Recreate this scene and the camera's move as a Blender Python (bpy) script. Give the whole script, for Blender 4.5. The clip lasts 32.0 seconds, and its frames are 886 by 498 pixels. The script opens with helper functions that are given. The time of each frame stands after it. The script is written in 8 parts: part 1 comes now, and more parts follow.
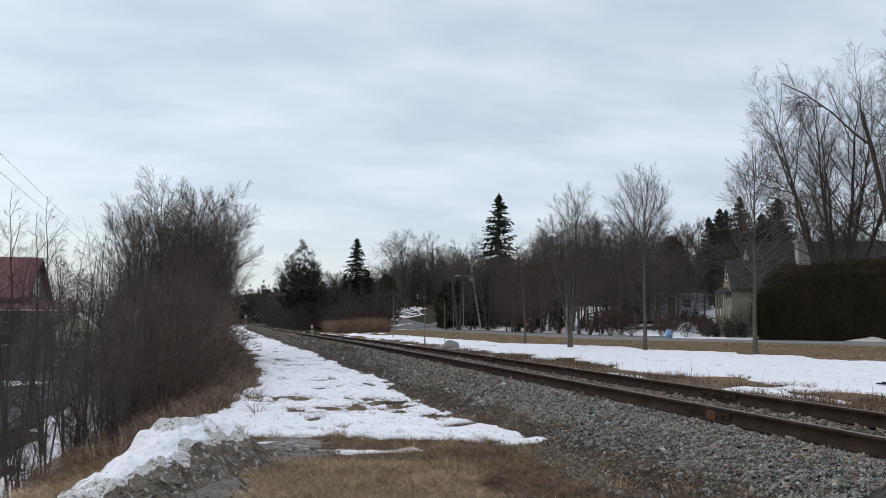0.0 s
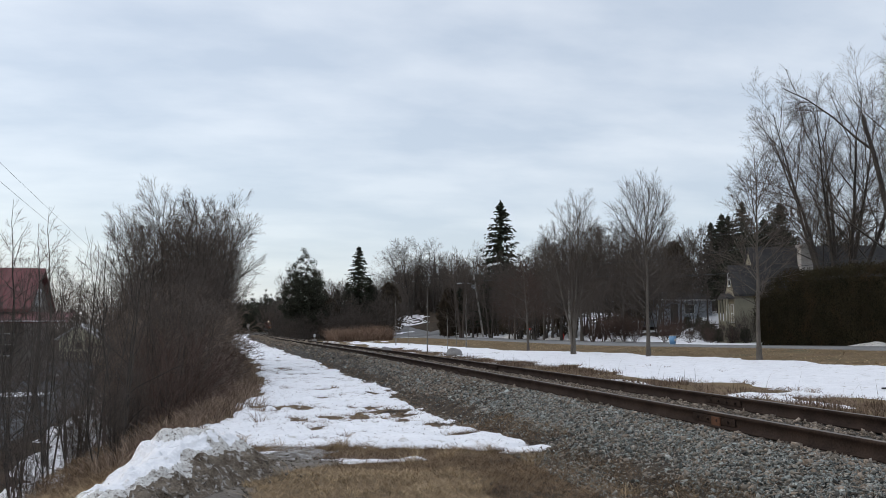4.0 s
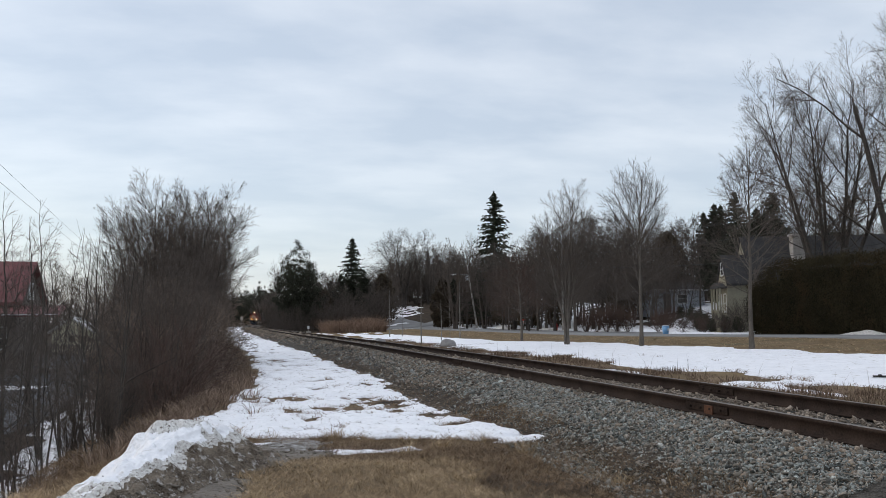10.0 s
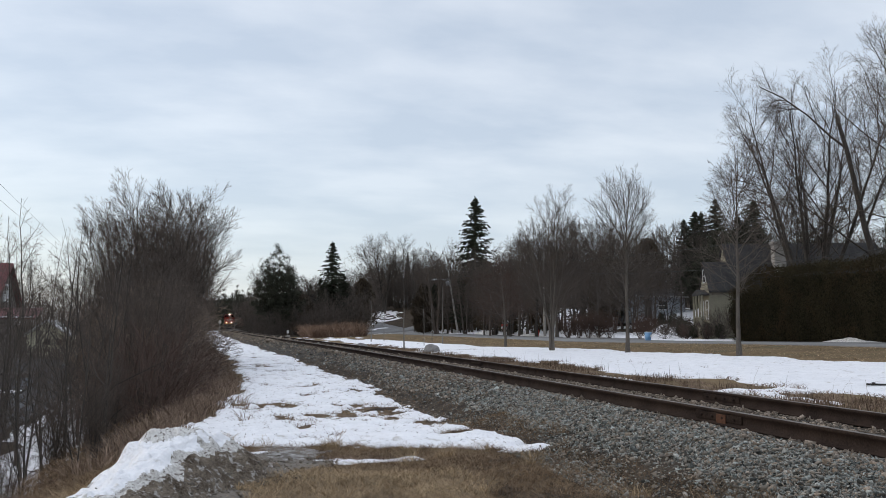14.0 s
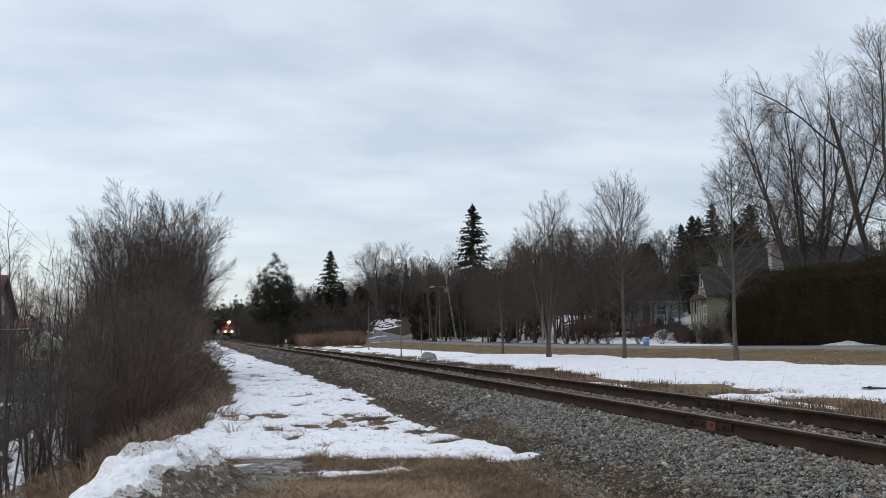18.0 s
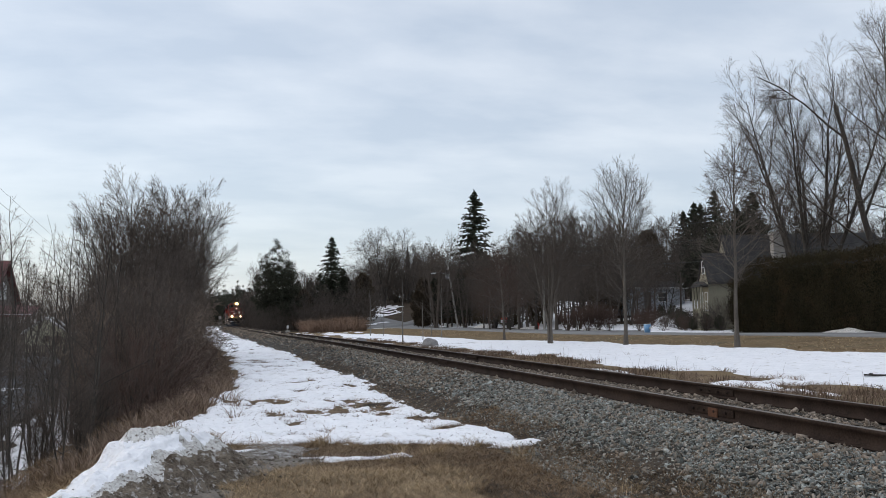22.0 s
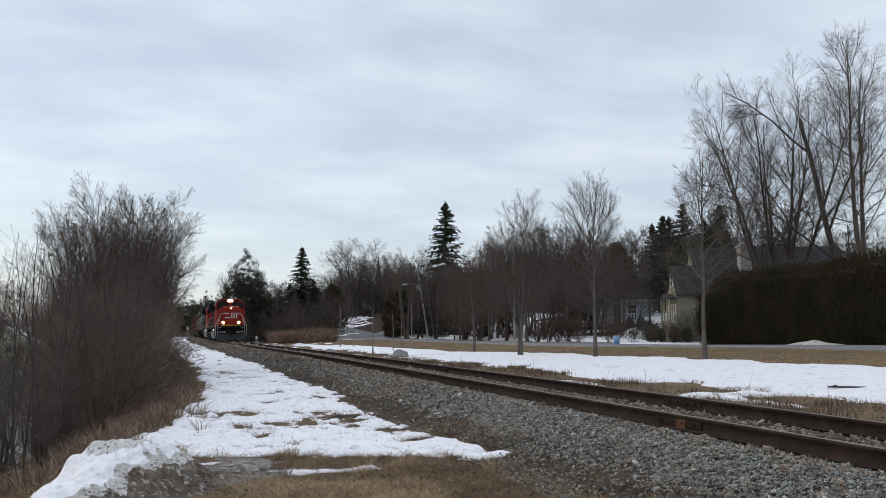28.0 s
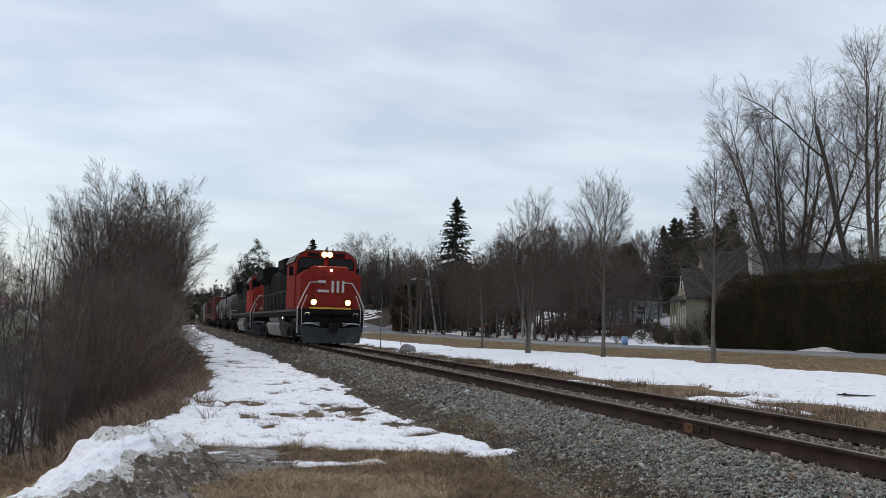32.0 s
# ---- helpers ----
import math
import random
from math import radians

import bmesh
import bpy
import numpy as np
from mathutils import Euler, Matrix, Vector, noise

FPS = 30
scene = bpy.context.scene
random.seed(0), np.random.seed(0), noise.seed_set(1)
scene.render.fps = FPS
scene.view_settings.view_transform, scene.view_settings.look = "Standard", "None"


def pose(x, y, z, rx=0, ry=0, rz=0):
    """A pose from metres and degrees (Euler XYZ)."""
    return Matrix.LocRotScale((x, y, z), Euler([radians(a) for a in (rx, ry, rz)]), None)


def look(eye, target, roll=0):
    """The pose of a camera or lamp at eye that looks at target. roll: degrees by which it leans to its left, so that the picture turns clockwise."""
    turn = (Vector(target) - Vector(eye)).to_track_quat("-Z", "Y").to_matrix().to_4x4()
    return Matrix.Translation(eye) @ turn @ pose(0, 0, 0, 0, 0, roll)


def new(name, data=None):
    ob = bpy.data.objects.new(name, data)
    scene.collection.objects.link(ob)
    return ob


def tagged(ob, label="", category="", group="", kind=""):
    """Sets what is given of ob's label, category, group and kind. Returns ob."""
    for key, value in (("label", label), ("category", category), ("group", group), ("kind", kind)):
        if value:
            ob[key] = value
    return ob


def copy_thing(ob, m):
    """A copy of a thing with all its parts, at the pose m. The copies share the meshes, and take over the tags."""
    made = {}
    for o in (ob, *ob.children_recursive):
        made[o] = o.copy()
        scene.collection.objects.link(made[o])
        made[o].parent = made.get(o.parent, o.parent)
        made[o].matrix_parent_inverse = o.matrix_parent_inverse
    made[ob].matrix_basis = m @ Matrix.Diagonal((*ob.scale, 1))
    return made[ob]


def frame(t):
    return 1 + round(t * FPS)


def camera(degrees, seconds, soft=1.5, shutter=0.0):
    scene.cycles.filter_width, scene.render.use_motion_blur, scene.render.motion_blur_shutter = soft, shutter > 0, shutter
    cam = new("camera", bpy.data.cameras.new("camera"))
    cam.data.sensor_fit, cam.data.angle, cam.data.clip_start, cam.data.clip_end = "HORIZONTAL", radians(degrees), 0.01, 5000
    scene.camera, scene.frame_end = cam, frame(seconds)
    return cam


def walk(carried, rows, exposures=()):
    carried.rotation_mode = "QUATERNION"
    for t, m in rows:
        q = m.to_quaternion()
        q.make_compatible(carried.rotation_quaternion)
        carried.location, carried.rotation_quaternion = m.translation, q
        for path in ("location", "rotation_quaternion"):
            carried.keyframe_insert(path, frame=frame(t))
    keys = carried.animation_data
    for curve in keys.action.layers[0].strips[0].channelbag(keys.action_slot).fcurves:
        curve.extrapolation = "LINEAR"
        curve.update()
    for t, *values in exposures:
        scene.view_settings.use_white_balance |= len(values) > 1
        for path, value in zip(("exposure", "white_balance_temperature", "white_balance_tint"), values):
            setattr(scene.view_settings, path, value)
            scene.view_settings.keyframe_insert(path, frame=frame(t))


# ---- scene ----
cam = camera(57.0, 32.0, soft=0.6)

# seconds, x, y, z, yaw, pitch, roll
PATH = [
    (0, 0.000, 0.000, 1.656, -14.17, 5.05, -0.20),
    (0.5, -0.004, -0.004, 1.660, -13.78, 5.27, -0.37),
    (1, 0.000, 0.008, 1.662, -14.11, 5.57, -0.41),
    (1.5, 0.001, 0.019, 1.656, -14.35, 5.51, 0.07),
    (2, -0.002, 0.010, 1.655, -14.33, 5.58, 0.16),
    (2.5, -0.001, 0.014, 1.654, -14.18, 5.56, 0.09),
    (3, -0.001, -0.004, 1.655, -13.95, 5.44, 0.32),
    (3.5, 0.008, 0.031, 1.657, -13.94, 5.47, 0.29),
    (5.5, 0.008, 0.032, 1.655, -14.15, 5.97, 0.01),
    (6, 0.003, 0.017, 1.661, -13.62, 5.82, 0.15),
    (6.5, -0.002, 0.007, 1.652, -13.24, 5.45, 0.32),
    (7, -0.008, 0.005, 1.651, -13.05, 5.11, -0.11),
    (7.5, -0.004, 0.004, 1.650, -13.03, 5.05, -0.40),
    (8, 0.002, 0.053, 1.646, -12.82, 4.88, -0.14),
    (8.5, 0.012, 0.036, 1.644, -13.17, 4.84, 0.26),
    (9, 0.012, 0.026, 1.646, -13.86, 4.88, 0.50),
    (9.5, 0.008, 0.024, 1.647, -14.26, 4.99, 0.63),
    (10, 0.011, 0.027, 1.650, -14.42, 4.97, 0.57),
    (10.5, -0.006, 0.073, 1.650, -14.65, 5.10, 0.30),
    (11, -0.069, 0.070, 1.637, -14.46, 5.03, 0.21),
    (11.5, -0.093, 0.149, 1.627, -13.98, 4.79, 0.18),
    (12, -0.095, 0.245, 1.661, -13.61, 5.03, 0.40),
    (12.5, -0.158, 0.318, 1.661, -14.04, 5.40, 0.24),
    (13, -0.263, 0.378, 1.656, -15.08, 5.82, 0.35),
    (13.5, -0.258, 0.423, 1.645, -15.93, 5.34, 0.39),
    (15.5, -0.037, 0.487, 1.669, -15.55, 5.36, -0.32),
    (16, -0.030, 0.518, 1.668, -15.77, 5.64, 0.04),
    (16.5, -0.025, 0.537, 1.665, -15.83, 5.84, 0.45),
    (17, -0.025, 0.541, 1.664, -15.72, 5.85, 0.68),
    (17.5, -0.024, 0.538, 1.664, -15.70, 5.72, 0.87),
    (18, -0.019, 0.524, 1.661, -15.96, 5.83, 0.84),
    (18.5, -0.016, 0.535, 1.665, -15.93, 5.87, 0.82),
    (19, -0.017, 0.550, 1.664, -15.81, 5.84, 0.83),
    (19.5, -0.020, 0.550, 1.663, -15.71, 5.90, 0.81),
    (20, -0.037, 0.534, 1.662, -15.61, 5.83, 0.70),
    (20.5, -0.033, 0.546, 1.662, -15.60, 5.50, 0.81),
    (21, -0.023, 0.550, 1.658, -15.48, 5.02, 1.04),
    (21.5, -0.014, 0.554, 1.658, -15.54, 4.75, 0.90),
    (22, -0.016, 0.552, 1.660, -15.86, 4.88, 0.73),
    (22.5, -0.019, 0.554, 1.661, -16.08, 5.50, 0.77),
    (23, -0.007, 0.553, 1.667, -16.52, 5.83, 0.77),
    (23.5, 0.002, 0.565, 1.660, -17.55, 5.73, 0.65),
    (24, -0.006, 0.574, 1.661, -17.99, 5.69, 0.57),
    (24.5, -0.002, 0.580, 1.663, -17.68, 5.64, 0.75),
    (25, -0.014, 0.561, 1.662, -17.49, 5.58, 0.75),
    (25.5, -0.018, 0.562, 1.662, -17.29, 5.52, 0.80),
    (27.5, -0.017, 0.574, 1.660, -17.60, 5.52, 0.71),
    (28, -0.005, 0.574, 1.661, -17.92, 5.64, 0.56),
    (28.5, 0.002, 0.581, 1.666, -17.92, 5.89, 0.53),
    (29, 0.006, 0.592, 1.667, -17.68, 5.88, 0.58),
    (29.5, -0.002, 0.592, 1.665, -17.59, 5.65, 0.56),
    (30, -0.004, 0.593, 1.661, -17.60, 5.41, 0.68),
    (30.5, -0.004, 0.585, 1.658, -17.51, 5.26, 0.70),
    (31, 0.004, 0.595, 1.664, -17.42, 5.07, 0.43),
    (31.5, -0.005, 0.601, 1.662, -17.52, 4.98, -0.32),
    (32, -0.014, 0.601, 1.669, -17.37, 5.33, -1.13),
]
walk(cam, [(t, pose(x, y, z, 90 + pitch, roll, yaw)) for t, x, y, z, yaw, pitch, roll in PATH])

# ---- light: an even, overcast evening sky ----
SUN_UP, SUN_TURN = radians(14), radians(-60)
world = bpy.data.worlds.new("overcast_sky")
scene.world = world
world.use_nodes = True
wn, wl = world.node_tree.nodes, world.node_tree.links
wn.clear()
w_out = wn.new("ShaderNodeOutputWorld")
w_sky = wn.new("ShaderNodeTexSky")
w_sky.sky_type, w_sky.sun_disc = "NISHITA", False
w_sky.sun_elevation, w_sky.sun_rotation = SUN_UP, SUN_TURN
w_blue = wn.new("ShaderNodeBackground")
w_blue.inputs["Strength"].default_value = 0.05
wl.new(w_sky.outputs["Color"], w_blue.inputs["Color"])
w_pos = wn.new("ShaderNodeTexCoord")
w_sep = wn.new("ShaderNodeSeparateXYZ")
wl.new(w_pos.outputs["Generated"], w_sep.inputs[0])
# clouds lie on a flat layer: the direction divided by its height
w_up = wn.new("ShaderNodeMath")
w_up.operation = "MAXIMUM"
w_up.inputs[1].default_value = 0.0
wl.new(w_sep.outputs["Z"], w_up.inputs[0])
w_add = wn.new("ShaderNodeMath")
w_add.operation = "ADD"
w_add.inputs[1].default_value = 0.16
wl.new(w_up.outputs[0], w_add.inputs[0])
w_div = wn.new("ShaderNodeVectorMath")
w_div.operation = "DIVIDE"
w_cmb = wn.new("ShaderNodeCombineXYZ")
for w_axis in ("X", "Y", "Z"):
    wl.new(w_add.outputs[0], w_cmb.inputs[w_axis])
wl.new(w_pos.outputs["Generated"], w_div.inputs[0])
wl.new(w_cmb.outputs[0], w_div.inputs[1])
w_map = wn.new("ShaderNodeMapping")
w_map.inputs["Scale"].default_value = (1.0, 1.55, 0.0)
w_map.inputs["Rotation"].default_value = (0, 0, radians(12))
wl.new(w_div.outputs[0], w_map.inputs["Vector"])
w_big = wn.new("ShaderNodeTexNoise")
w_big.inputs["Scale"].default_value, w_big.inputs["Detail"].default_value = 1.5, 8
w_big.inputs["Roughness"].default_value = 0.52
wl.new(w_map.outputs[0], w_big.inputs["Vector"])
w_ramp = wn.new("ShaderNodeValToRGB")
w_ramp.color_ramp.elements[0].position, w_ramp.color_ramp.elements[0].color = 0.38, (0.545, 0.61, 0.715, 1)
w_ramp.color_ramp.elements[1].position, w_ramp.color_ramp.elements[1].color = 0.66, (0.745, 0.79, 0.865, 1)
wl.new(w_big.outputs["Fac"], w_ramp.inputs[0])
# towards the horizon the cloud thins to a pale band
w_low = wn.new("ShaderNodeMapRange")
w_low.inputs["From Min"].default_value, w_low.inputs["From Max"].default_value = 0.0, 0.24
w_low.inputs["To Min"].default_value, w_low.inputs["To Max"].default_value = 0.75, 0.0
wl.new(w_up.outputs[0], w_low.inputs["Value"])
w_mix = wn.new("ShaderNodeMixRGB")
w_mix.inputs["Color2"].default_value = (0.545, 0.61, 0.715, 1)
wl.new(w_low.outputs[0], w_mix.inputs["Fac"])
wl.new(w_ramp.outputs[0], w_mix.inputs["Color1"])
# a thick overcast is brighter overhead than near the horizon
w_high = wn.new("ShaderNodeMapRange")
w_high.inputs["From Min"].default_value, w_high.inputs["From Max"].default_value = 0.42, 1.0
w_high.inputs["To Min"].default_value, w_high.inputs["To Max"].default_value = 0.87, 1.46
wl.new(w_up.outputs[0], w_high.inputs["Value"])
w_cloud = wn.new("ShaderNodeBackground")
wl.new(w_high.outputs[0], w_cloud.inputs["Strength"])
wl.new(w_mix.outputs[0], w_cloud.inputs["Color"])
w_sum = wn.new("ShaderNodeAddShader")
wl.new(w_blue.outputs[0], w_sum.inputs[0])
wl.new(w_cloud.outputs[0], w_sum.inputs[1])
wl.new(w_sum.outputs[0], w_out.inputs["Surface"])

sun = new("sun", bpy.data.lights.new("sun", "SUN"))
sun.data.energy, sun.data.angle, sun.data.color = 0.5, radians(40), (1.0, 0.95, 0.9)
sun.matrix_world = look((0, 0, 60), (math.sin(SUN_TURN) * -60, math.cos(SUN_TURN) * -60, 60 - 60 * math.tan(SUN_UP + 0.5)))
scene.view_settings.exposure = 0.0

# ---- materials ----
def nodes_of(m):
    m.use_nodes = True
    return m.node_tree.nodes, m.node_tree.links


def material(name, dark, light, scale=6.0, fine=60.0, rough=0.85, metal=0.0, bump=0.3, depth=0.02, spots=None, spot_scale=1.5, spot_at=0.58, vary=0.0, island=0.0, stretch=(1, 1, 1), tint=None):
    """Two tones at two scales, with fine relief; spots: a third colour (dirt, rust, moss) in patches; vary: differences from
    object to object; island: from piece to piece of one mesh."""
    m = bpy.data.materials.new(name)
    n, l = nodes_of(m)
    bsdf = n["Principled BSDF"]
    geo = n.new("ShaderNodeTexCoord")
    mp = n.new("ShaderNodeMapping")
    mp.inputs["Scale"].default_value = stretch
    l.new(geo.outputs["Object"], mp.inputs["Vector"])
    big, small = n.new("ShaderNodeTexNoise"), n.new("ShaderNodeTexNoise")
    big.inputs["Scale"].default_value, big.inputs["Detail"].default_value = scale, 4
    small.inputs["Scale"].default_value, small.inputs["Detail"].default_value = fine, 3
    for t in (big, small):
        l.new(mp.outputs[0], t.inputs["Vector"])
    mean = n.new("ShaderNodeMath")
    mean.operation = "MULTIPLY_ADD"
    mean.inputs[1].default_value = 0.5
    half = n.new("ShaderNodeMath")
    half.operation = "MULTIPLY"
    half.inputs[1].default_value = 0.5
    l.new(big.outputs["Fac"], half.inputs[0])
    l.new(small.outputs["Fac"], mean.inputs[0])
    l.new(half.outputs[0], mean.inputs[2])
    ramp = n.new("ShaderNodeValToRGB")
    ramp.color_ramp.elements[0].position, ramp.color_ramp.elements[0].color = 0.36, (*dark, 1)
    ramp.color_ramp.elements[1].position, ramp.color_ramp.elements[1].color = 0.64, (*light, 1)
    l.new(mean.outputs[0], ramp.inputs[0])
    colour = ramp.outputs[0]
    if spots:
        sp = n.new("ShaderNodeTexNoise")
        sp.inputs["Scale"].default_value, sp.inputs["Detail"].default_value = spot_scale, 8
        sp.inputs["Roughness"].default_value = 0.65
        l.new(mp.outputs[0], sp.inputs["Vector"])
        cut = n.new("ShaderNodeMapRange")
        cut.inputs["From Min"].default_value, cut.inputs["From Max"].default_value = spot_at, spot_at + 0.10
        l.new(sp.outputs["Fac"], cut.inputs["Value"])
        mix = n.new("ShaderNodeMixRGB")
        mix.inputs["Color2"].default_value = (*spots, 1)
        l.new(cut.outputs[0], mix.inputs["Fac"])
        l.new(colour, mix.inputs["Color1"])
        colour = mix.outputs[0]
    if tint:
        # some of the pieces take another colour
        isle = n.new("ShaderNodeNewGeometry")
        spin = n.new("ShaderNodeMath")
        spin.operation = "MULTIPLY"
        spin.inputs[1].default_value = 13.7
        part_ = n.new("ShaderNodeMath")
        part_.operation = "FRACT"
        some = n.new("ShaderNodeMapRange")
        some.inputs["From Min"].default_value, some.inputs["From Max"].default_value = 0.35, 1.0
        l.new(isle.outputs["Random Per Island"], spin.inputs[0])
        l.new(spin.outputs[0], part_.inputs[0])
        l.new(part_.outputs[0], some.inputs["Value"])
        hue = n.new("ShaderNodeMixRGB")
        hue.inputs["Color2"].default_value = (*tint, 1)
        l.new(some.outputs[0], hue.inputs["Fac"])
        l.new(colour, hue.inputs["Color1"])
        colour = hue.outputs[0]
    for amount, source in ((vary, ("ShaderNodeObjectInfo", "Random")), (island, ("ShaderNodeNewGeometry", "Random Per Island"))):
        if amount:
            info = n.new(source[0])
            rng = n.new("ShaderNodeMapRange")
            rng.inputs["To Min"].default_value, rng.inputs["To Max"].default_value = 1 - amount, 1 + amount
            l.new(info.outputs[source[1]], rng.inputs["Value"])
            hsv = n.new("ShaderNodeHueSaturation")
            l.new(rng.outputs[0], hsv.inputs["Value"])
            l.new(colour, hsv.inputs["Color"])
            colour = hsv.outputs[0]
    l.new(colour, bsdf.inputs["Base Color"])
    bsdf.inputs["Specular IOR Level"].default_value = 0.08 if rough > 0.75 else 0.35
    bsdf.inputs["Roughness"].default_value, bsdf.inputs["Metallic"].default_value = rough, metal
    if bump:
        bp = n.new("ShaderNodeBump")
        bp.inputs["Strength"].default_value, bp.inputs["Distance"].default_value = bump, depth
        l.new(mean.outputs[0], bp.inputs["Height"])
        l.new(bp.outputs[0], bsdf.inputs["Normal"])
    return m


def plain(name, colour, rough=0.5, metal=0.0, glow=0.0):
    m = bpy.data.materials.new(name)
    n, l = nodes_of(m)
    b = n["Principled BSDF"]
    b.inputs["Base Color"].default_value = (*colour, 1)
    b.inputs["Roughness"].default_value, b.inputs["Metallic"].default_value = rough, metal
    if glow:
        b.inputs["Emission Color"].default_value, b.inputs["Emission Strength"].default_value = (*colour, 1), glow
    return m


M_GROUND = material("dead_turf", (0.080, 0.058, 0.039), (0.215, 0.158, 0.102), 1.3, 30, 0.95, 0, 0.9, 0.06, (0.052, 0.039, 0.030), 0.8, 0.55)
M_LAWN = material("winter_lawn", (0.105, 0.074, 0.042), (0.21, 0.148, 0.085), 0.7, 30, 0.95, 0, 0.5, 0.04, (0.12, 0.10, 0.06), 0.3, 0.55)
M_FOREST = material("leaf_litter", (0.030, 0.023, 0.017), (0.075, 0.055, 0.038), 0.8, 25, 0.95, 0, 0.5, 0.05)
M_SNOW = material("old_snow", (0.755, 0.745, 0.76), (0.885, 0.87, 0.88), 2.6, 20, 0.6, 0, 0.9, 0.09, (0.50, 0.465, 0.425), 4.5, 0.585)
M_SNOW_DIRTY = material("ploughed_dirty_snow", (0.070, 0.052, 0.038), (0.25, 0.205, 0.160), 6.0, 50, 0.9, 0, 1.0, 0.08, (0.48, 0.45, 0.42), 13.0, 0.54)
M_GRITTY = material("gritty_snow", (0.42, 0.39, 0.355), (0.74, 0.715, 0.685), 5.0, 40, 0.7, 0, 1.0, 0.05, (0.12, 0.088, 0.064), 24.0, 0.53)
M_MUD = material("wet_mud", (0.080, 0.064, 0.050), (0.185, 0.155, 0.124), 3.0, 26, 0.7, 0, 0.9, 0.05, (0.13, 0.115, 0.095), 1.3, 0.62)
M_ASPHALT = material("worn_asphalt", (0.155, 0.150, 0.146), (0.235, 0.228, 0.22), 0.5, 60, 0.85, 0, 0.2, 0.01)
M_BALLAST = material("ballast_bed", (0.026, 0.023, 0.020), (0.135, 0.122, 0.105), 7.0, 55, 0.9, 0, 1.0, 0.08, (0.055, 0.040, 0.029), 0.9, 0.56)
M_STONE = material("crushed_stone", (0.072, 0.077, 0.071), (0.285, 0.295, 0.274), 9, 60, 0.9, 0, 0.3, 0.01, None, 1, 0.6, 0.3, 0.8, (1, 1, 1), (0.20, 0.172, 0.142))
M_RAIL = material("rusty_rail_side", (0.018, 0.012, 0.010), (0.050, 0.034, 0.026), 3, 50, 0.85, 0, 0.3, 0.004, (0.11, 0.055, 0.03), 2, 0.66)
M_RAILTOP = material("worn_rail_head", (0.10, 0.082, 0.068), (0.20, 0.17, 0.145), 3, 60, 0.6, 0.3, 0.1, 0.002)
M_BARK = material("grey_bark", (0.082, 0.070, 0.059), (0.165, 0.143, 0.122), 4, 40, 0.95, 0, 0.6, 0.02, None, 1, 0.6, 0.15, 0, (1, 1, 0.25))
M_BARK_PALE = material("pale_young_bark", (0.15, 0.14, 0.125), (0.29, 0.27, 0.245), 4, 40, 0.95, 0, 0.4, 0.01, None, 1, 0.6, 0.15, 0, (1, 1, 0.25))
M_BARK_DARK = material("dark_bark", (0.044, 0.038, 0.034), (0.100, 0.087, 0.076), 4, 40, 0.95, 0, 0.6, 0.02, None, 1, 0.6, 0.15, 0, (1, 1, 0.25))
M_TWIG = material("brown_twigs", (0.066, 0.054, 0.046), (0.140, 0.115, 0.098), 3, 20, 0.95, 0, 0, 0, None, 1, 0.6, 0.15)
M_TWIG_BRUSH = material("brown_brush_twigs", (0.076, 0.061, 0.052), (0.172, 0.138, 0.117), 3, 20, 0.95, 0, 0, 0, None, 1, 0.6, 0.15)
M_TWIG_TAN = material("tan_twigs", (0.125, 0.093, 0.072), (0.27, 0.205, 0.158), 3, 20, 0.95, 0, 0, 0, None, 1, 0.6, 0.15)
M_TWIG_RED = material("reddish_twigs", (0.066, 0.045, 0.038), (0.138, 0.095, 0.078), 3, 20, 0.95, 0, 0, 0, None, 1, 0.6, 0.15)
M_SPRUCE = material("spruce_needles", (0.026, 0.029, 0.020), (0.062, 0.066, 0.045), 1.5, 20, 0.9, 0, 0, 0, None, 1, 0.6, 0.15, 0.25)
M_PINE = material("pine_needles", (0.032, 0.034, 0.024), (0.074, 0.074, 0.052), 1.5, 20, 0.9, 0, 0, 0, None, 1, 0.6, 0.15, 0.25)
M_CEDAR = material("cedar_foliage", (0.028, 0.024, 0.014), (0.066, 0.054, 0.030), 0.6, 7, 0.9, 0, 0, 0, (0.066, 0.046, 0.025), 0.55, 0.54, 0.1, 0.10)
M_CEDAR_BROWN = material("winter_browned_cedar", (0.052, 0.041, 0.029), (0.118, 0.089, 0.061), 1.2, 14, 0.9, 0, 0, 0, (0.036, 0.036, 0.022), 0.8, 0.56, 0.2, 0.25)
M_REED = material("rust_brown_stems", (0.15, 0.095, 0.068), (0.29, 0.20, 0.145), 1, 10, 0.95, 0, 0, 0, None, 1, 0.6, 0.1, 0.3)
M_STRAW = material("straw_grass", (0.185, 0.128, 0.075), (0.50, 0.368, 0.228), 1.2, 12, 0.95, 0, 0, 0, None, 1, 0.6, 0.1, 0.4)
M_TURF = material("brown_matted_grass", (0.095, 0.063, 0.040), (0.275, 0.190, 0.118), 1.2, 12, 0.95, 0, 0, 0, None, 1, 0.6, 0.1, 0.4)
M_WEED = material("dead_weeds", (0.13, 0.090, 0.066), (0.31, 0.226, 0.168), 1.2, 12, 0.95, 0, 0, 0, None, 1, 0.6, 0.1, 0.4)
M_STUBBLE = material("dark_weed_stubble", (0.062, 0.043, 0.032), (0.20, 0.140, 0.098), 1.2, 12, 0.95, 0, 0, 0, None, 1, 0.6, 0.1, 0.5)
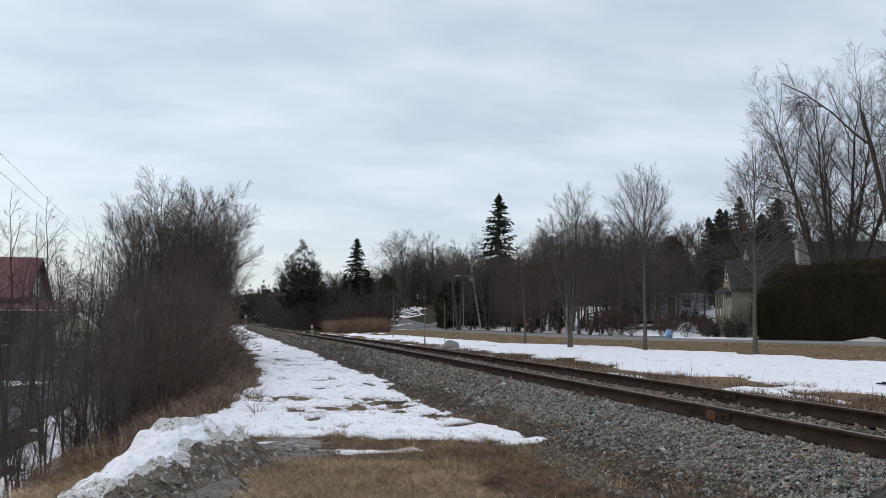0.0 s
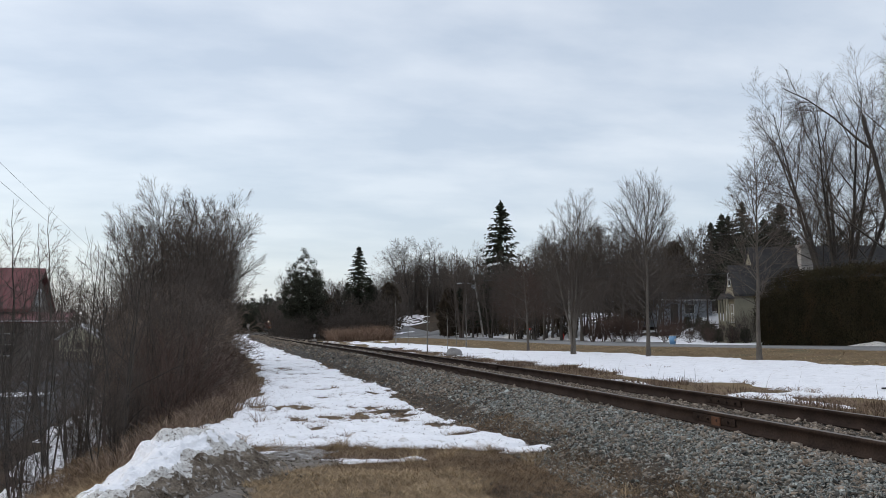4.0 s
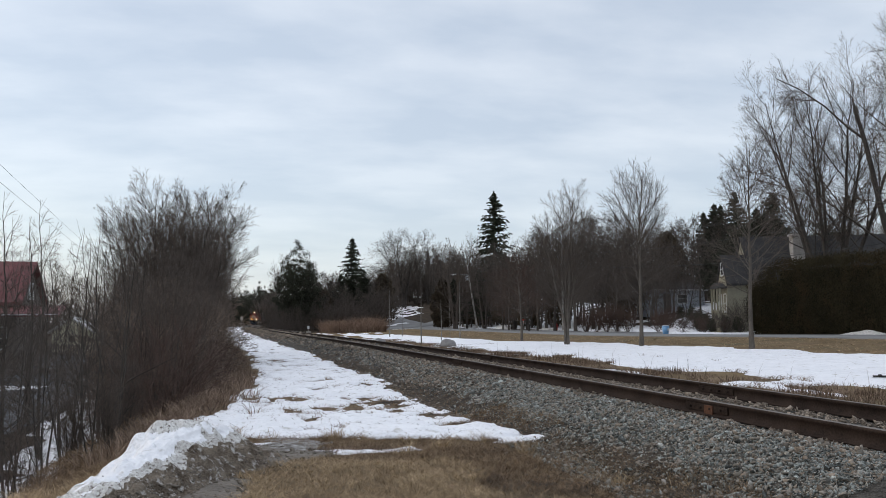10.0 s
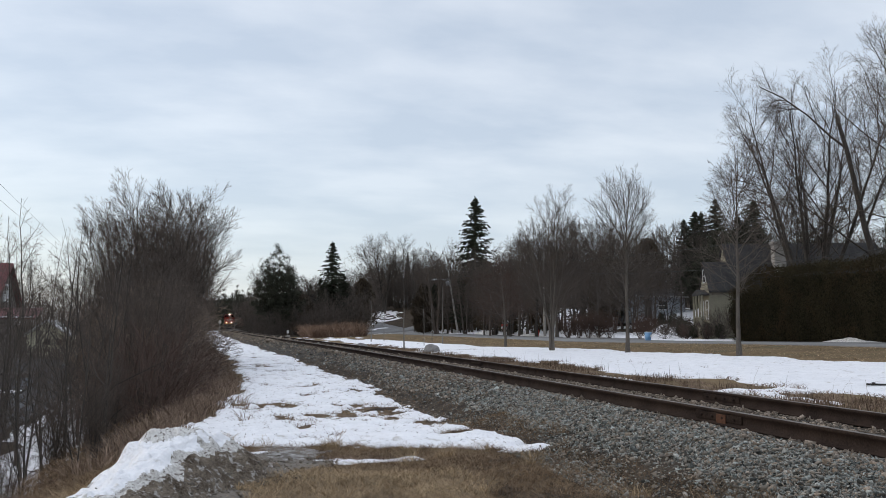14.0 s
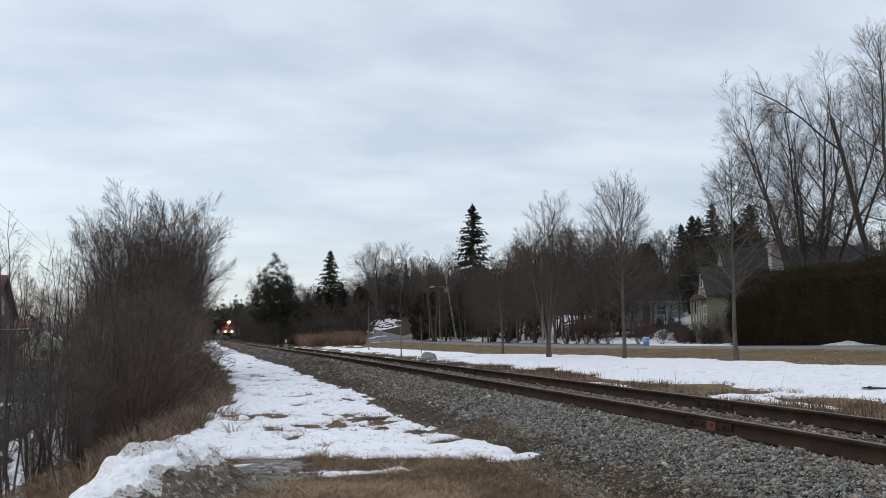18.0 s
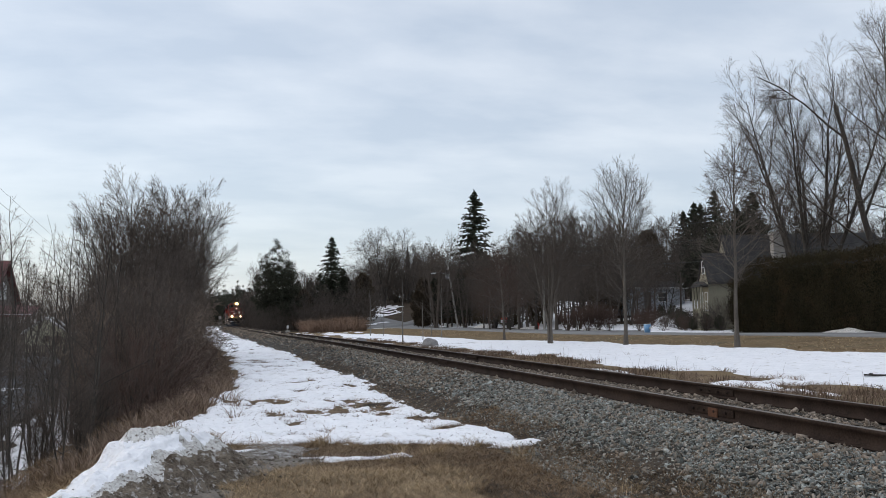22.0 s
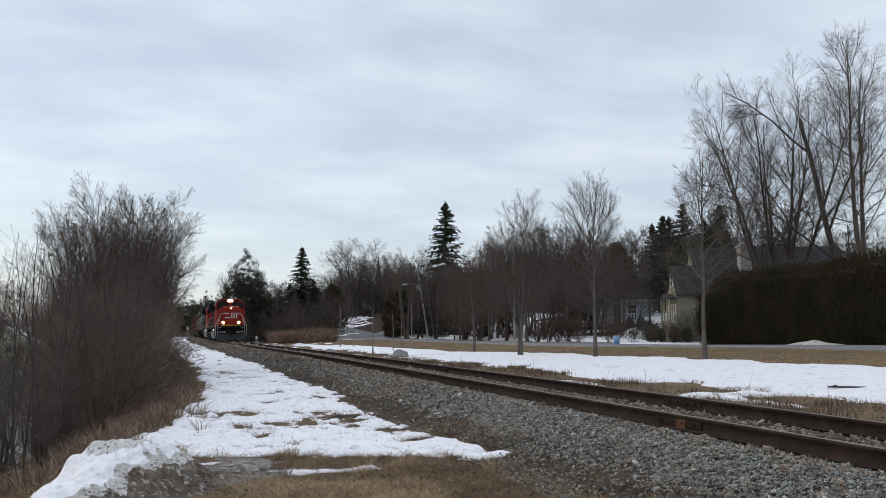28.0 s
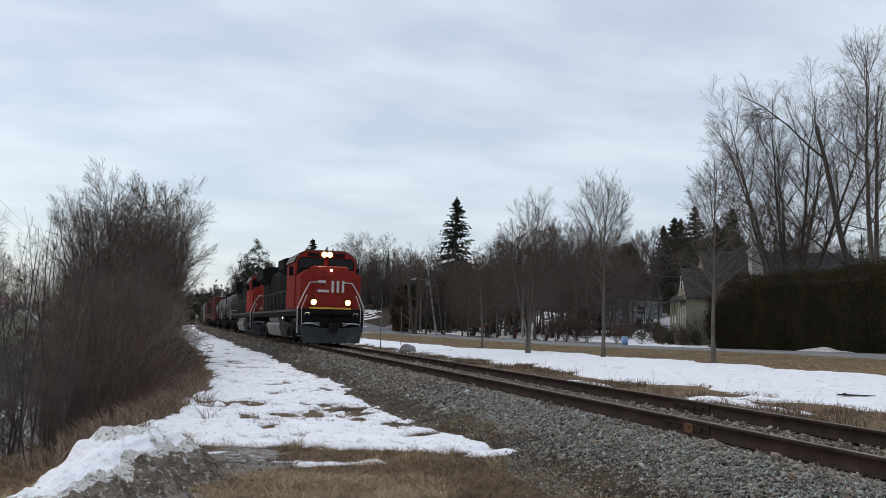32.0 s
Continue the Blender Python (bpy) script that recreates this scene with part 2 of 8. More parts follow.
M_STONE_BROWN = material("dusty_brown_stone", (0.092, 0.071, 0.054), (0.26, 0.212, 0.168), 9, 60, 0.9, 0, 0.3, 0.01, None, 1, 0.6, 0.3, 0.55)
M_SOIL = material("dark_wet_soil", (0.020, 0.016, 0.013), (0.092, 0.071, 0.053), 3.0, 45, 0.9, 0, 1.0, 0.05, (0.10, 0.08, 0.058), 9, 0.56)
M_SLUSH = material("grey_slush", (0.17, 0.155, 0.14), (0.36, 0.345, 0.33), 5.0, 30, 0.6, 0, 0.9, 0.04, (0.085, 0.066, 0.05), 7.0, 0.45)
M_ROCK = material("grey_boulder", (0.15, 0.14, 0.135), (0.30, 0.285, 0.275), 3, 30, 0.9, 0, 0.6, 0.03)

# ---- mesh helpers ----
rng = np.random.default_rng(7)


def np_mesh(name, v, f, mats, index=None, smooth=False):
    """A mesh from an array of corners and an array of faces (all with the same number of corners)."""
    v, f = np.asarray(v, np.float32), np.asarray(f, np.int32)
    me = bpy.data.meshes.new(name)
    k = f.shape[1]
    me.vertices.add(len(v))
    me.vertices.foreach_set("co", v.ravel())
    me.loops.add(f.size)
    me.loops.foreach_set("vertex_index", f.ravel())
    me.polygons.add(len(f))
    me.polygons.foreach_set("loop_start", np.arange(0, f.size, k, dtype=np.int32))
    me.polygons.foreach_set("loop_total", np.full(len(f), k, np.int32))
    for m in mats if isinstance(mats, (list, tuple)) else [mats]:
        me.materials.append(m)
    if index is not None:
        me.polygons.foreach_set("material_index", np.asarray(index, np.int32))
    if smooth:
        me.polygons.foreach_set("use_smooth", np.ones(len(f), bool))
    me.update(calc_edges=True)
    return me


def under(name, me, parent, label="", m=None):
    """Links a mesh as one part under a thing."""
    ob = new(name, me)
    ob.parent = parent
    if m is not None:
        ob.matrix_basis = m
    return tagged(ob, label)


def part(name, bm, mat, parent, label="", smooth=False):
    me = bpy.data.meshes.new(name)
    bm.normal_update()
    bm.to_mesh(me)
    bm.free()
    me.materials.append(mat)
    if smooth:
        for p in me.polygons:
            p.use_smooth = True
    return under(name, me, parent, label)


def grid_mesh(name, xs, ys, z, mats, index=None, smooth=True):
    """A sheet over the lines xs and ys; z holds a height for each crossing."""
    gx, gy = np.meshgrid(xs, ys)
    nx, ny = len(xs), len(ys)
    i = np.arange(ny - 1)[:, None] * nx + np.arange(nx - 1)[None]
    f = np.stack([i, i + 1, i + 1 + nx, i + nx], -1).reshape(-1, 4)
    return np_mesh(name, np.stack([gx, gy, z], -1).reshape(-1, 3), f, mats, index, smooth)


def steps(*runs):
    """Lines with uneven spacing: (start, end, step) runs."""
    return np.unique(np.round(np.concatenate([np.arange(a, b + s / 2, s) for a, b, s in runs]), 3))


def value_noise(x, y, seed=0):
    """Smooth noise, about -1 to 1, for arrays."""
    xi, yi = np.floor(x).astype(np.int64), np.floor(y).astype(np.int64)
    fx, fy = x - xi, y - yi
    fx, fy = fx * fx * (3 - 2 * fx), fy * fy * (3 - 2 * fy)

    def h(a, b):
        q = (a * 374761393 + b * 668265263 + seed * 2147483647) & 0xFFFFFFFF
        q = ((q ^ (q >> 13)) * 1274126177) & 0xFFFFFFFF
        return ((q ^ (q >> 16)) & 0xFFFF) / 32767.5 - 1

    return (h(xi, yi) * (1 - fx) + h(xi + 1, yi) * fx) * (1 - fy) + (h(xi, yi + 1) * (1 - fx) + h(xi + 1, yi + 1) * fx) * fy


def fractal(x, y, seed=0, octaves=4):
    return sum(value_noise(x * 2**k + 17 * k, y * 2**k, seed + k) / 2**k for k in range(octaves)) / 1.6


def smooth01(a, b, x):
    t = np.clip((x - a) / (b - a), 0, 1)
    return t * t * (3 - 2 * t)


# ---- the plan: the track runs along y; the camera stands at 0, 0 ----
RAIL_Z, GAUGE = 0.62, 1.505
TRACK_Y = np.array([-90, -40, 0, 20, 41, 65, 88, 120, 157, 200, 235, 270, 353, 450, 560, 720.0])
TRACK_X = np.array([5.2, 6.0, 6.42, 6.55, 6.46, 5.92, 5.48, 5.15, 4.88, 4.78, 5.08, 6.0, 10.8, 20.5, 35, 62.0])
TRACK_S = np.gradient(TRACK_X, TRACK_Y)


def track_x(y):
    y = np.asarray(y, float)
    i = np.clip(np.searchsorted(TRACK_Y, y) - 1, 0, len(TRACK_Y) - 2)
    h = TRACK_Y[i + 1] - TRACK_Y[i]
    t = (y - TRACK_Y[i]) / h
    return ((2 * t**3 - 3 * t**2 + 1) * TRACK_X[i] + (t**3 - 2 * t**2 + t) * h * TRACK_S[i]
            + (3 * t**2 - 2 * t**3) * TRACK_X[i + 1] + (t**3 - t**2) * h * TRACK_S[i + 1])


def ground_z(x, y):
    """The lie of the land: a trail beside the track, a bank down on its far side, a park and a road across the track."""
    x, y = np.broadcast_arrays(np.asarray(x, float), np.asarray(y, float))
    u = x - track_x(y)
    brink = np.interp(y, [0, 10, 14, 20, 29, 60, 150], [-8.2, -7.6, -7.3, -6.6, -6.2, -6.4, -7.5])
    left = -1.6 * smooth01(0, 3.2, brink - u) + 0.9 * smooth01(50, 85, y) * smooth01(12, 25, -u)
    right = 0.16 * smooth01(6, 14, u) + 0.16 * smooth01(14, 20.3, u) + 0.32 * smooth01(8, 17, u) * smooth01(62, 26, y) + 0.4 * smooth01(29, 40, u) + 2.9 * smooth01(33, 54, u) * smooth01(54, 76, y)
    d = np.hypot(x, y)
    hill = 4.7 * smooth01(122, 215, d) * smooth01(17, 42, x)
    z = np.where(u < 0, left, right) + hill
    rough = 0.03 * fractal(x * 1.3, y * 1.3, 3) + 0.12 * fractal(x * 0.12, y * 0.12, 9) * smooth01(3, 12, np.abs(u))
    road = smooth01(18.5, 20, u) * (1 - smooth01(28, 29.5, u))
    return z + rough * (1 - 0.9 * road)


def spot(bearing, dist):
    """A place by its bearing from the track's direction (degrees to the right) and its distance from the camera."""
    a = radians(bearing)
    return dist * math.sin(a), dist * math.cos(a)


def gz(x, y):
    return float(ground_z(x, y))


xs = steps((-900, -200, 100), (-200, -40, 10), (-40, -10, 1), (-10, -3, 0.35), (-3, 5, 0.16), (5, 20, 0.6), (20, 60, 1), (60, 200, 10), (200, 900, 100))
ys = steps((-80, -8, 6), (-8, 4, 1), (4, 18, 0.16), (18, 40, 0.5), (40, 130, 1.5), (130, 400, 8), (400, 2000, 100))
gx, gy = np.meshgrid(xs, ys)
gzz = ground_z(gx, gy)
cx, cy = (xs[:-1] + xs[1:]) / 2, (ys[:-1] + ys[1:]) / 2
mx, my = np.meshgrid(cx, cy)
mu = mx - track_x(my)
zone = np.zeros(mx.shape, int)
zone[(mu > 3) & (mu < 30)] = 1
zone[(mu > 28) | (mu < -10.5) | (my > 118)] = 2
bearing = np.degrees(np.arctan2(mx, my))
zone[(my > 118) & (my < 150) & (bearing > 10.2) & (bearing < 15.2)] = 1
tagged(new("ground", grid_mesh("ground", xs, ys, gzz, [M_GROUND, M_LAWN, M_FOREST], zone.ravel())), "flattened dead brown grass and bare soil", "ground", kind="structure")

# the road across the park, on its own slab, and the yard of the house below the bank
ry = steps((-60, 30, 6), (30, 200, 4))
rx = np.array([19.95, 20.0, 21.5, 23.5, 25.5, 27.3, 27.35])
road_v = []
for j, y in enumerate(ry):
    xc = float(track_x(min(y, 60.0)))
    for i, o in enumerate(rx):
        edge = i in (0, len(rx) - 1)
        x = xc + o + 0.5 + 0.12 * float(value_noise(np.array(y * 0.3), np.array(o)))
        road_v.append((x, y, gz(x, y) + (-0.1 if edge else 0.05)))
k = len(rx)
road_f = [(j * k + i, j * k + i + 1, (j + 1) * k + i + 1, (j + 1) * k + i) for j in range(len(ry) - 1) for i in range(k - 1)]
tagged(new("road", np_mesh("road", road_v, road_f, M_ASPHALT, None, True)), "worn grey asphalt street along the park", "road", kind="structure")

# ---- ballast, rails ----
BALLAST_U = np.array([-3.1, -2.75, -2.4, -2.0, -1.6, -1.25, -1.0, -0.72, -0.5, -0.2, 0.1, 0.4, 0.72, 1.0, 1.3, 1.7, 2.1, 2.5, 2.9])
BALLAST_Z = np.array([-0.14, -0.06, 0.06, 0.21, 0.35, 0.43, 0.44, 0.42, 0.455, 0.475, 0.475, 0.455, 0.42, 0.44, 0.42, 0.30, 0.16, 0.05, -0.10])


def ballast_z(u, y):
    return np.interp(u, BALLAST_U, BALLAST_Z) + 0.035 * fractal(u * 1.7, y * 1.7, 21, 3) * smooth01(0.9, 1.5, np.abs(u)) + 0.012 * fractal(u * 6, y * 6, 25, 2)


by = steps((-80, 0, 4), (0, 40, 0.4), (40, 200, 4), (200, 720, 10))
bu = np.unique(np.concatenate([BALLAST_U, np.linspace(-2.9, 2.8, 39).round(3)]))
bv = np.stack([track_x(by)[:, None] + bu[None], np.repeat(by[:, None], len(bu), 1), ballast_z(bu[None], by[:, None])], -1)
k = len(bu)
i = np.arange(len(by) - 1)[:, None] * k + np.arange(k - 1)[None]
ballast_bed = tagged(new("ballast_bed", np_mesh("ballast_bed", bv.reshape(-1, 3), np.stack([i, i + 1, i + 1 + k, i + k], -1).reshape(-1, 4), M_BALLAST, None, True)),
                     "raised bed of grey crushed stone under the track", "ballast", kind="structure")

RAIL_SECTION = [(-0.037, 0.0), (-0.037, -0.035), (-0.012, -0.05), (-0.010, -0.14), (-0.072, -0.165), (-0.072, -0.178), (0.072, -0.178), (0.072, -0.165), (0.010, -0.14), (0.012, -0.05), (0.037, -0.035), (0.037, 0.0)]
ly = steps((-80, 0, 8), (0, 130, 3), (130, 720, 10))


def rail(side):
    n = len(RAIL_SECTION)
    v = [(float(track_x(y)) + side * GAUGE / 2 + a, y, RAIL_Z + b) for y in ly for a, b in RAIL_SECTION]
    f = [(j * n + i, j * n + (i + 1) % n, (j + 1) * n + (i + 1) % n, (j + 1) * n + i) for j in range(len(ly) - 1) for i in range(n)]
    ix = [1 if i % n == n - 1 else 0 for i in range(len(f))]
    return np_mesh("rail", v, f, [M_RAIL, M_RAILTOP], ix)


track = tagged(new("railway_track"), "single railway track of rusty jointed rails bedded deep in ballast", "railway track")
for side in (-1, 1):
    under("rail", rail(side), track)

# ---- solid helpers ----
def box(bm, x0, x1, y0, y1, z0, z1, bevel=0.0):
    got = bmesh.ops.create_cube(bm, size=1, matrix=Matrix.Translation(((x0 + x1) / 2, (y0 + y1) / 2, (z0 + z1) / 2)) @ Matrix.Diagonal((abs(x1 - x0), abs(y1 - y0), abs(z1 - z0), 1)))
    if bevel:
        es = list({e for v in got["verts"] for e in v.link_edges})
        bmesh.ops.bevel(bm, geom=es, offset=bevel, segments=2, affect="EDGES", profile=0.6)
    return bm


def cbox(*a, **k):
    return box(bmesh.new(), *a, **k)


def prism(bm, outline, axis, a, b):
    """A closed outline drawn across the axis ('x': points are y, z; 'y': x, z; 'z': x, y), pushed from a to b."""
    def at(p, s):
        return {"x": (s, p[0], p[1]), "y": (p[0], s, p[1]), "z": (p[0], p[1], s)}[axis]

    lo = [bm.verts.new(at(p, a)) for p in outline]
    hi = [bm.verts.new(at(p, b)) for p in outline]
    n = len(outline)
    bm.faces.new(lo)
    bm.faces.new(hi[::-1])
    for i in range(n):
        bm.faces.new((lo[i], hi[i], hi[(i + 1) % n], lo[(i + 1) % n]))
    bmesh.ops.recalc_face_normals(bm, faces=bm.faces)
    return bm


def cprism(*a):
    return prism(bmesh.new(), *a)


def rod(bm, p, q, r0, r1=None, sides=8):
    p, q = Vector(p), Vector(q)
    m = Matrix.Translation((p + q) / 2) @ (q - p).to_track_quat("Z", "Y").to_matrix().to_4x4()
    bmesh.ops.create_cone(bm, cap_ends=True, segments=sides, radius1=r0, radius2=r0 if r1 is None else r1, depth=(q - p).length, matrix=m)
    return bm


def crod(*a, **k):
    return rod(bmesh.new(), *a, **k)


def pipe(points, radius, sides=6):
    """A bent bar through points."""
    bm = bmesh.new()
    for a, b in zip(points, points[1:]):
        rod(bm, a, b, radius, None, sides)
    return bm


def wire_mesh(a, b, sag, radius=0.012, k=12):
    a, b = np.array(a, float), np.array(b, float)
    t = np.linspace(0, 1, k)[:, None]
    p = a + (b - a) * t
    p[:, 2] -= sag * 4 * (t * (1 - t))[:, 0]
    return tubes(p[None], np.full((1, k), radius), 4)


# ---- growing things ----
def unit(a):
    return a / np.maximum(np.linalg.norm(a, axis=-1, keepdims=True), 1e-9)


def tubes(nodes, radii, sides):
    """Tapered tubes along many polylines at once: nodes (n, k, 3), radii (n, k)."""
    n, k, _ = nodes.shape
    tan = unit(np.gradient(nodes, axis=1))
    ref = np.where(np.abs(tan[..., 2:3]) > 0.9, np.array([1.0, 0, 0]), np.array([0, 0, 1.0]))
    a = unit(np.cross(tan, ref))
    b = np.cross(tan, a)
    ang = np.arange(sides) * 2 * np.pi / sides
    v = nodes[:, :, None] + radii[:, :, None, None] * (a[:, :, None] * np.cos(ang)[:, None] + b[:, :, None] * np.sin(ang)[:, None])
    i = np.arange(n)[:, None, None] * k * sides + np.arange(k - 1)[None, :, None] * sides
    s, t = np.arange(sides)[None, None], (np.arange(sides)[None, None] + 1) % sides
    f = np.stack([i + s, i + t, i + sides + t, i + sides + s], -1).reshape(-1, 4)
    return v.reshape(-1, 3), f


def join(pieces):
    vs, fs, o = [], [], 0
    for v, f in pieces:
        vs.append(v)
        fs.append(f + o)
        o += len(v)
    return np.concatenate(vs), np.concatenate(fs)


def polylines(r, start, way, length, k, bend, lift, z_floor=None):
    """Wandering lines from many starts."""
    n = len(start)
    out = np.zeros((n, k, 3))
    out[:, 0] = start
    d = unit(way)
    for j in range(1, k):
        d = unit(d + r.normal(0, bend, (n, 3)) + np.array([0, 0, lift]))
        out[:, j] = out[:, j - 1] + d * (length / (k - 1))[:, None]
    return out


def sprout(r, nodes, radii, count, s0, s1, angle, length, k, bend, lift, thick, taper, reach=None):
    """count children on every line, between s0 and s1 of its length. length: as a part of the parent's; reach(s): a factor along it."""
    n, kk, _ = nodes.shape
    who = np.repeat(np.arange(n), count)
    s = r.uniform(s0, s1, len(who))
    q = s * (kk - 1)
    i = np.minimum(q.astype(int), kk - 2)
    w = (q - i)[:, None]
    p = nodes[who, i] * (1 - w) + nodes[who, i + 1] * w
    tan = unit(nodes[who, i + 1] - nodes[who, i])
    rr = radii[who, i] * (1 - w[:, 0]) + radii[who, i + 1] * w[:, 0]
    side = unit(np.cross(tan, r.normal(0, 1, (len(who), 3))))
    a = np.radians(r.normal(angle, angle * 0.22, len(who)))[:, None]
    way = tan * np.cos(a) + side * np.sin(a)
    total = np.linalg.norm(np.diff(nodes, axis=1), axis=2).sum(1)[who]
    ln = total * length * r.uniform(0.65, 1.25, len(who)) * (reach(s) if reach else 1.0)
    c = polylines(r, p, way, ln, k, bend, lift)
    r0 = np.minimum(rr * 0.75, np.maximum(thick * ln, 0.0035))
    return c, r0[:, None] * np.linspace(1, taper, k)[None]


def grown(seed, height, radius, profile, points=900, twigs=4, twig_len=0.55, twig=0.0045, stems=1, spread=6.0, clear=0.3, top=0.75, balance=0.35, up=0.35, squash=1.0, fork=0.0):
    """A leafless tree that fills a crown: points are strewn in the crown and joined, nearest first, to the growing tree, with a
    preference for short ways to the root; limbs thicken with all that they carry. profile: (part of the height, crown's half width).
    Returns the arrays of the limbs and of the fine crown."""
    r = np.random.default_rng(seed)
    pz, pr = np.array(profile).T
    zz = r.uniform(pz[0], pz[-1], points * 4)
    keep = r.uniform(0, pr.max() ** 2, len(zz)) < np.interp(zz, pz, pr) ** 2
    zz = zz[keep][:points]
    n = len(zz)
    az = r.uniform(0, 2 * np.pi, n)
    rad = np.interp(zz, pz, pr) * r.uniform(0, 1, n) ** 0.42 * (1 + 0.16 * np.sin(az * 3 + seed) + 0.12 * np.sin(az * 5 + seed * 2 + zz * 9))
    pts = np.stack([rad * np.cos(az), rad * np.sin(az) * squash, zz * height * (1 + 0.03 * np.sin(az * 4))], -1)
    nodes, par = [], []
    for q in range(stems):
        a = 2 * np.pi * q / stems + r.uniform(-0.4, 0.4)
        lean = math.tan(radians(r.uniform(0.5, 1.0) * spread)) if stems > 1 else r.uniform(0, 0.02)
        h = height * top * (r.uniform(0.8, 1.0) if stems > 1 else 1.0)
        k = 10
        wob = np.cumsum(r.normal(0, 0.010 * height, (k, 2)), 0) * np.linspace(0, 1, k)[:, None]
        for m in range(k):
            f = m / (k - 1)
            o = radius * (0.35 if fork else 0.8) if stems > 1 else 0.0
            rise = max(f - fork / top, 0.0) if fork else f
            nodes.append((math.cos(a) * (o + lean * h * rise) + wob[m, 0] * 0.5, math.sin(a) * (o + lean * h * rise) + wob[m, 1] * 0.5, h * f - 0.15))
            par.append(len(nodes) - 2 if m else -1)
    base = len(nodes)
    pos = np.concatenate([np.array(nodes), pts])
    parent = np.full(len(pos), -1)
    parent[:base] = par
    path = np.zeros(len(pos))
    for m in range(base):
        if parent[m] >= 0:
            path[m] = path[parent[m]] + np.linalg.norm(pos[m] - pos[parent[m]])
    cost, near = np.full(n, 1e9), np.zeros(n, int)

    def offer(m):
        if m < base and pos[m, 2] < clear * height:
            return
        d = pts - pos[m]
        c = np.linalg.norm(d, axis=1) + balance * path[m] + 0.5 * np.maximum(-d[:, 2], 0)
        b = c < cost
        cost[b], near[b] = c[b], m

    for m in range(base):
        offer(m)
    order, joined = [], np.zeros(n, bool)
    for _ in range(n):
        j = int(np.argmin(cost))
        m = base + j
        parent[m] = near[j]
        path[m] = path[near[j]] + np.linalg.norm(pos[m] - pos[near[j]])
        joined[j] = True
        order.append(m)
        offer(m)
        cost[joined] = 1e12
    load = np.ones(len(pos))
    for m in order[::-1]:
        load[parent[m]] += load[m]
    for m in range(base - 1, -1, -1):
        if parent[m] >= 0:
            load[parent[m]] += load[m]
    kids = np.bincount(parent[parent >= 0], minlength=len(pos))
    for _ in range(2):
        mean = np.zeros_like(pos)
        np.add.at(mean, parent[base:], pos[base:])
        inner = np.nonzero((kids > 0) & (np.arange(len(pos)) >= base))[0]
        mean[inner] /= kids[inner][:, None]
        pos[inner] = 0.5 * pos[inner] + 0.25 * pos[parent[inner]] + 0.25 * mean[inner]
    rr = np.maximum(radius * (load / load.max()) ** 0.66, twig * 1.25)
    if stems > 1:
        rr[:base] = np.maximum(rr[:base], radius * 0.25)
    flare = np.nonzero(parent < 0)[0]
    rr[flare] *= 1.25
    ch = np.nonzero(parent >= 0)[0]
    seg = np.stack([pos[parent[ch]], pos[ch]], 1)
    sr = np.stack([np.minimum(rr[parent[ch]], rr[ch] * 1.6), rr[ch]], 1)
    sr[ch < base] = np.stack([rr[parent[ch[ch < base]]], rr[ch[ch < base]]], 1)
    fat = rr[ch] > max(radius * 0.16, twig * 2)
    limbs = tubes(seg[fat], sr[fat], 6)
    tw = np.repeat(np.arange(base, len(pos)), twigs)
    d0 = unit(pos[tw] - pos[parent[tw]])
    mid = np.array([0, 0, height * (pz[0] * 0.7 + pz[-1] * 0.3)])
    way = unit(0.7 * d0 + 0.45 * unit(pos[tw] - mid) + r.normal(0, 0.38, (len(tw), 3)) + np.array([0, 0, up]))
    f = r.uniform(0, 1, (len(tw), 1))
    st = pos[parent[tw]] * f + pos[tw] * (1 - f)
    ln = (twig_len * r.uniform(0.45, 1.3, len(tw)))[:, None]
    fine = tubes(np.stack([st, st + way * ln], 1), np.stack([np.full(len(tw), twig), np.full(len(tw), twig * 0.45)], 1), 3)
    return limbs, join([tubes(seg[~fat], sr[~fat], 3), fine])


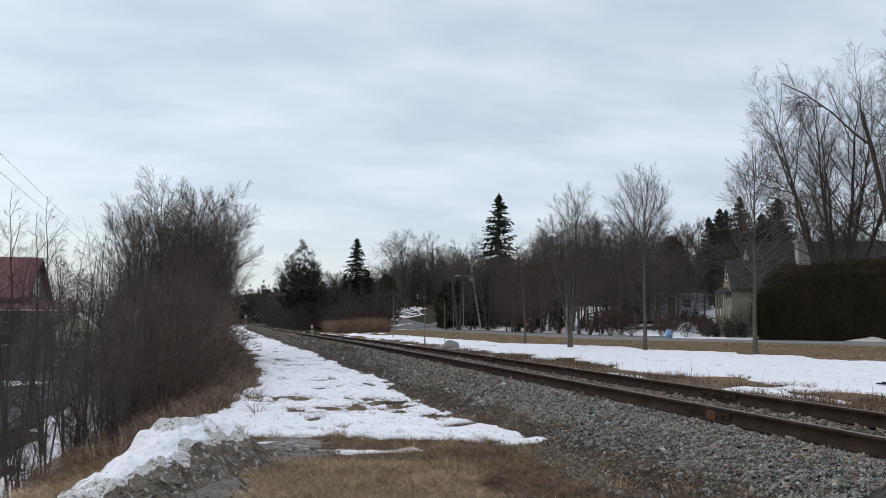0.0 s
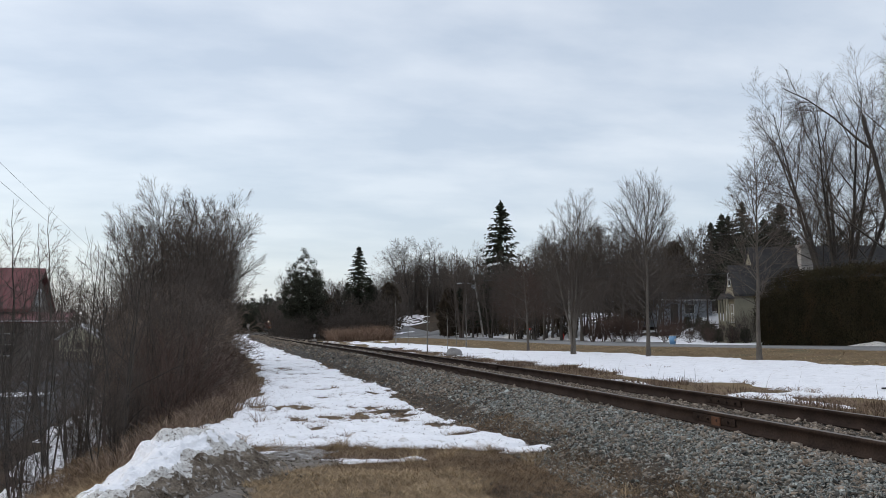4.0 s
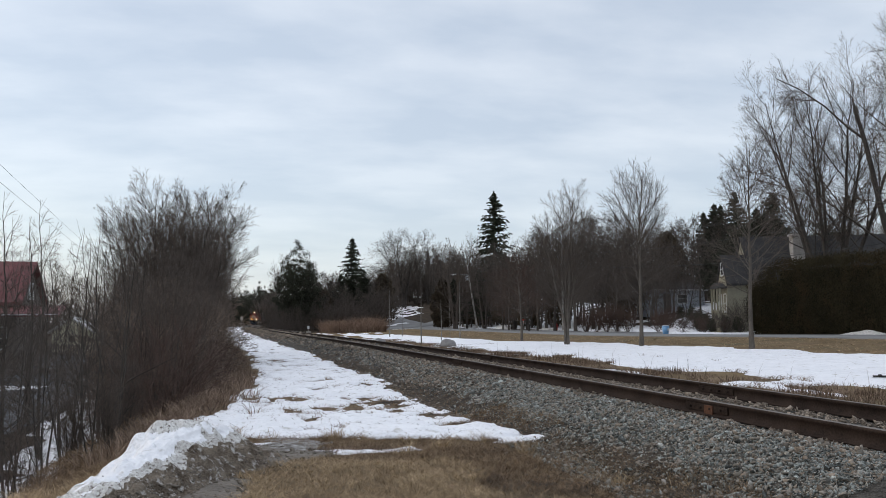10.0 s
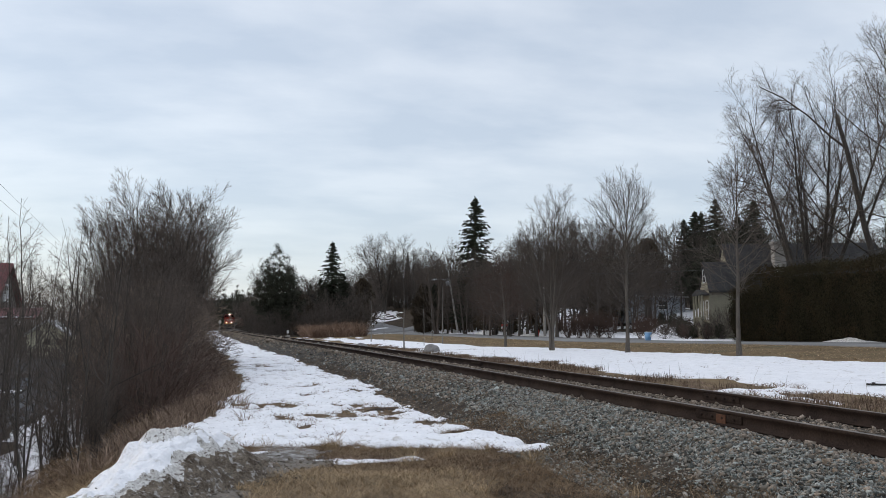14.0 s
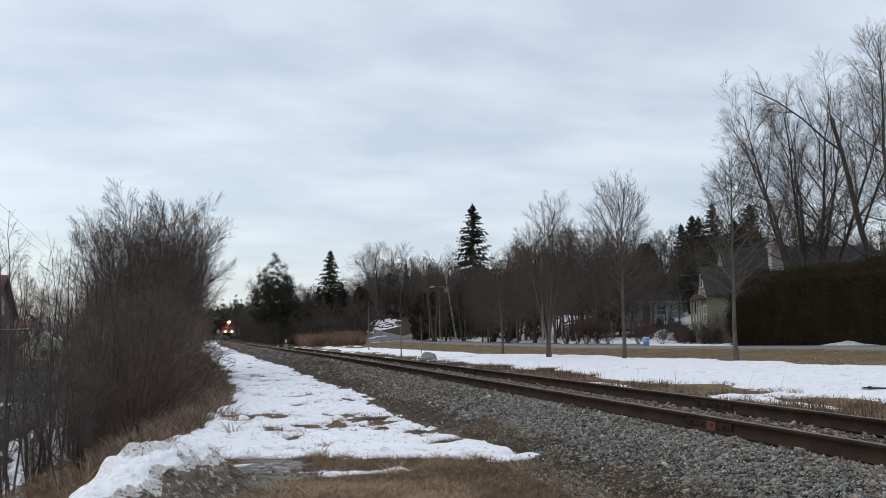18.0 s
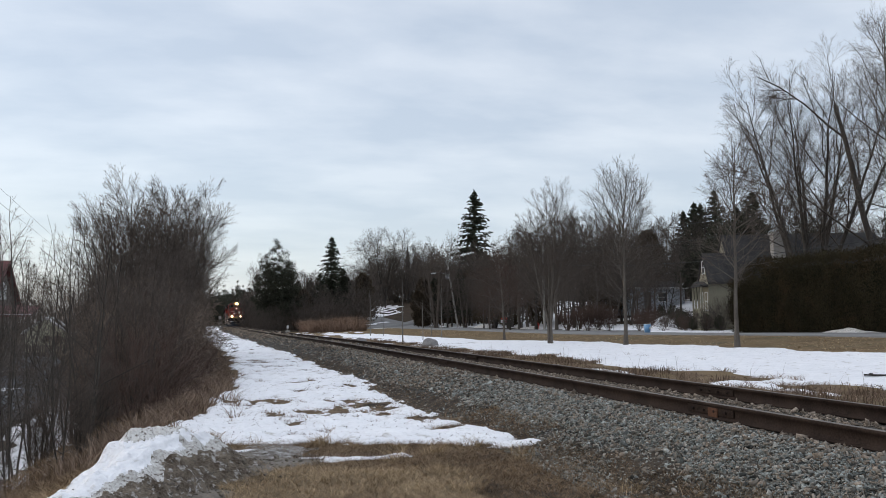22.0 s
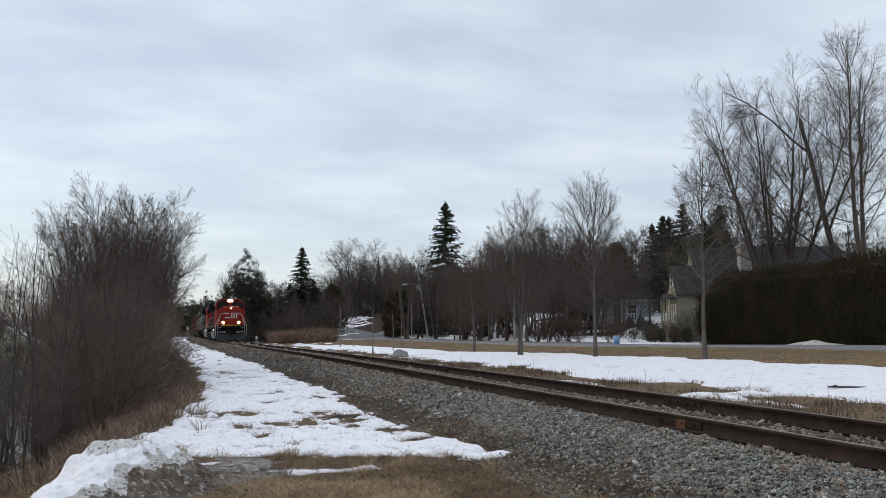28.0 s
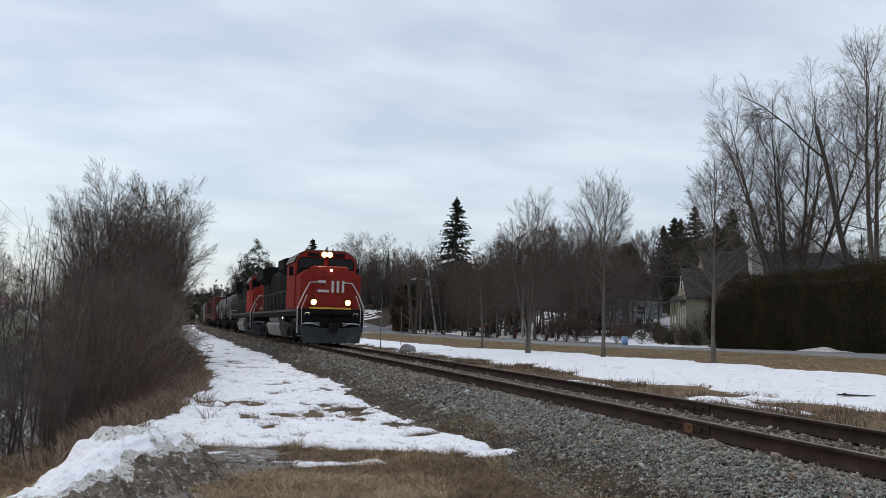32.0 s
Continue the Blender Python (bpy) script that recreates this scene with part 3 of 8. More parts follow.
def shoots(r, nodes, radii, count, s0, s1, a0, a1, length, k, bend, lift, thick, thin, reach=None, taper=0.35):
    """count side branches on every line, evenly spread along it and round it. a0, a1: the angle to the parent at s0 and s1."""
    n, kk, _ = nodes.shape
    who, j = np.repeat(np.arange(n), count), np.tile(np.arange(count), n)
    s = s0 + (s1 - s0) * (j + r.uniform(0, 1, len(j))) / count
    q = s * (kk - 1)
    i = np.minimum(q.astype(int), kk - 2)
    w = (q - i)[:, None]
    p = nodes[who, i] * (1 - w) + nodes[who, i + 1] * w
    tan = unit(nodes[who, i + 1] - nodes[who, i])
    rr = radii[who, i] * (1 - w[:, 0]) + radii[who, i + 1] * w[:, 0]
    a = unit(np.cross(tan, np.where(np.abs(tan[:, 2:3]) > 0.9, np.array([1.0, 0, 0]), np.array([0, 0, 1.0]))))
    b = np.cross(tan, a)
    phi = (j * 2.4 + r.uniform(0, 6.28, n)[who] + r.normal(0, 0.45, len(j)))[:, None]
    ang = np.radians(a0 + (a1 - a0) * (s - s0) / (s1 - s0) + r.normal(0, 6, len(j)))[:, None]
    way = tan * np.cos(ang) + (a * np.cos(phi) + b * np.sin(phi)) * np.sin(ang)
    total = np.linalg.norm(np.diff(nodes, axis=1), axis=2).sum(1)[who]
    ln = total * length * r.uniform(0.72, 1.22, len(j)) * (reach(s) if reach else 1.0)
    # crowded short shoots die back
    ok = r.uniform(0, 1, len(j)) < np.clip(ln / (0.8 * ln.mean()), 0.18, 1.0)
    p, way, ln, rr = p[ok], way[ok], ln[ok], rr[ok]
    c = polylines(r, p, way, ln, k, bend, lift)
    r0 = np.minimum(rr * 0.72, np.maximum(thick * ln, thin))
    return c, np.maximum(r0[:, None] * np.linspace(1, taper, k)[None], thin * 0.5)


def branched(seed, height, radius, limbs=24, s0=0.25, angles=(68, 28), long=0.34, reach=None, stems=1, spread=0.0, fork=0.0, sub=(9, 6, 3), twig=0.006, lift=0.10, bend=0.06, s1=0.97, open_=(46, 34), bare=False):
    """A leafless tree by its order of growth: trunk or stems, limbs, branches, twigs. spread: how far the stems lean, degrees."""
    r = np.random.default_rng(seed)
    k = 12
    f = np.linspace(0, 1, k)
    lines, fat = [], []
    for q in range(stems):
        az = 2 * np.pi * q / stems + r.uniform(-0.35, 0.35)
        far_out = r.uniform(0.3, 1.0) if q % 2 else r.uniform(0.75, 1.0)
        lean = math.tan(radians(spread * far_out)) if stems > 1 else r.uniform(-0.015, 0.015)
        h = height * ((1.04 - 0.20 * far_out) * r.uniform(0.95, 1.0) if stems > 1 else 0.86)
        out = lean * h * np.maximum(f - fork, 0) ** 0.9 + (radius * 0.5 if stems > 1 else 0.0)
        wob = np.cumsum(r.normal(0, 0.0055 * height, (k, 2)), 0) * f[:, None]
        lines.append(np.stack([np.cos(az) * out + wob[:, 0], np.sin(az) * out + wob[:, 1], h * f - 0.15], -1))
        fat.append(radius * (0.62 if stems > 1 else 1.0) * (1.0 - 0.93 * f ** 0.85) * np.where(f < 0.05, 1.3, 1.0))
    nodes, radii = np.array(lines), np.array(fat)
    l1 = shoots(r, nodes, radii, limbs, s0, s1, angles[0], angles[1], long, 6, bend, lift, 0.0092, twig * 1.6, reach or (lambda s: np.clip(1.25 * (1 - s) ** 0.62, 0.12, 1.0)))
    l2 = shoots(r, *l1, sub[0], 0.14, 1.0, open_[0], open_[1], 0.50, 4, bend, lift * 0.7, 0.0085, twig * 1.35, lambda s: 1.15 - 0.75 * s)
    l3 = shoots(r, *l2, sub[1], 0.15, 1.0, open_[0], open_[1], 0.52, 3, bend, lift * 0.5, 0.0085, twig * 1.1, lambda s: 1.1 - 0.6 * s)
    l4 = shoots(r, *l3, sub[2], 0.15, 1.0, 42, 30, 0.62, 2, bend, lift * 0.3, 0.006, twig * 0.85)
    if bare:
        return tubes(nodes, radii, 8), join([tubes(*l1, 4), tubes(*l2, 3), tubes(*l3, 3)])
    return join([tubes(nodes, radii, 8), tubes(*l1, 5)]), join([tubes(*l2, 3), tubes(*l3, 3), tubes(*l4, 3)])


def tree_thing(name, trunk, crown, bark, twigs, label, category="tree", crown_name="crown"):
    root = new(name)
    under("trunk", np_mesh("trunk", *trunk, bark, None, True), root)
    under(crown_name, np_mesh(crown_name, *crown, twigs), root)
    return tagged(root, label, category)


def kites(c, way, side, length, width):
    """Small leaf-shaped blades: centres, directions, sideways directions, sizes."""
    n = len(c)
    length, width = np.broadcast_to(length, n)[:, None], np.broadcast_to(width, n)[:, None]
    v = np.stack([c - way * length * 0.5, c + side * width * 0.5 - way * length * 0.05, c + way * length * 0.5, c - side * width * 0.5 - way * length * 0.05], 1)
    return v.reshape(-1, 3), np.arange(4 * n).reshape(-1, 4)


def spruce(seed, height, radius, whorls=34, per=9, sprays=9, clear=0.06, size=0.5, droop=0.35):
    """A conifer with whorls of drooping branches."""
    r = np.random.default_rng(seed)
    t_n = polylines(r, np.array([[0, 0, -0.15]]), np.array([[0, 0, 1.0]]), np.array([height]), 10, 0.008, 0.02)
    t_r = (height * 0.011 * np.linspace(1, 0.06, 10))[None]
    n = whorls * per
    s = np.repeat(np.linspace(clear, 0.985, whorls), per) + r.uniform(-0.012, 0.012, n)
    s = np.clip(s, 0.03, 0.99)
    az = r.uniform(0, 2 * np.pi, n)
    ln = radius * (1 - s) ** 0.75 * r.uniform(0.6, 1.15, n) + 0.12
    ln *= np.where(s < clear + 0.08, 0.75, 1.0)
    out = np.stack([np.cos(az), np.sin(az), np.zeros(n)], -1)
    start = np.stack([np.zeros(n), np.zeros(n), s * height], -1)
    q = np.linspace(0, 1, 5)
    rise = 0.25 * (s - 0.45)[:, None] * q[None] * ln[:, None] - droop * (q[None] ** 1.5 - 0.9 * np.maximum(q[None] - 0.75, 0)) * ln[:, None] * (1.1 - s)[:, None]
    b_n = start[:, None] + out[:, None] * (q[None] * ln[:, None])[..., None]
    b_n[..., 2] += rise
    b_r = np.maximum(0.012 * ln, 0.008)[:, None] * np.linspace(1, 0.3, 5)[None]
    who = np.repeat(np.arange(n), sprays)
    f = np.tile((np.arange(sprays) + 0.6) / sprays, n) * r.uniform(0.85, 1.1, n * sprays)
    f = np.clip(f, 0.1, 1.0)
    i = np.minimum((f * 4).astype(int), 3)
    w = (f * 4 - i)[:, None]
    p = b_n[who, i] * (1 - w) + b_n[who, i + 1] * w
    p += r.normal(0, 0.10, p.shape) * np.array([1, 1, 0.6]) * (0.4 + ln[who] * 0.25)[:, None]
    tan = unit(b_n[who, i + 1] - b_n[who, i])
    side = unit(np.cross(tan, np.array([0, 0, 1.0])) * r.choice([-1, 1], len(p))[:, None])
    way = unit(tan * 0.7 + side * r.uniform(0.1, 0.9, (len(p), 1)) + np.array([0, 0, -0.35]) + r.normal(0, 0.15, p.shape))
    across = unit(np.cross(way, r.normal(0, 1, p.shape)))
    sz = size * (0.55 + 0.6 * (1 - s[who])) * r.uniform(0.7, 1.25, len(p))
    top = kites(np.array([[0, 0, height]]) + r.normal(0, 0.03, (6, 3)), unit(r.normal(0, 0.3, (6, 3)) + np.array([0, 0, 1.0])), unit(r.normal(0, 1, (6, 3))), 0.7, 0.14)
    trunk = join([tubes(t_n, t_r, 6), tubes(b_n, b_r, 3)])
    return trunk, join([kites(p, way, across, sz, sz * 0.42), kites(p, way, np.cross(way, across), sz * 0.9, sz * 0.36), top])


def pine(seed, height, needle=0.40, clump=15, tufts=1300):
    """A ragged pine: limbs that end in tufts of needles."""
    trunk, crown = grown(seed, height, height * 0.014, [(0.10, 2.0), (0.25, 3.7), (0.5, 3.7), (0.75, 2.6), (0.92, 1.2), (1.0, 0.4)], 480, 2, 0.4, 0.012, 1, 3, 0.18, 0.92, 0.9, 0.1)
    r = np.random.default_rng(seed + 1)
    tips = crown[0][r.permutation(len(crown[0]))[:tufts]]
    p = np.repeat(tips, clump, 0) + r.normal(0, 0.26, (len(tips) * clump, 3)) * np.array([1, 1, 0.6])
    way = unit(r.normal(0, 1, p.shape) + np.array([0, 0, 0.35]))
    return join([trunk, crown]), kites(p, way, unit(np.cross(way, r.normal(0, 1, p.shape))), needle * r.uniform(0.6, 1.2, len(p)), needle * 0.34)


def cedar(seed, height, radius, n=9000, size=0.34, low=0.03):
    """A dense egg-shaped evergreen: short sprays over a lumpy outline, deepest at the rim."""
    r = np.random.default_rng(seed)
    t = r.uniform(low, 1, n) ** 0.85
    az = r.uniform(0, 2 * np.pi, n)
    wide = radius * np.sqrt(np.clip(1 - t ** 2.2, 0, 1)) * np.clip(0.55 + t * 3, 0, 1)
    wide = wide * (1 + 0.26 * np.sin(az * 3 + t * 9 + seed) + 0.22 * np.sin(az * 5 - t * 23)) * r.uniform(0, 1, n) ** 0.36
    p = np.stack([wide * np.cos(az), wide * np.sin(az), t * height], -1) + r.normal(0, 0.07, (n, 3))
    way = unit(np.stack([np.cos(az) * 0.5, np.sin(az) * 0.5, np.full(n, 0.7)], -1) + r.normal(0, 0.4, (n, 3)))
    line = np.array([[[0, 0, -0.15], [0.03, 0.02, height * 0.5], [0, 0, height * 0.97]]])
    return tubes(line, np.array([[0.022, 0.014, 0.003]]) * height * 0.6, 7), kites(p, way, unit(np.cross(way, r.normal(0, 1, (n, 3)))), size * r.uniform(0.6, 1.3, n), size * 0.42)


def put(first, used, x, y, turn, s=1.0, tall=1.0, label=None, sink=0.0):
    """The first call places the thing itself, the next ones a copy."""
    m = pose(x, y, gz(x, y) - sink, 0, 0, turn)
    if first.name not in used:
        used.add(first.name)
        ob = first
        ob.matrix_basis = m
    else:
        ob = copy_thing(first, m)
    ob.scale = (s, s, s * tall)
    if label:
        ob["label"] = label
    return ob


USED = set()

# ---- trees of the park row ----
street = [
    tree_thing("tree", *branched(101, 10.6, 0.115, 34, 0.27, (72, 24), 0.27, lambda s: np.interp(s, [0.26, 0.4, 0.6, 0.8, 1.0], [0.8, 1.0, 1.05, 0.8, 0.45]), 1, 0, 0, (10, 6, 2), 0.0068, 0.09, 0.07, 0.95, (40, 28)), M_BARK, M_TWIG, "tall slender leafless street tree with a grey trunk"),
    tree_thing("tree", *branched(102, 10.2, 0.125, 36, 0.24, (76, 20), 0.36, lambda s: np.interp(s, [0.24, 0.36, 0.5, 0.75, 1.0], [0.66, 0.85, 1.0, 0.85, 0.5]), 1, 0, 0, (11, 6, 2), 0.0072, 0.10, 0.045, 0.95, (38, 28)), M_BARK, M_TWIG, "leafless street tree with a broad oval crown"),
    tree_thing("tree", *branched(103, 9.6, 0.16, 20, 0.26, (60, 28), 0.29, lambda s: np.interp(s, [0.2, 0.4, 0.75, 1.0], [1.0, 1.0, 0.85, 0.5]), 4, 14, 0.22, (10, 6, 2), 0.0074, 0.08, 0.05, 0.97, (38, 28)), M_BARK, M_TWIG, "leafless street tree forking low into rising stems"),
    tree_thing("tree", *branched(104, 7.6, 0.105, 30, 0.24, (78, 34), 0.42, None, 1, 0, 0, (11, 6, 4), 0.0062, 0.04, 0.09), M_BARK, M_TWIG_RED, "low spreading leafless street tree with fine brown twigs"),
]
for k, b, d, turn, s in ((0, 35.0, 34.3, 20, 0.90), (1, 28.0, 39.4, 70, 0.87), (2, 23.0, 44.6, 10, 0.87), (3, 19.9, 53.5, 40, 0.92)):
    put(street[k], USED, *spot(b, d), turn, s)["group"] = "trees along the street"
sapling = tree_thing("sapling", *branched(110, 5.2, 0.05, 16, 0.36, (50, 30), 0.22, None, 1, 0, 0, (5, 3, 2), 0.0045, 0.06, 0.07, 0.95, (42, 30), True), M_BARK_PALE, M_TWIG, "young thin leafless sapling planted in the snowy lawn", "sapling")
for b, d, s, turn in ((14.3, 62, 0.75, 0), (12.9, 59, 1.1, 80), (10.7, 78, 1.1, 30), (11.6, 80, 0.7, 140), (15.6, 66, 1.1, 220), (14.9, 74, 0.8, 300)):
    put(sapling, USED, *spot(b, d), turn, s)["group"] = "saplings in the park"

# ---- woods across the road and beyond the park ----
far = [tree_thing("tree", *branched(200 + k, 14, 0.17, n, 0.20, (68, 28), 0.40 * w, None, st, sp, 0.06, (8, 5, 3), 0.013, 0.08, 0.08), M_BARK if k % 2 else M_BARK_DARK, M_TWIG, "leafless woodland tree with a dense crown of dark twigs")
       for k, (st, w, n, sp) in enumerate(((1, 1.0, 28, 0), (2, 1.0, 15, 12), (3, 0.9, 11, 16), (1, 0.85, 28, 0)))]
big = [
    tree_thing("tree", *branched(317, 19.8, 0.38, 16, 0.28, (44, 24), 0.32, lambda s: np.interp(s, [0.2, 0.4, 0.7, 1.0], [0.8, 1.0, 0.8, 0.5]), 7, 20, 0.08, (10, 7, 3), 0.0088, 0.05, 0.11, 1.0, (40, 28)), M_BARK_DARK, M_TWIG, "very tall many-stemmed leafless maple behind the hedge"),
    tree_thing("tree", *branched(302, 21.4, 0.42, 20, 0.36, (58, 30), 0.26, lambda s: np.interp(s, [0.3, 0.5, 0.8, 1.0], [0.8, 1.0, 0.8, 0.35]), 2, 6, 0.12, (11, 7, 3), 0.0088, 0.07, 0.10), M_BARK, M_TWIG, "very tall leafless maple with a high narrow crown"),
    tree_thing("tree", *branched(303, 16.0, 0.45, 15, 0.22, (56, 36), 0.38, lambda s: np.interp(s, [0.2, 0.5, 0.8, 1.0], [1.0, 1.0, 0.85, 0.5]), 6, 25, 0.20, (10, 6, 3), 0.013, 0.0, 0.17), M_BARK_DARK, M_TWIG, "old leafless tree with a wide domed crown of crooked limbs"),
]
put(big[0], USED, *spot(40.0, 66), 0)
put(big[1], USED, *spot(45.0, 60), 30)
put(big[1], USED, *spot(49.5, 62), 170, 0.9)
put(big[2], USED, *spot(11.7, 196), 0, 1.18)


def broken_tree(seed):
    """A tall leaning trunk, snapped at its top, with one long limb that carries on."""
    r = np.random.default_rng(seed)
    q = np.linspace(0, 1, 9)
    lean = np.stack([-2.55 * q ** 1.15 + 0.08 * np.sin(q * 9), 0.15 * np.sin(q * 5), -0.2 + 14.6 * q], -1)[None]
    fat = (0.25 * np.linspace(1, 0.5, 9))[None]
    limb = np.array([[lean[0, 7], lean[0, 7] + [-0.9, 0.2, 0.9], [-4.4, 0.4, 15.2], [-5.9, 0.4, 16.6], [-7.4, 0.3, 17.6]],
                     [lean[0, 4], [-0.2, -0.4, 9.8], [0.7, -0.6, 11.6], [1.2, -0.7, 13.4], [1.4, -0.5, 15.4]],
                     [lean[0, 3], [-2.4, -0.5, 6.6], [-3.8, -0.7, 7.9], [-5.0, -0.6, 9.0], [-6.0, -0.8, 10.6]]])
    lr = np.array([0.10, 0.10, 0.08])[:, None] * np.linspace(1, 0.25, 5)[None]
    one = sprout(r, limb, lr, 11, 0.25, 0.9, 45, 0.28, 4, 0.14, 0.05, 0.012, 0.4)
    two = sprout(r, one[0], one[1], 6, 0.2, 1.0, 42, 0.5, 3, 0.12, 0.04, 0.01, 0.5)
    three = sprout(r, two[0], two[1], 4, 0.2, 1.0, 38, 0.6, 2, 0.1, 0.0, 0.008, 0.5)
    shard = np.array([[lean[0, -1], lean[0, -1] + [-0.12, 0.02, 0.9]], [lean[0, -1] + [0.1, 0, 0], lean[0, -1] + [0.06, 0.05, 0.5]]])
    trunk = join([tubes(lean, fat, 9), tubes(limb, lr, 6), tubes(shard, np.array([[0.17, 0.01], [0.1, 0.01]]), 5)])
    return trunk, join([tubes(*one, 4), tubes(*two, 3), tubes(*three, 3)])


snapped = tree_thing("tree", *broken_tree(305), M_BARK_DARK, M_TWIG, "tall leaning tree with a snapped-off top and one long limb")
put(snapped, USED, *spot(44.2, 60), -44)
r = random.Random(5)
for b, d, s in ((16.2, 150, 1.25), (15.4, 155, 1.1), (21.0, 92, 0.95), (22.2, 90, 1.0), (23.6, 88, 1.02), (24.8, 90, 1.05), (26.0, 94, 1.0), (20.0, 100, 0.85), (19.0, 96, 0.75), (19.0, 114, 0.85),
                (27.5, 88, 0.9), (29.0, 92, 0.85), (30.5, 112, 0.85), (26.8, 104, 1.05), (25.2, 108, 1.1), (23.0, 110, 1.1), (31.5, 117, 0.95), (33.5, 95, 0.9), (36.0, 92, 0.95), (41.0, 88, 1.0), (44.5, 82, 0.95), (48, 85, 1.0),
                (3.6, 150, 1.05), (5.4, 145, 1.05), (6.4, 150, 0.9), (7.0, 160, 0.95), (9.2, 165, 0.95), (9.9, 150, 0.75), (13.8, 190, 1.15), (14.7, 180, 1.1), (3.0, 170, 1.0), (10.4, 185, 1.05),
                (8.8, 140, 0.6), (9.4, 136, 0.6), (7.6, 136, 0.62), (6.0, 130, 0.6), (17.8, 125, 0.9), (15.0, 205, 1.1), (12.0, 215, 1.1), (18.6, 104, 0.8), (19.5, 112, 0.95), (20.6, 106, 0.9), (21.6, 100, 0.95), (22.8, 99, 0.95), (24.2, 98, 1.0), (25.6, 100, 0.95), (26.4, 86, 0.7), (27.2, 96, 0.9), (28.2, 117, 0.95), (28.6, 86, 0.65), (29.7, 119, 0.9), (20.4, 90, 0.6), (24.4, 82, 0.55), (32.6, 102, 0.9), (34.6, 100, 0.95), (37.6, 98, 1.0), (39.4, 94, 0.95)):
    put(far[r.randrange(4)], USED, *spot(b, d), r.uniform(0, 360), s * r.uniform(0.94, 1.06))["group"] = "bare woodland"

for b, d, s in ((19.4, 106, 0.95), (20.3, 102, 1.0), (21.1, 108, 1.05), (22.0, 103, 1.05), (22.9, 106, 1.1), (23.8, 101, 1.08), (24.7, 104, 1.1), (25.6, 99, 1.05), (26.5, 103, 1.1), (27.4, 100, 1.08), (28.3, 121, 1.1), (29.2, 121, 1.05), (30.1, 117, 0.95), (30.9, 125, 1.05), (16.2, 136, 1.1), (17.9, 132, 1.1), (12.8, 158, 0.8), (14.8, 152, 0.85), (15.4, 146, 0.85), (16.0, 142, 0.8), (16.9, 132, 0.8), (17.6, 126, 0.85), (18.8, 116, 0.8), (19.8, 122, 0.95), (20.8, 118, 0.95), (21.8, 114, 0.9), (10.6, 150, 0.75), (11.3, 158, 0.7), (12.6, 178, 0.9), (13.4, 190, 0.95), (14.1, 172, 0.85), (15.0, 140, 0.75), (15.8, 132, 0.75), (16.5, 138, 0.9), (17.9, 132, 0.75), (18.2, 128, 0.9), (19.2, 104, 0.7), (20.0, 114, 0.85), (21.2, 96, 0.75), (22.2, 108, 0.9), (23.2, 96, 0.8),
                (24.0, 104, 0.9), (25.2, 86, 0.62), (26.6, 98, 0.85), (28.0, 92, 0.7), (29.2, 115, 0.8), (30.0, 123, 0.85), (4.8, 150, 0.85), (6.2, 158, 0.9), (7.4, 166, 0.9), (8.6, 158, 0.85), (9.6, 172, 0.95), (11.8, 190, 0.9), (15.6, 166, 1.0), (17.0, 150, 1.0), (13.0, 212, 1.05)):
    if not (10.2 < b < 14.4 and d < 185):
        put(far[r.randrange(4)], USED, *spot(b, d), r.uniform(0, 360), s)["group"] = "bare woodland"
spr = tree_thing("spruce_tree", *spruce(401, 18.6, 5.6, 30, 11, 10, 0.22, 0.8), M_BARK_DARK, M_SPRUCE, "tall dark green spruce with a pointed top", "spruce")
put(spr, USED, *spot(18.1, 136), 0, 1.16)
put(spr, USED, *spot(8.1, 150), 90, 0.9, 0.98)
for b, d, s, tall in ((32.3, 123, 0.70, 1.0), (32.9, 100, 0.58, 1.0), (33.4, 102, 0.62, 1.0), (34.3, 96, 0.64, 1.05), (36.6, 80, 0.66, 0.95), (33.0, 112, 0.72, 0.95), 
                      (8.9, 146, 0.66, 0.85), (7.3, 148, 0.62, 0.85), (2.7, 190, 0.45, 0.9), (17.0, 126, 0.6, 0.8), (15.2, 128, 0.55, 0.75), (35.6, 80, 0.62, 0.9), (6.6, 150, 0.6, 0.8), (5.8, 155, 0.6, 0.8)):
    put(spr, USED, *spot(b, d), r.uniform(0, 360), s, tall, "dark green spruce in the woods")
pin = tree_thing("pine_tree", *pine(411, 14.5), M_BARK_DARK, M_PINE, "broad dark pine with a rounded ragged crown", "pine")
lush = tree_thing("pine_tree", *pine(412, 14.5, 0.34, 15, 1900), M_BARK_DARK, M_PINE, "broad dark pine with a rounded ragged crown beside the track", "pine")
put(lush, USED, *spot(4.4, 132), 0)
for b, d, s in ((5.6, 150, 0.6), (36.2, 84, 0.75), (35.2, 82, 0.6), (34.8, 92, 0.72), (33.7, 90, 0.6)):
    put(pin, USED, *spot(b, d), r.uniform(0, 360), s, 1.0, "dark pine among bare trees")
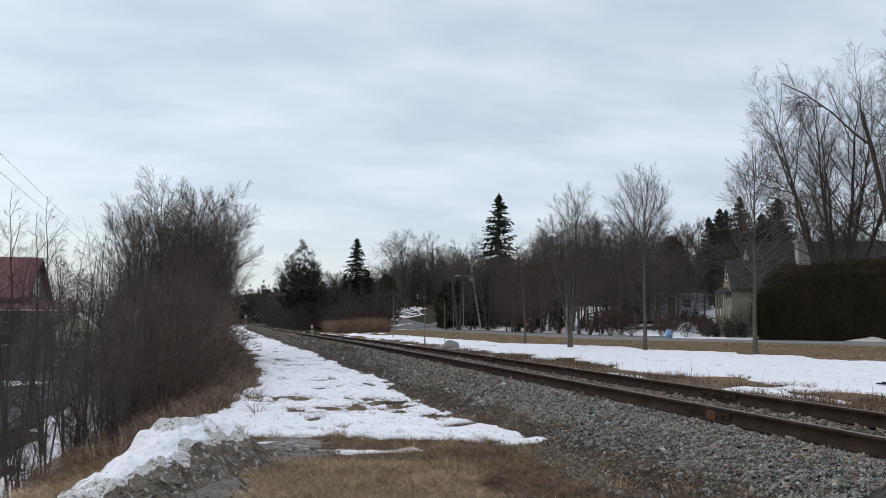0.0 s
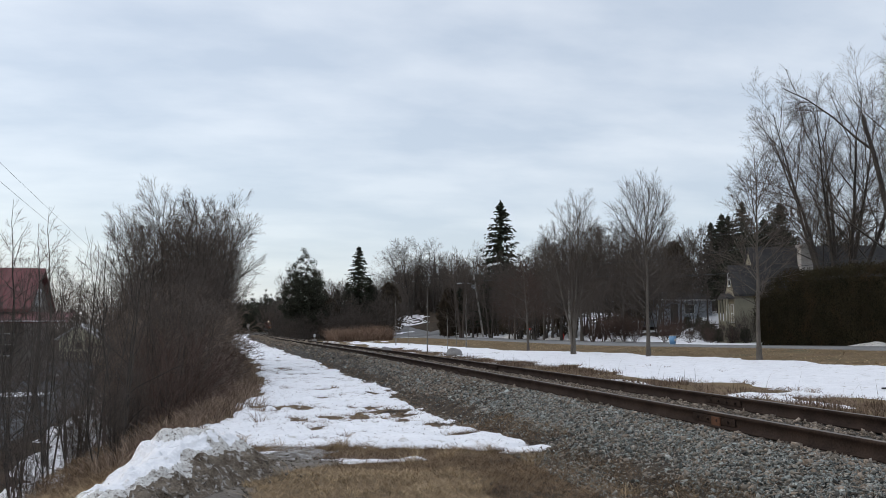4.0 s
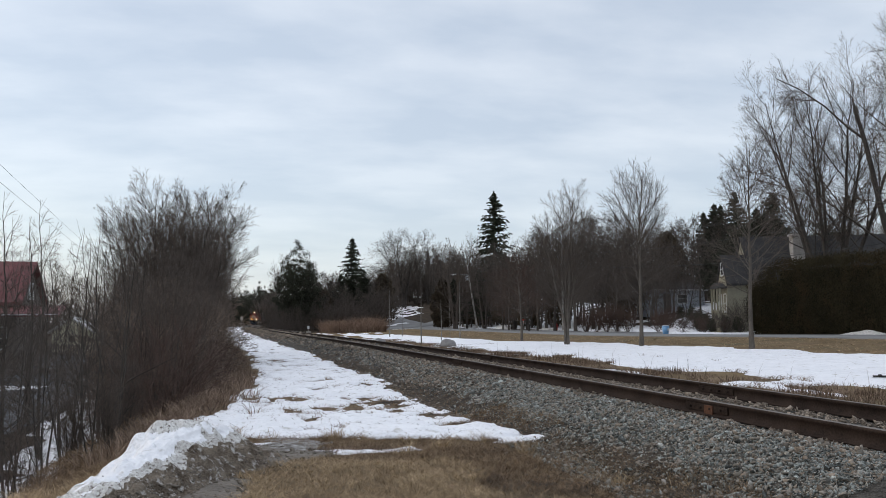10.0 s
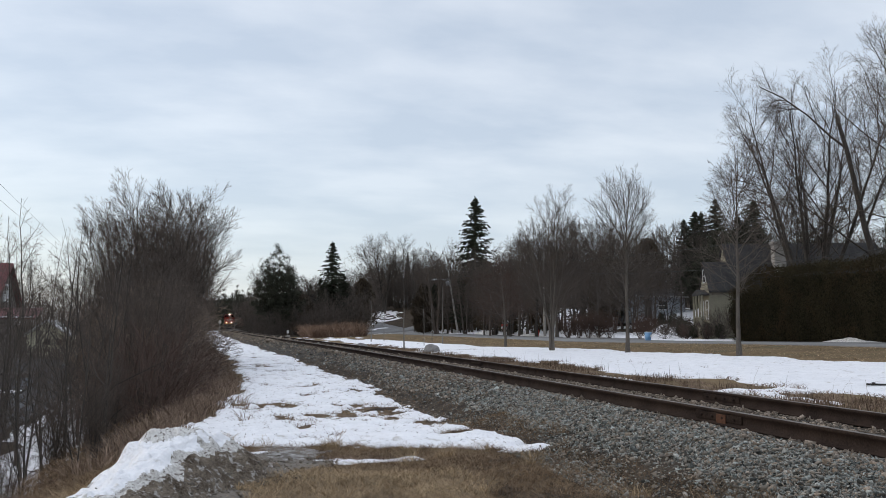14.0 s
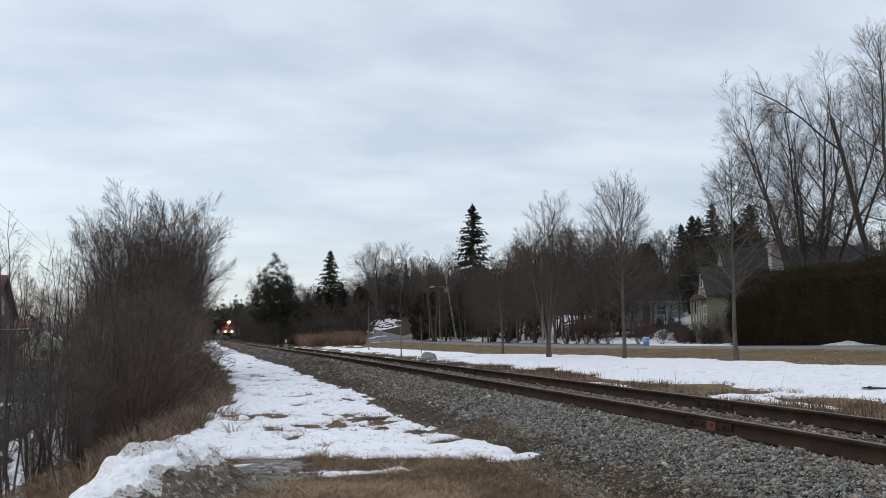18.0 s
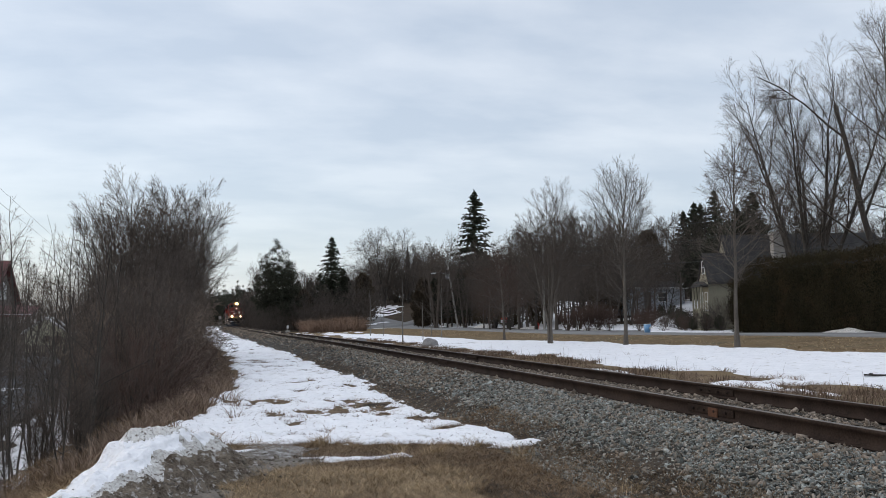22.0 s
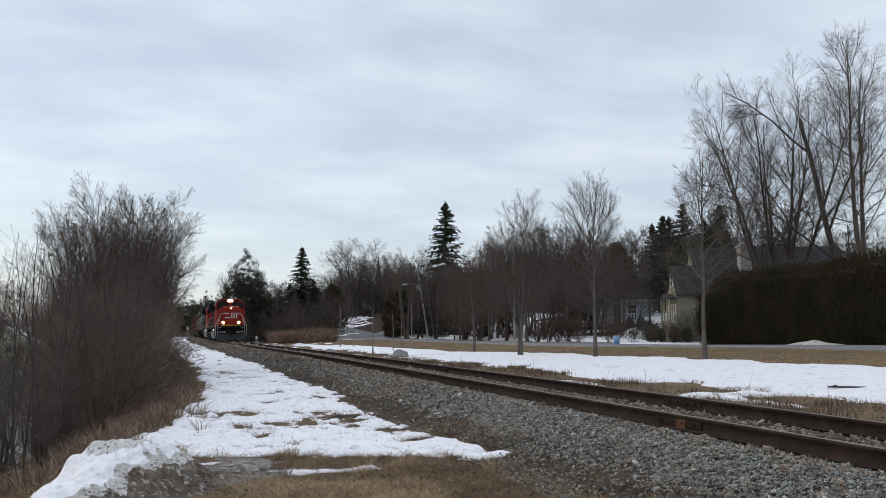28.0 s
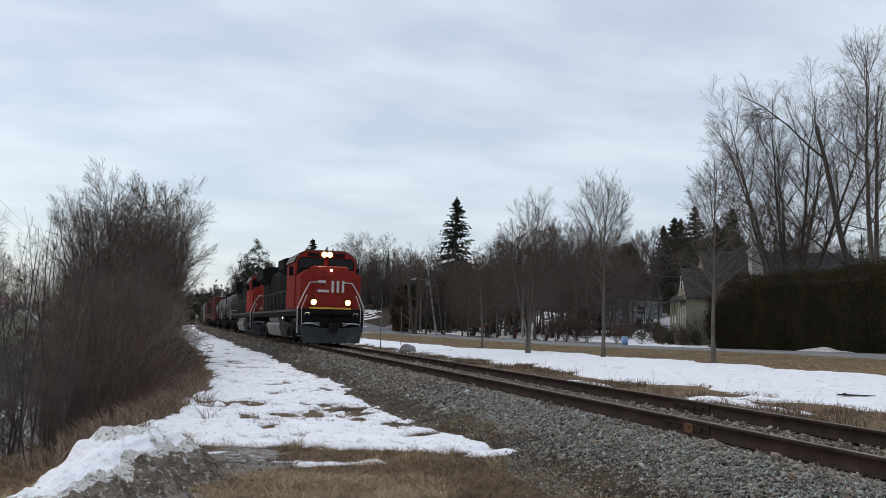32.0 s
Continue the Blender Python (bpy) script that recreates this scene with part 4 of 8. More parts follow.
# the woods that close the view along the line
for b, d, s in ((-1.2, 420, 0.95), (-0.4, 430, 0.9), (0.3, 440, 0.95), (0.9, 430, 1.0), (1.5, 460, 1.0), (-2.0, 410, 1.0), (-2.9, 400, 1.0), (2.0, 520, 1.1), (2.5, 520, 1.1), (-0.8, 455, 0.95), (0.0, 470, 1.0), (1.2, 480, 0.95)):
    put(pin, USED, *spot(b, d), r.uniform(0, 360), s, 1.3, "distant dark pine closing the view along the track")
for b, d, s in ((-1.7, 415, 0.7), (-0.9, 425, 0.66), (-0.2, 420, 0.62), (0.5, 430, 0.68), (1.1, 435, 0.7), (1.6, 450, 0.75), (-2.5, 405, 0.72), (0.1, 440, 0.7), (-1.3, 440, 0.72)):
    put(spr, USED, *spot(b, d), d * 3, s * 1.35, 0.66, "distant dark evergreen closing the view along the track")
# undergrowth that closes the woods near the ground
shrub = [tree_thing("shrub", *grown(600 + k, 3.2, 0.035, [(0.05, 0.7), (0.3, 1.5), (0.7, 1.7), (1.0, 0.7)], 170, 4, 0.6, 0.008, 7, 26, 0.02, 0.6, 0.6, 0.3), M_BARK_DARK, M_TWIG, "leafless tangled shrub at the edge of the woods", "shrub")
         for k in range(2)]
for k in range(40):
    b = 15.3 + 34 * k / 40 + r.uniform(-0.4, 0.4)
    d = (56 + (k % 3) * 6 + r.uniform(0, 5)) / max(math.sin(radians(b)), 0.3)
    put(shrub[k % 2], USED, *spot(b, d), r.uniform(0, 360), r.uniform(0.8, 1.3))["group"] = "shrubs at the edge of the woods"
for k in range(26):
    b = 2.6 + 7.4 * k / 26 + r.uniform(-0.2, 0.2)
    put(shrub[k % 2], USED, *spot(b, r.uniform(122, 160)), r.uniform(0, 360), r.uniform(0.8, 1.6))["group"] = "shrubs at the edge of the woods"

for b, d, s in ((11.6, 205, 1.1), (12.3, 235, 1.25), (13.0, 240, 1.2), (13.9, 230, 1.2), (14.6, 215, 1.15), (15.2, 190, 1.0), (10.8, 215, 1.1), (12.8, 200, 0.8), (14.2, 195, 0.85), (16.9, 165, 1.0)):
    put(far[r.randrange(4)], USED, *spot(b, d), r.uniform(0, 360), s, 1.0, "bare tree on the rise up the side street")
for b, d, s in ((14.7, 168, 0.8), (13.9, 196, 0.95), (14.2, 205, 0.9), (12.2, 240, 1.1), (9.6, 158, 0.9), (8.4, 170, 0.9), (10.9, 232, 1.0), (11.5, 248, 1.1)):
    put(far[r.randrange(4)], USED, *spot(b, d), r.uniform(0, 360), s, 1.0, "bare tree on the rise up the side street")
for k in range(30):
    b = 2.4 + 8.6 * k / 30 + r.uniform(-0.2, 0.2)
    put(shrub[k % 2], USED, *spot(b, r.uniform(128, 175)), r.uniform(0, 360), r.uniform(1.3, 2.3), 1.0, "tall leafless undergrowth in the woods")["group"] = "shrubs at the edge of the woods"
for b, d, s in ((6.8, 142, 0.8), (7.8, 155, 0.85), (5.2, 160, 0.9), (9.0, 150, 0.8), (10.2, 160, 0.85), (15.6, 135, 0.85), (16.4, 128, 0.8), (14.9, 145, 0.85), (3.4, 158, 0.85), (17.2, 128, 0.75)):
    put(far[r.randrange(4)], USED, *spot(b, d), r.uniform(0, 360), s)["group"] = "bare woodland"
ced = [tree_thing("cedar_tree", *cedar(430, 7.2, 1.5, 20000, 0.27), M_BARK_DARK, M_CEDAR_BROWN, "brownish egg-shaped cedar beside the street", "cedar"),
       tree_thing("cedar_tree", *cedar(431, 9.5, 2.3, 7000, 0.42), M_BARK_DARK, M_CEDAR_BROWN, "tall winter-browned cedar in the woods", "cedar")]
put(ced[0], USED, *spot(14.4, 119), 40)
for b, d, s, tall in ((26.8, 97, 0.85, 1.05), (22.4, 104, 0.75, 1.0), (20.4, 110, 0.75, 0.9), (16.4, 134, 0.8, 1.0), (15.6, 134, 0.8, 1.0), (17.4, 128, 0.9, 1.0), (19.0, 120, 0.9, 1.0), (10.2, 158, 1.0, 1.0), (6.2, 142, 0.8, 0.9), (29.9, 112, 1.0, 1.0)):
    put(ced[1], USED, *spot(b, d), d * 17, s, tall)["group"] = "cedars in the woods"

for k, b, d, s in ((1, 9.3, 196, 0.8), (2, 10.1, 205, 0.8), (2, 10.7, 222, 0.9), (1, 11.2, 236, 0.95), (2, 12.1, 222, 0.85), (1, 12.7, 232, 0.95), (2, 13.3, 214, 0.85), (1, 13.8, 222, 0.9), (2, 14.4, 206, 0.85), (1, 14.9, 196, 0.85), (2, 15.5, 186, 0.85), (1, 16.3, 160, 0.8), (2, 8.4, 186, 0.8)):
    put(far[k], USED, *spot(b, d), d * 19, s, 1.0, "bare tree on the rise up the side street")
for k in range(34):
    b = 8.0 + 8.6 * k / 34 + r.uniform(-0.1, 0.1)
    put(shrub[k % 2], USED, *spot(b, r.uniform(196, 226)), r.uniform(0, 360), r.uniform(1.8, 2.9), 1.0, "tall leafless undergrowth in the woods")["group"] = "shrubs at the edge of the woods"

# far woods that close the horizon: too many to count
def far_woods():
    r = np.random.default_rng(31)
    kinds = []
    for k in range(4):
        trunk, crown = grown(700 + k, 11, 0.17, [(0.1, 1.6), (0.3, 2.6), (0.65, 3.0), (0.9, 1.8), (1.0, 0.6)], 105, 3, 1.2, 0.019, 1 + k % 3, 10, 0.1, 0.75, 0.45)
        kinds.append(join([trunk, crown]))
    pieces = []
    for b0, b1, d0, d1, n in ((15, 50, 112, 190, 110), (2.4, 11, 165, 300, 44), (10, 16, 240, 330, 30), (-24, -4.5, 105, 210, 30), (-4, 2, 470, 560, 16)):
        for j in range(n):
            b, d = b0 + (b1 - b0) * (j + r.uniform(0, 1)) / n, r.uniform(d0, d1)
            x, y = spot(b, d)
            v, f = kinds[r.integers(4)]
            a, q = r.uniform(0, 6.28), r.uniform(0.75, 1.15) * (0.8 if b < 0 else 1.0)
            rot = np.array([[math.cos(a), -math.sin(a), 0], [math.sin(a), math.cos(a), 0], [0, 0, 1]])
            pieces.append(((v @ rot.T) * q + [x, y, gz(x, y)], f))
    return join(pieces)


tagged(new("far_woods", np_mesh("far_woods", *far_woods(), M_TWIG)), "leafless grey-brown woods in the distance", "woods", kind="stuff")

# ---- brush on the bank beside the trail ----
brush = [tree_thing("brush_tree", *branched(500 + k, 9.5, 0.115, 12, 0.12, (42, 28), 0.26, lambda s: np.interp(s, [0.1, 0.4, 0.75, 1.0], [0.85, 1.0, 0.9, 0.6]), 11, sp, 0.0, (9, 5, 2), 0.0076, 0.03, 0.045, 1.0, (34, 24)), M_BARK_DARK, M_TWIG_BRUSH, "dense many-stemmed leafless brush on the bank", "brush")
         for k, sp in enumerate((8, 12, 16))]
for k, b, d, s in ((1, -5.6, 34, 0.86), (2, -3.9, 35, 0.93), (2, -2.4, 38, 0.90), (1, -1.7, 44, 0.90), (2, -1.9, 52, 0.92), (1, -2.0, 62, 0.95), (1, -2.0, 76, 1.0), (0, -2.1, 95, 1.05), (1, -2.3, 115, 1.1),
                   (2, -4.8, 31, 0.62), (2, -6.0, 30, 0.55), (2, -3.3, 31, 0.58), (2, -3.0, 23, 0.34), (2, -4.4, 20.5, 0.34), (2, -2.4, 40, 0.55), (2, -3.8, 26, 0.46), (2, -5.2, 26, 0.42), (2, -5.0, 33, 0.8), (2, -3.0, 33, 0.72)):
    put(brush[k], USED, *spot(b, d), r.uniform(0, 360), s)["group"] = "brush on the bank"
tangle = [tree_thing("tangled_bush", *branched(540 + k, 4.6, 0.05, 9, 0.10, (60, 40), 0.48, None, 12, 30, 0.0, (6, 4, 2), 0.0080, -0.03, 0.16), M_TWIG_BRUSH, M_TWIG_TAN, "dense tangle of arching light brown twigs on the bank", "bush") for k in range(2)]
for k, b, d, s in ((0, -5.9, 29, 0.95), (1, -4.7, 28, 1.0), (0, -3.7, 30, 0.95), (1, -5.2, 24, 0.62), (0, -3.2, 34, 0.95), (1, -2.3, 42, 0.95), (1, -4.5, 22.5, 0.75), (0, -3.7, 25, 0.78), (1, -5.4, 26, 0.95), (0, -4.3, 26.5, 1.0)):
    put(tangle[k], USED, *spot(b, d), r.uniform(0, 360), s)["group"] = "brush on the bank"
slim = [tree_thing("thicket_tree", *branched(520 + k, 5.8, 0.038, (20, 13, 9)[k], 0.14, (52, 34), 0.26, None, 1 + k % 3, 10, 0.05, (6, 4, 2), 0.0032, 0.05, 0.11), M_BARK_DARK, M_TWIG, "slim leafless sapling in the thicket below the bank", "thin tree") for k in range(3)]
for b, d, s in ((-9.2, 14.5, 0.8), (-11.4, 13.5, 0.72), (-14.6, 15.5, 0.85), (-8.6, 12.5, 0.5), (-7.1, 15.5, 0.85), (-8.3, 17, 0.85), (-10.2, 16.5, 0.85), (-12.9, 15, 0.8), (-9.4, 24, 1.15), (-13.4, 19, 1.0), 
                (-15.4, 21, 1.1), (-12.2, 27, 1.2), (-14.4, 27, 1.2), (-16.4, 17, 0.9), (-17.4, 22, 1.1)):
    put(slim[r.randrange(3)], USED, *spot(b, d), r.uniform(0, 360), s)["group"] = "thicket below the bank"
for k, b, d, s in ((0, -8.2, 25, 1.3), (0, -11.6, 22, 1.3), (0, -13.6, 23, 1.35), (1, -7.9, 30, 1.4), (0, -15.2, 25, 1.3), (0, -12.4, 30, 1.4)):
    put(slim[k], USED, *spot(b, d), d * 53 + b * 31, s)["group"] = "thicket below the bank"

for k, b, d, s in ((1, -10.0, 14.4, 0.76), (2, -13.2, 16.4, 0.86), (2, -15.2, 18.4, 0.95), (1, -11.2, 20.0, 1.05), (0, -5.6, 20.5, 0.95), (1, -4.6, 24.0, 1.05)):
    put(slim[k], USED, *spot(b, d), d * 71 + b * 13, s)["group"] = "thicket below the bank"
# low twiggy growth at the foot of the thicket
for b, d, s in ((-7.6, 12.6, 0.13), (-9.8, 13.0, 0.14), (-12.4, 14.2, 0.15), (-6.6, 17.0, 0.2), (-7.0, 21.5, 0.24)):
    put(brush[r.randrange(3)], USED, *spot(b, d), r.uniform(0, 360), s, 1.0, "low twiggy regrowth at the foot of the thicket")

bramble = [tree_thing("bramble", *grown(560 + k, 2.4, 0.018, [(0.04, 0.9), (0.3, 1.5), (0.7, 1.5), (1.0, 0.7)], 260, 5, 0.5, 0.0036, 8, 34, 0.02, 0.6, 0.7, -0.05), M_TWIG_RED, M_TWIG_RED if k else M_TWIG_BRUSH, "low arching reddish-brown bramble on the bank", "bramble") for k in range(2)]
for b, d, s in ((-4.6, 17.5, 0.8), (-3.4, 19.5, 0.85), (-3.4, 22, 0.8), (-3.2, 26, 0.9), (-2.6, 31, 0.9), (-2.2, 37, 0.9), (-4.0, 23.5, 1.1), (-2.9, 26.5, 1.1), (-3.2, 33, 1.2), (-2.3, 44, 1.0), (-2.1, 55, 1.2), (-3.4, 31, 1.5), (-4.4, 29, 1.6),
                (-14.2, 15.0, 0.5), (-7.6, 17.5, 0.6)):
    put(bramble[int(d) % 2], USED, *spot(b, d), d * 40, s)["group"] = "brambles on the bank"
# russet bushes along the street before the woods
vase = [tree_thing("bush", *branched(570 + k, 2.7, 0.03, 7, 0.12, (34, 26), 0.42, None, 14, 30, 0.0, (5, 4, 2), 0.0075, 0.03, 0.10), M_TWIG_RED, M_TWIG_RED, "rounded russet bush of dense upright twigs before the woods", "bush") for k in range(2)]
for b, d, s in ((24.3, 80, 0.95), (25.0, 79, 1.05), (25.7, 78, 1.1), (26.4, 78, 1.1), (27.1, 77, 1.0), (29.1, 74, 0.75), (29.6, 73, 0.7)):
    put(vase[int(d) % 2], USED, *spot(b, d), d * 40, s)["group"] = "bushes along the street"
for k, b, d, s in ((0, 37.6, 82, 0.72), (1, 38.8, 78, 0.7), (2, 40.2, 80, 0.74), (3, 41.4, 76, 0.68), (0, 42.6, 78, 0.72), (1, 43.8, 76, 0.7), (2, 45.2, 74, 0.7), (3, 46.8, 76, 0.74), (1, 48.5, 74, 0.72)):
    put(far[k], USED, *spot(b, d), d * 23, s)["group"] = "bare woodland"
for b, d, s in ((39.6, 84, 0.66), (44.4, 82, 0.62)):
    put(pin, USED, *spot(b, d), d * 9, s, 1.0, "dark pine behind the big maple")
for b, d, s in ((0.5, 445, 1.12), (0.95, 450, 1.2), (1.35, 460, 1.1), (1.75, 455, 1.25), (2.15, 470, 1.15), (2.55, 480, 1.2), (0.1, 450, 1.05), (-0.6, 440, 1.1)):
    put(pin, USED, *spot(b, d), d * 13, s, 1.3, "distant dark pine closing the view along the track")
# ---- snow and mud: sheets whose thickness runs out below the ground at their ragged edges ----
def drift(name, xs, ys, depth, mats, label, category, base=ground_z, kind="structure", pick=None):
    """depth(x, y): the sheet's height over the ground; where it is negative the sheet is cut away."""
    gx, gy = np.meshgrid(xs, ys)
    t = depth(gx, gy)
    z = base(gx, gy) + t
    nx, ny = len(xs), len(ys)
    i = np.arange(ny - 1)[:, None] * nx + np.arange(nx - 1)[None]
    keep = np.maximum.reduce([t[:-1, :-1], t[1:, :-1], t[:-1, 1:], t[1:, 1:]]) > -0.012
    f = np.stack([i, i + 1, i + 1 + nx, i + nx], -1)[keep]
    ix = pick(gx, gy, t)[:-1, :-1][keep] if pick else None
    used, f = np.unique(f, return_inverse=True)
    v = np.stack([gx, gy, z], -1).reshape(-1, 3)[used]
    me = np_mesh(name, v, f.reshape(-1, 4), mats, ix, True)
    return tagged(new(name, me), label, category, kind=kind)


def blob(x, y, cx, cy, rx, ry):
    return (1 - np.hypot((x - cx) / rx, (y - cy) / ry)) * min(rx, ry)


def trail_depth(x, y):
    left = np.interp(y, [10, 12, 14, 18, 22, 29, 45, 75, 150, 260], [-0.35, -0.5, -0.6, 0.0, 0.55, 1.0, 0.8, -0.4, -2.0, -1.0])
    right = track_x(y) - np.interp(y, [10, 12, 17, 22, 33, 60, 150], [3.1, 2.7, 2.9, 2.55, 2.75, 2.6, 2.9])
    front = np.interp(x, [-0.6, 0.2, 1.0, 2.2, 3.0, 3.7], [12.4, 12.3, 11.9, 11.6, 11.4, 11.2])
    ragged = 0.42 * fractal(x * 0.9, y * 0.55, 41, 5) + 0.20 * fractal(x * 5, y * 3.4, 45, 3)
    e = np.minimum(np.minimum(x - left, right - x), (y - front) * 0.8) + ragged
    for b in ((4.02, 10.62, 0.42, 0.2), (1.75, 10.42, 0.55, 0.13), (1.25, 10.55, 0.3, 0.09), (4.4, 17.4, 0.3, 0.5), (3.6, 14.2, 0.35, 0.25), (0.6, 11.35, 0.5, 0.12)):
        e = np.maximum(e, blob(x, y, *b) + 0.25 * ragged)
    # melted holes, more of them towards the edges and far along
    bare = fractal(x * 1.5 + 5, y * 1.15, 57, 5) - np.interp(y, [10, 14, 20, 30, 60], [0.56, 0.50, 0.40, 0.34, 0.36])
    e = np.where(y > 12.2, np.minimum(e, -0.45 * bare + 0.17 * fractal(x * 6, y * 4, 47, 4)), e)
    t = 0.07 * np.tanh(e / 0.14)
    return t + (0.050 * fractal(x * 1.6, y * 1.9, 71, 3) + 0.022 * fractal(x * 6, y * 6, 75, 2)) * np.clip(t / 0.05, 0, 1)


sx = steps((-3.2, 5.2, 0.055))
sy = steps((10.1, 26, 0.06), (26, 45, 0.2), (45, 100, 1.0), (100, 280, 4))
drift("snow", sx, sy, trail_depth, M_SNOW, "old melting snow along the trail with bare brown gaps", "snow")


def park_depth(x, y):
    u = x - track_x(np.minimum(y, 70))
    near = 7.3 + 1.1 * fractal(y * 0.25, y * 0.0 + 3, 5, 3)
    farr = np.interp(y, [0, 20, 32, 45, 60, 80, 100], [14.6, 14.2, 13.0, 12.8, 12.4, 11.2, 8.2])
    e = np.minimum(np.minimum(u - near, farr - u), np.minimum(y + 8, 99 - y)) + 0.7 * fractal(x * 0.45, y * 0.35, 91, 5) + 0.3 * fractal(x * 2.2, y * 1.6, 95, 4)
    e = np.maximum(e, np.minimum(fractal(x * 0.9, y * 0.4, 93, 5) * 1.2 - 0.34, np.minimum(u - 4.3, 12 - u)))
    t = 0.10 * np.tanh(e / 0.5)
    bare = fractal(x * 0.5, y * 0.5, 97, 4) - np.interp(u, [4, 7, 12, 16], [0.45, 0.75, 0.75, 0.40])
    t = np.minimum(t, -0.25 * bare)
    return t + 0.02 * fractal(x * 0.8, y * 0.8, 99, 3) * np.clip(t / 0.05, 0, 1)


drift("snow", steps((8.5, 23.5, 0.16)), steps((-8, 10, 1), (10, 50, 0.2), (50, 110, 0.7)), park_depth, M_SNOW, "wide sheet of old snow on the park lawn", "snow")


def yard_depth(x, y):
    u = x - track_x(np.minimum(y, 60))
    e = np.minimum(u - 27.8, 39 - u) * 0.25 + 0.9 * fractal(x * 0.35, y * 0.22, 103, 4) - np.interp(y, [40, 52, 60, 80, 130], [0.75, 0.55, 0.25, 0.42, 0.5])
    return 0.10 * np.tanh(e / 0.3)


drift("snow", steps((33, 47, 0.35)), steps((40, 140, 0.7)), yard_depth, M_SNOW, "patches of snow on the verge and drive across the street", "snow")
for cx, cy, rx, ry, h in ((34.4, 38.6, 0.8, 2.2, 0.36), (34.9, 104, 1.4, 3.0, 0.6), (35.2, 88, 1.2, 4.0, 0.35), (35.0, 72, 1.2, 3.0, 0.3), (39.8, 67, 2.2, 2.8, 0.6), (37.2, 62.8, 1.5, 3.0, 0.38), (42.0, 69.0, 3.0, 2.5, 0.5), (44.5, 73.0, 3.5, 3.0, 0.6), (40.6, 64.6, 2.0, 1.8, 0.35), (35.3, 19, 0.8, 3.0, 0.4)):
    drift("snowdrift", steps((cx - rx * 1.3, cx + rx * 1.3, 0.14)), steps((cy - ry * 1.3, cy + ry * 1.3, 0.2)),
          lambda x, y: h * (blob(x, y, cx, cy, rx, ry) / min(rx, ry) + 0.35 * fractal(x * 0.9, y * 0.9, 111, 4)) - 0.02, M_SNOW if rx > 1.45 else M_GRITTY, "low grey pile of ploughed snow beside the street", "snow pile", kind="")


def wood_depth(x, y):
    e = 0.9 * fractal(x * 0.28, y * 0.2, 105, 5) + 0.14
    return 0.12 * np.tanh(e / 0.3)


drift("snow", steps((42, 66, 0.6)), steps((66, 132, 0.8)), wood_depth, M_SNOW, "snow lying on the rise under the trees", "snow")


def low_depth(x, y):
    mid = np.interp(y, [8, 15.8, 23.4, 37, 60], [-2.7, -3.5, -4.3, -5.3, -7.5])
    e = 1.0 - np.abs(x - mid) + 0.7 * fractal(x * 0.7, y * 0.4, 121, 4)
    e = np.maximum(e, blob(x, y, -9.5, 24, 1.6, 5) + 0.5 * fractal(x, y, 123, 4))
    e = np.maximum(e, blob(x, y, -11.5, 46, 3.0, 2) + 0.7 * fractal(x * 0.6, y * 0.6, 125, 4))
    return 0.10 * np.tanh(e / 0.3)


drift("snow", steps((-16, -1.2, 0.12)), steps((8, 30, 0.15), (30, 60, 0.5)), low_depth, M_SNOW, "strip of old snow below the bank behind bare stems", "snow")

# the ploughed heap beside the trail, its front grey with grit
RIDGE = [(-1.20, 6.3, 0.06), (-1.14, 7.2, 0.11), (-1.06, 8.0, 0.20), (-0.94, 8.75, 0.31), (-0.60, 9.75, 0.47), (-0.28, 10.1, 0.40), (0.12, 10.15, 0.12)]


def heap_h(x, y):
    best = np.full(x.shape, -1.0)
    for (ax, ay, ah), (bx, by_, bh) in zip(RIDGE, RIDGE[1:]):
        dx, dy = bx - ax, by_ - ay
        s = np.clip(((x - ax) * dx + (y - ay) * dy) / (dx * dx + dy * dy), 0, 1)
        d = np.hypot(x - ax - s * dx, y - ay - s * dy)
        h = ah + (bh - ah) * s
        right = (x + 0.62) * 0.939 - (y - 9.75) * 0.343
        w = (0.34 + 0.75 * h) * (1 + 0.30 * smooth01(0.0, 0.2, right))
        best = np.maximum(best, h * (1.08 - (d / w) ** 1.5))
    lump = 0.13 * fractal(x * 2.6, y * 2.6, 131, 3) + 0.075 * np.abs(fractal(x * 6, y * 6, 135, 3)) + 0.018 * fractal(x * 19, y * 19, 137, 2)
    return best + lump * np.clip((best + 0.15) / 0.25, 0, 1) - 0.03


def heap_zone(x, y, t):
    """Clean crest, gritty slope, dirty foot."""
    h = t + 0.07 * fractal(x * 2.5, y * 2.5, 139, 5) + 0.02 * fractal(x * 11, y * 11, 143, 3)
    end = x + 0.22 - (y - 9.75) * 0.3 + 0.22 * fractal(x * 3, y * 3, 147, 4)
    front = (x + 0.62) * 0.939 - (y - 9.75) * 0.343 + 0.16 * fractal(x * 2.2, y * 2.2, 149, 4) + 0.035 * fractal(x * 9, y * 9, 150, 3)
    low_ = 0.10 * np.clip(9.75 - y, 0, 3)
    back = (y < 8.0 + 0.5 * fractal(x * 3, y * 3, 153, 3)) | (front < -0.42)
    foot = (h < 0.04) | (end > 0.26) | (front > 0.56 - low_)
    grit = (h < 0.09) | (end > 0.08) | (front > 0.43 - low_) | ((h > 0.45) & (y > 9.4)) | (back & (fractal(x * 5, y * 5, 157, 4) > 0.05))
    return grit.astype(int) + foot.astype(int)


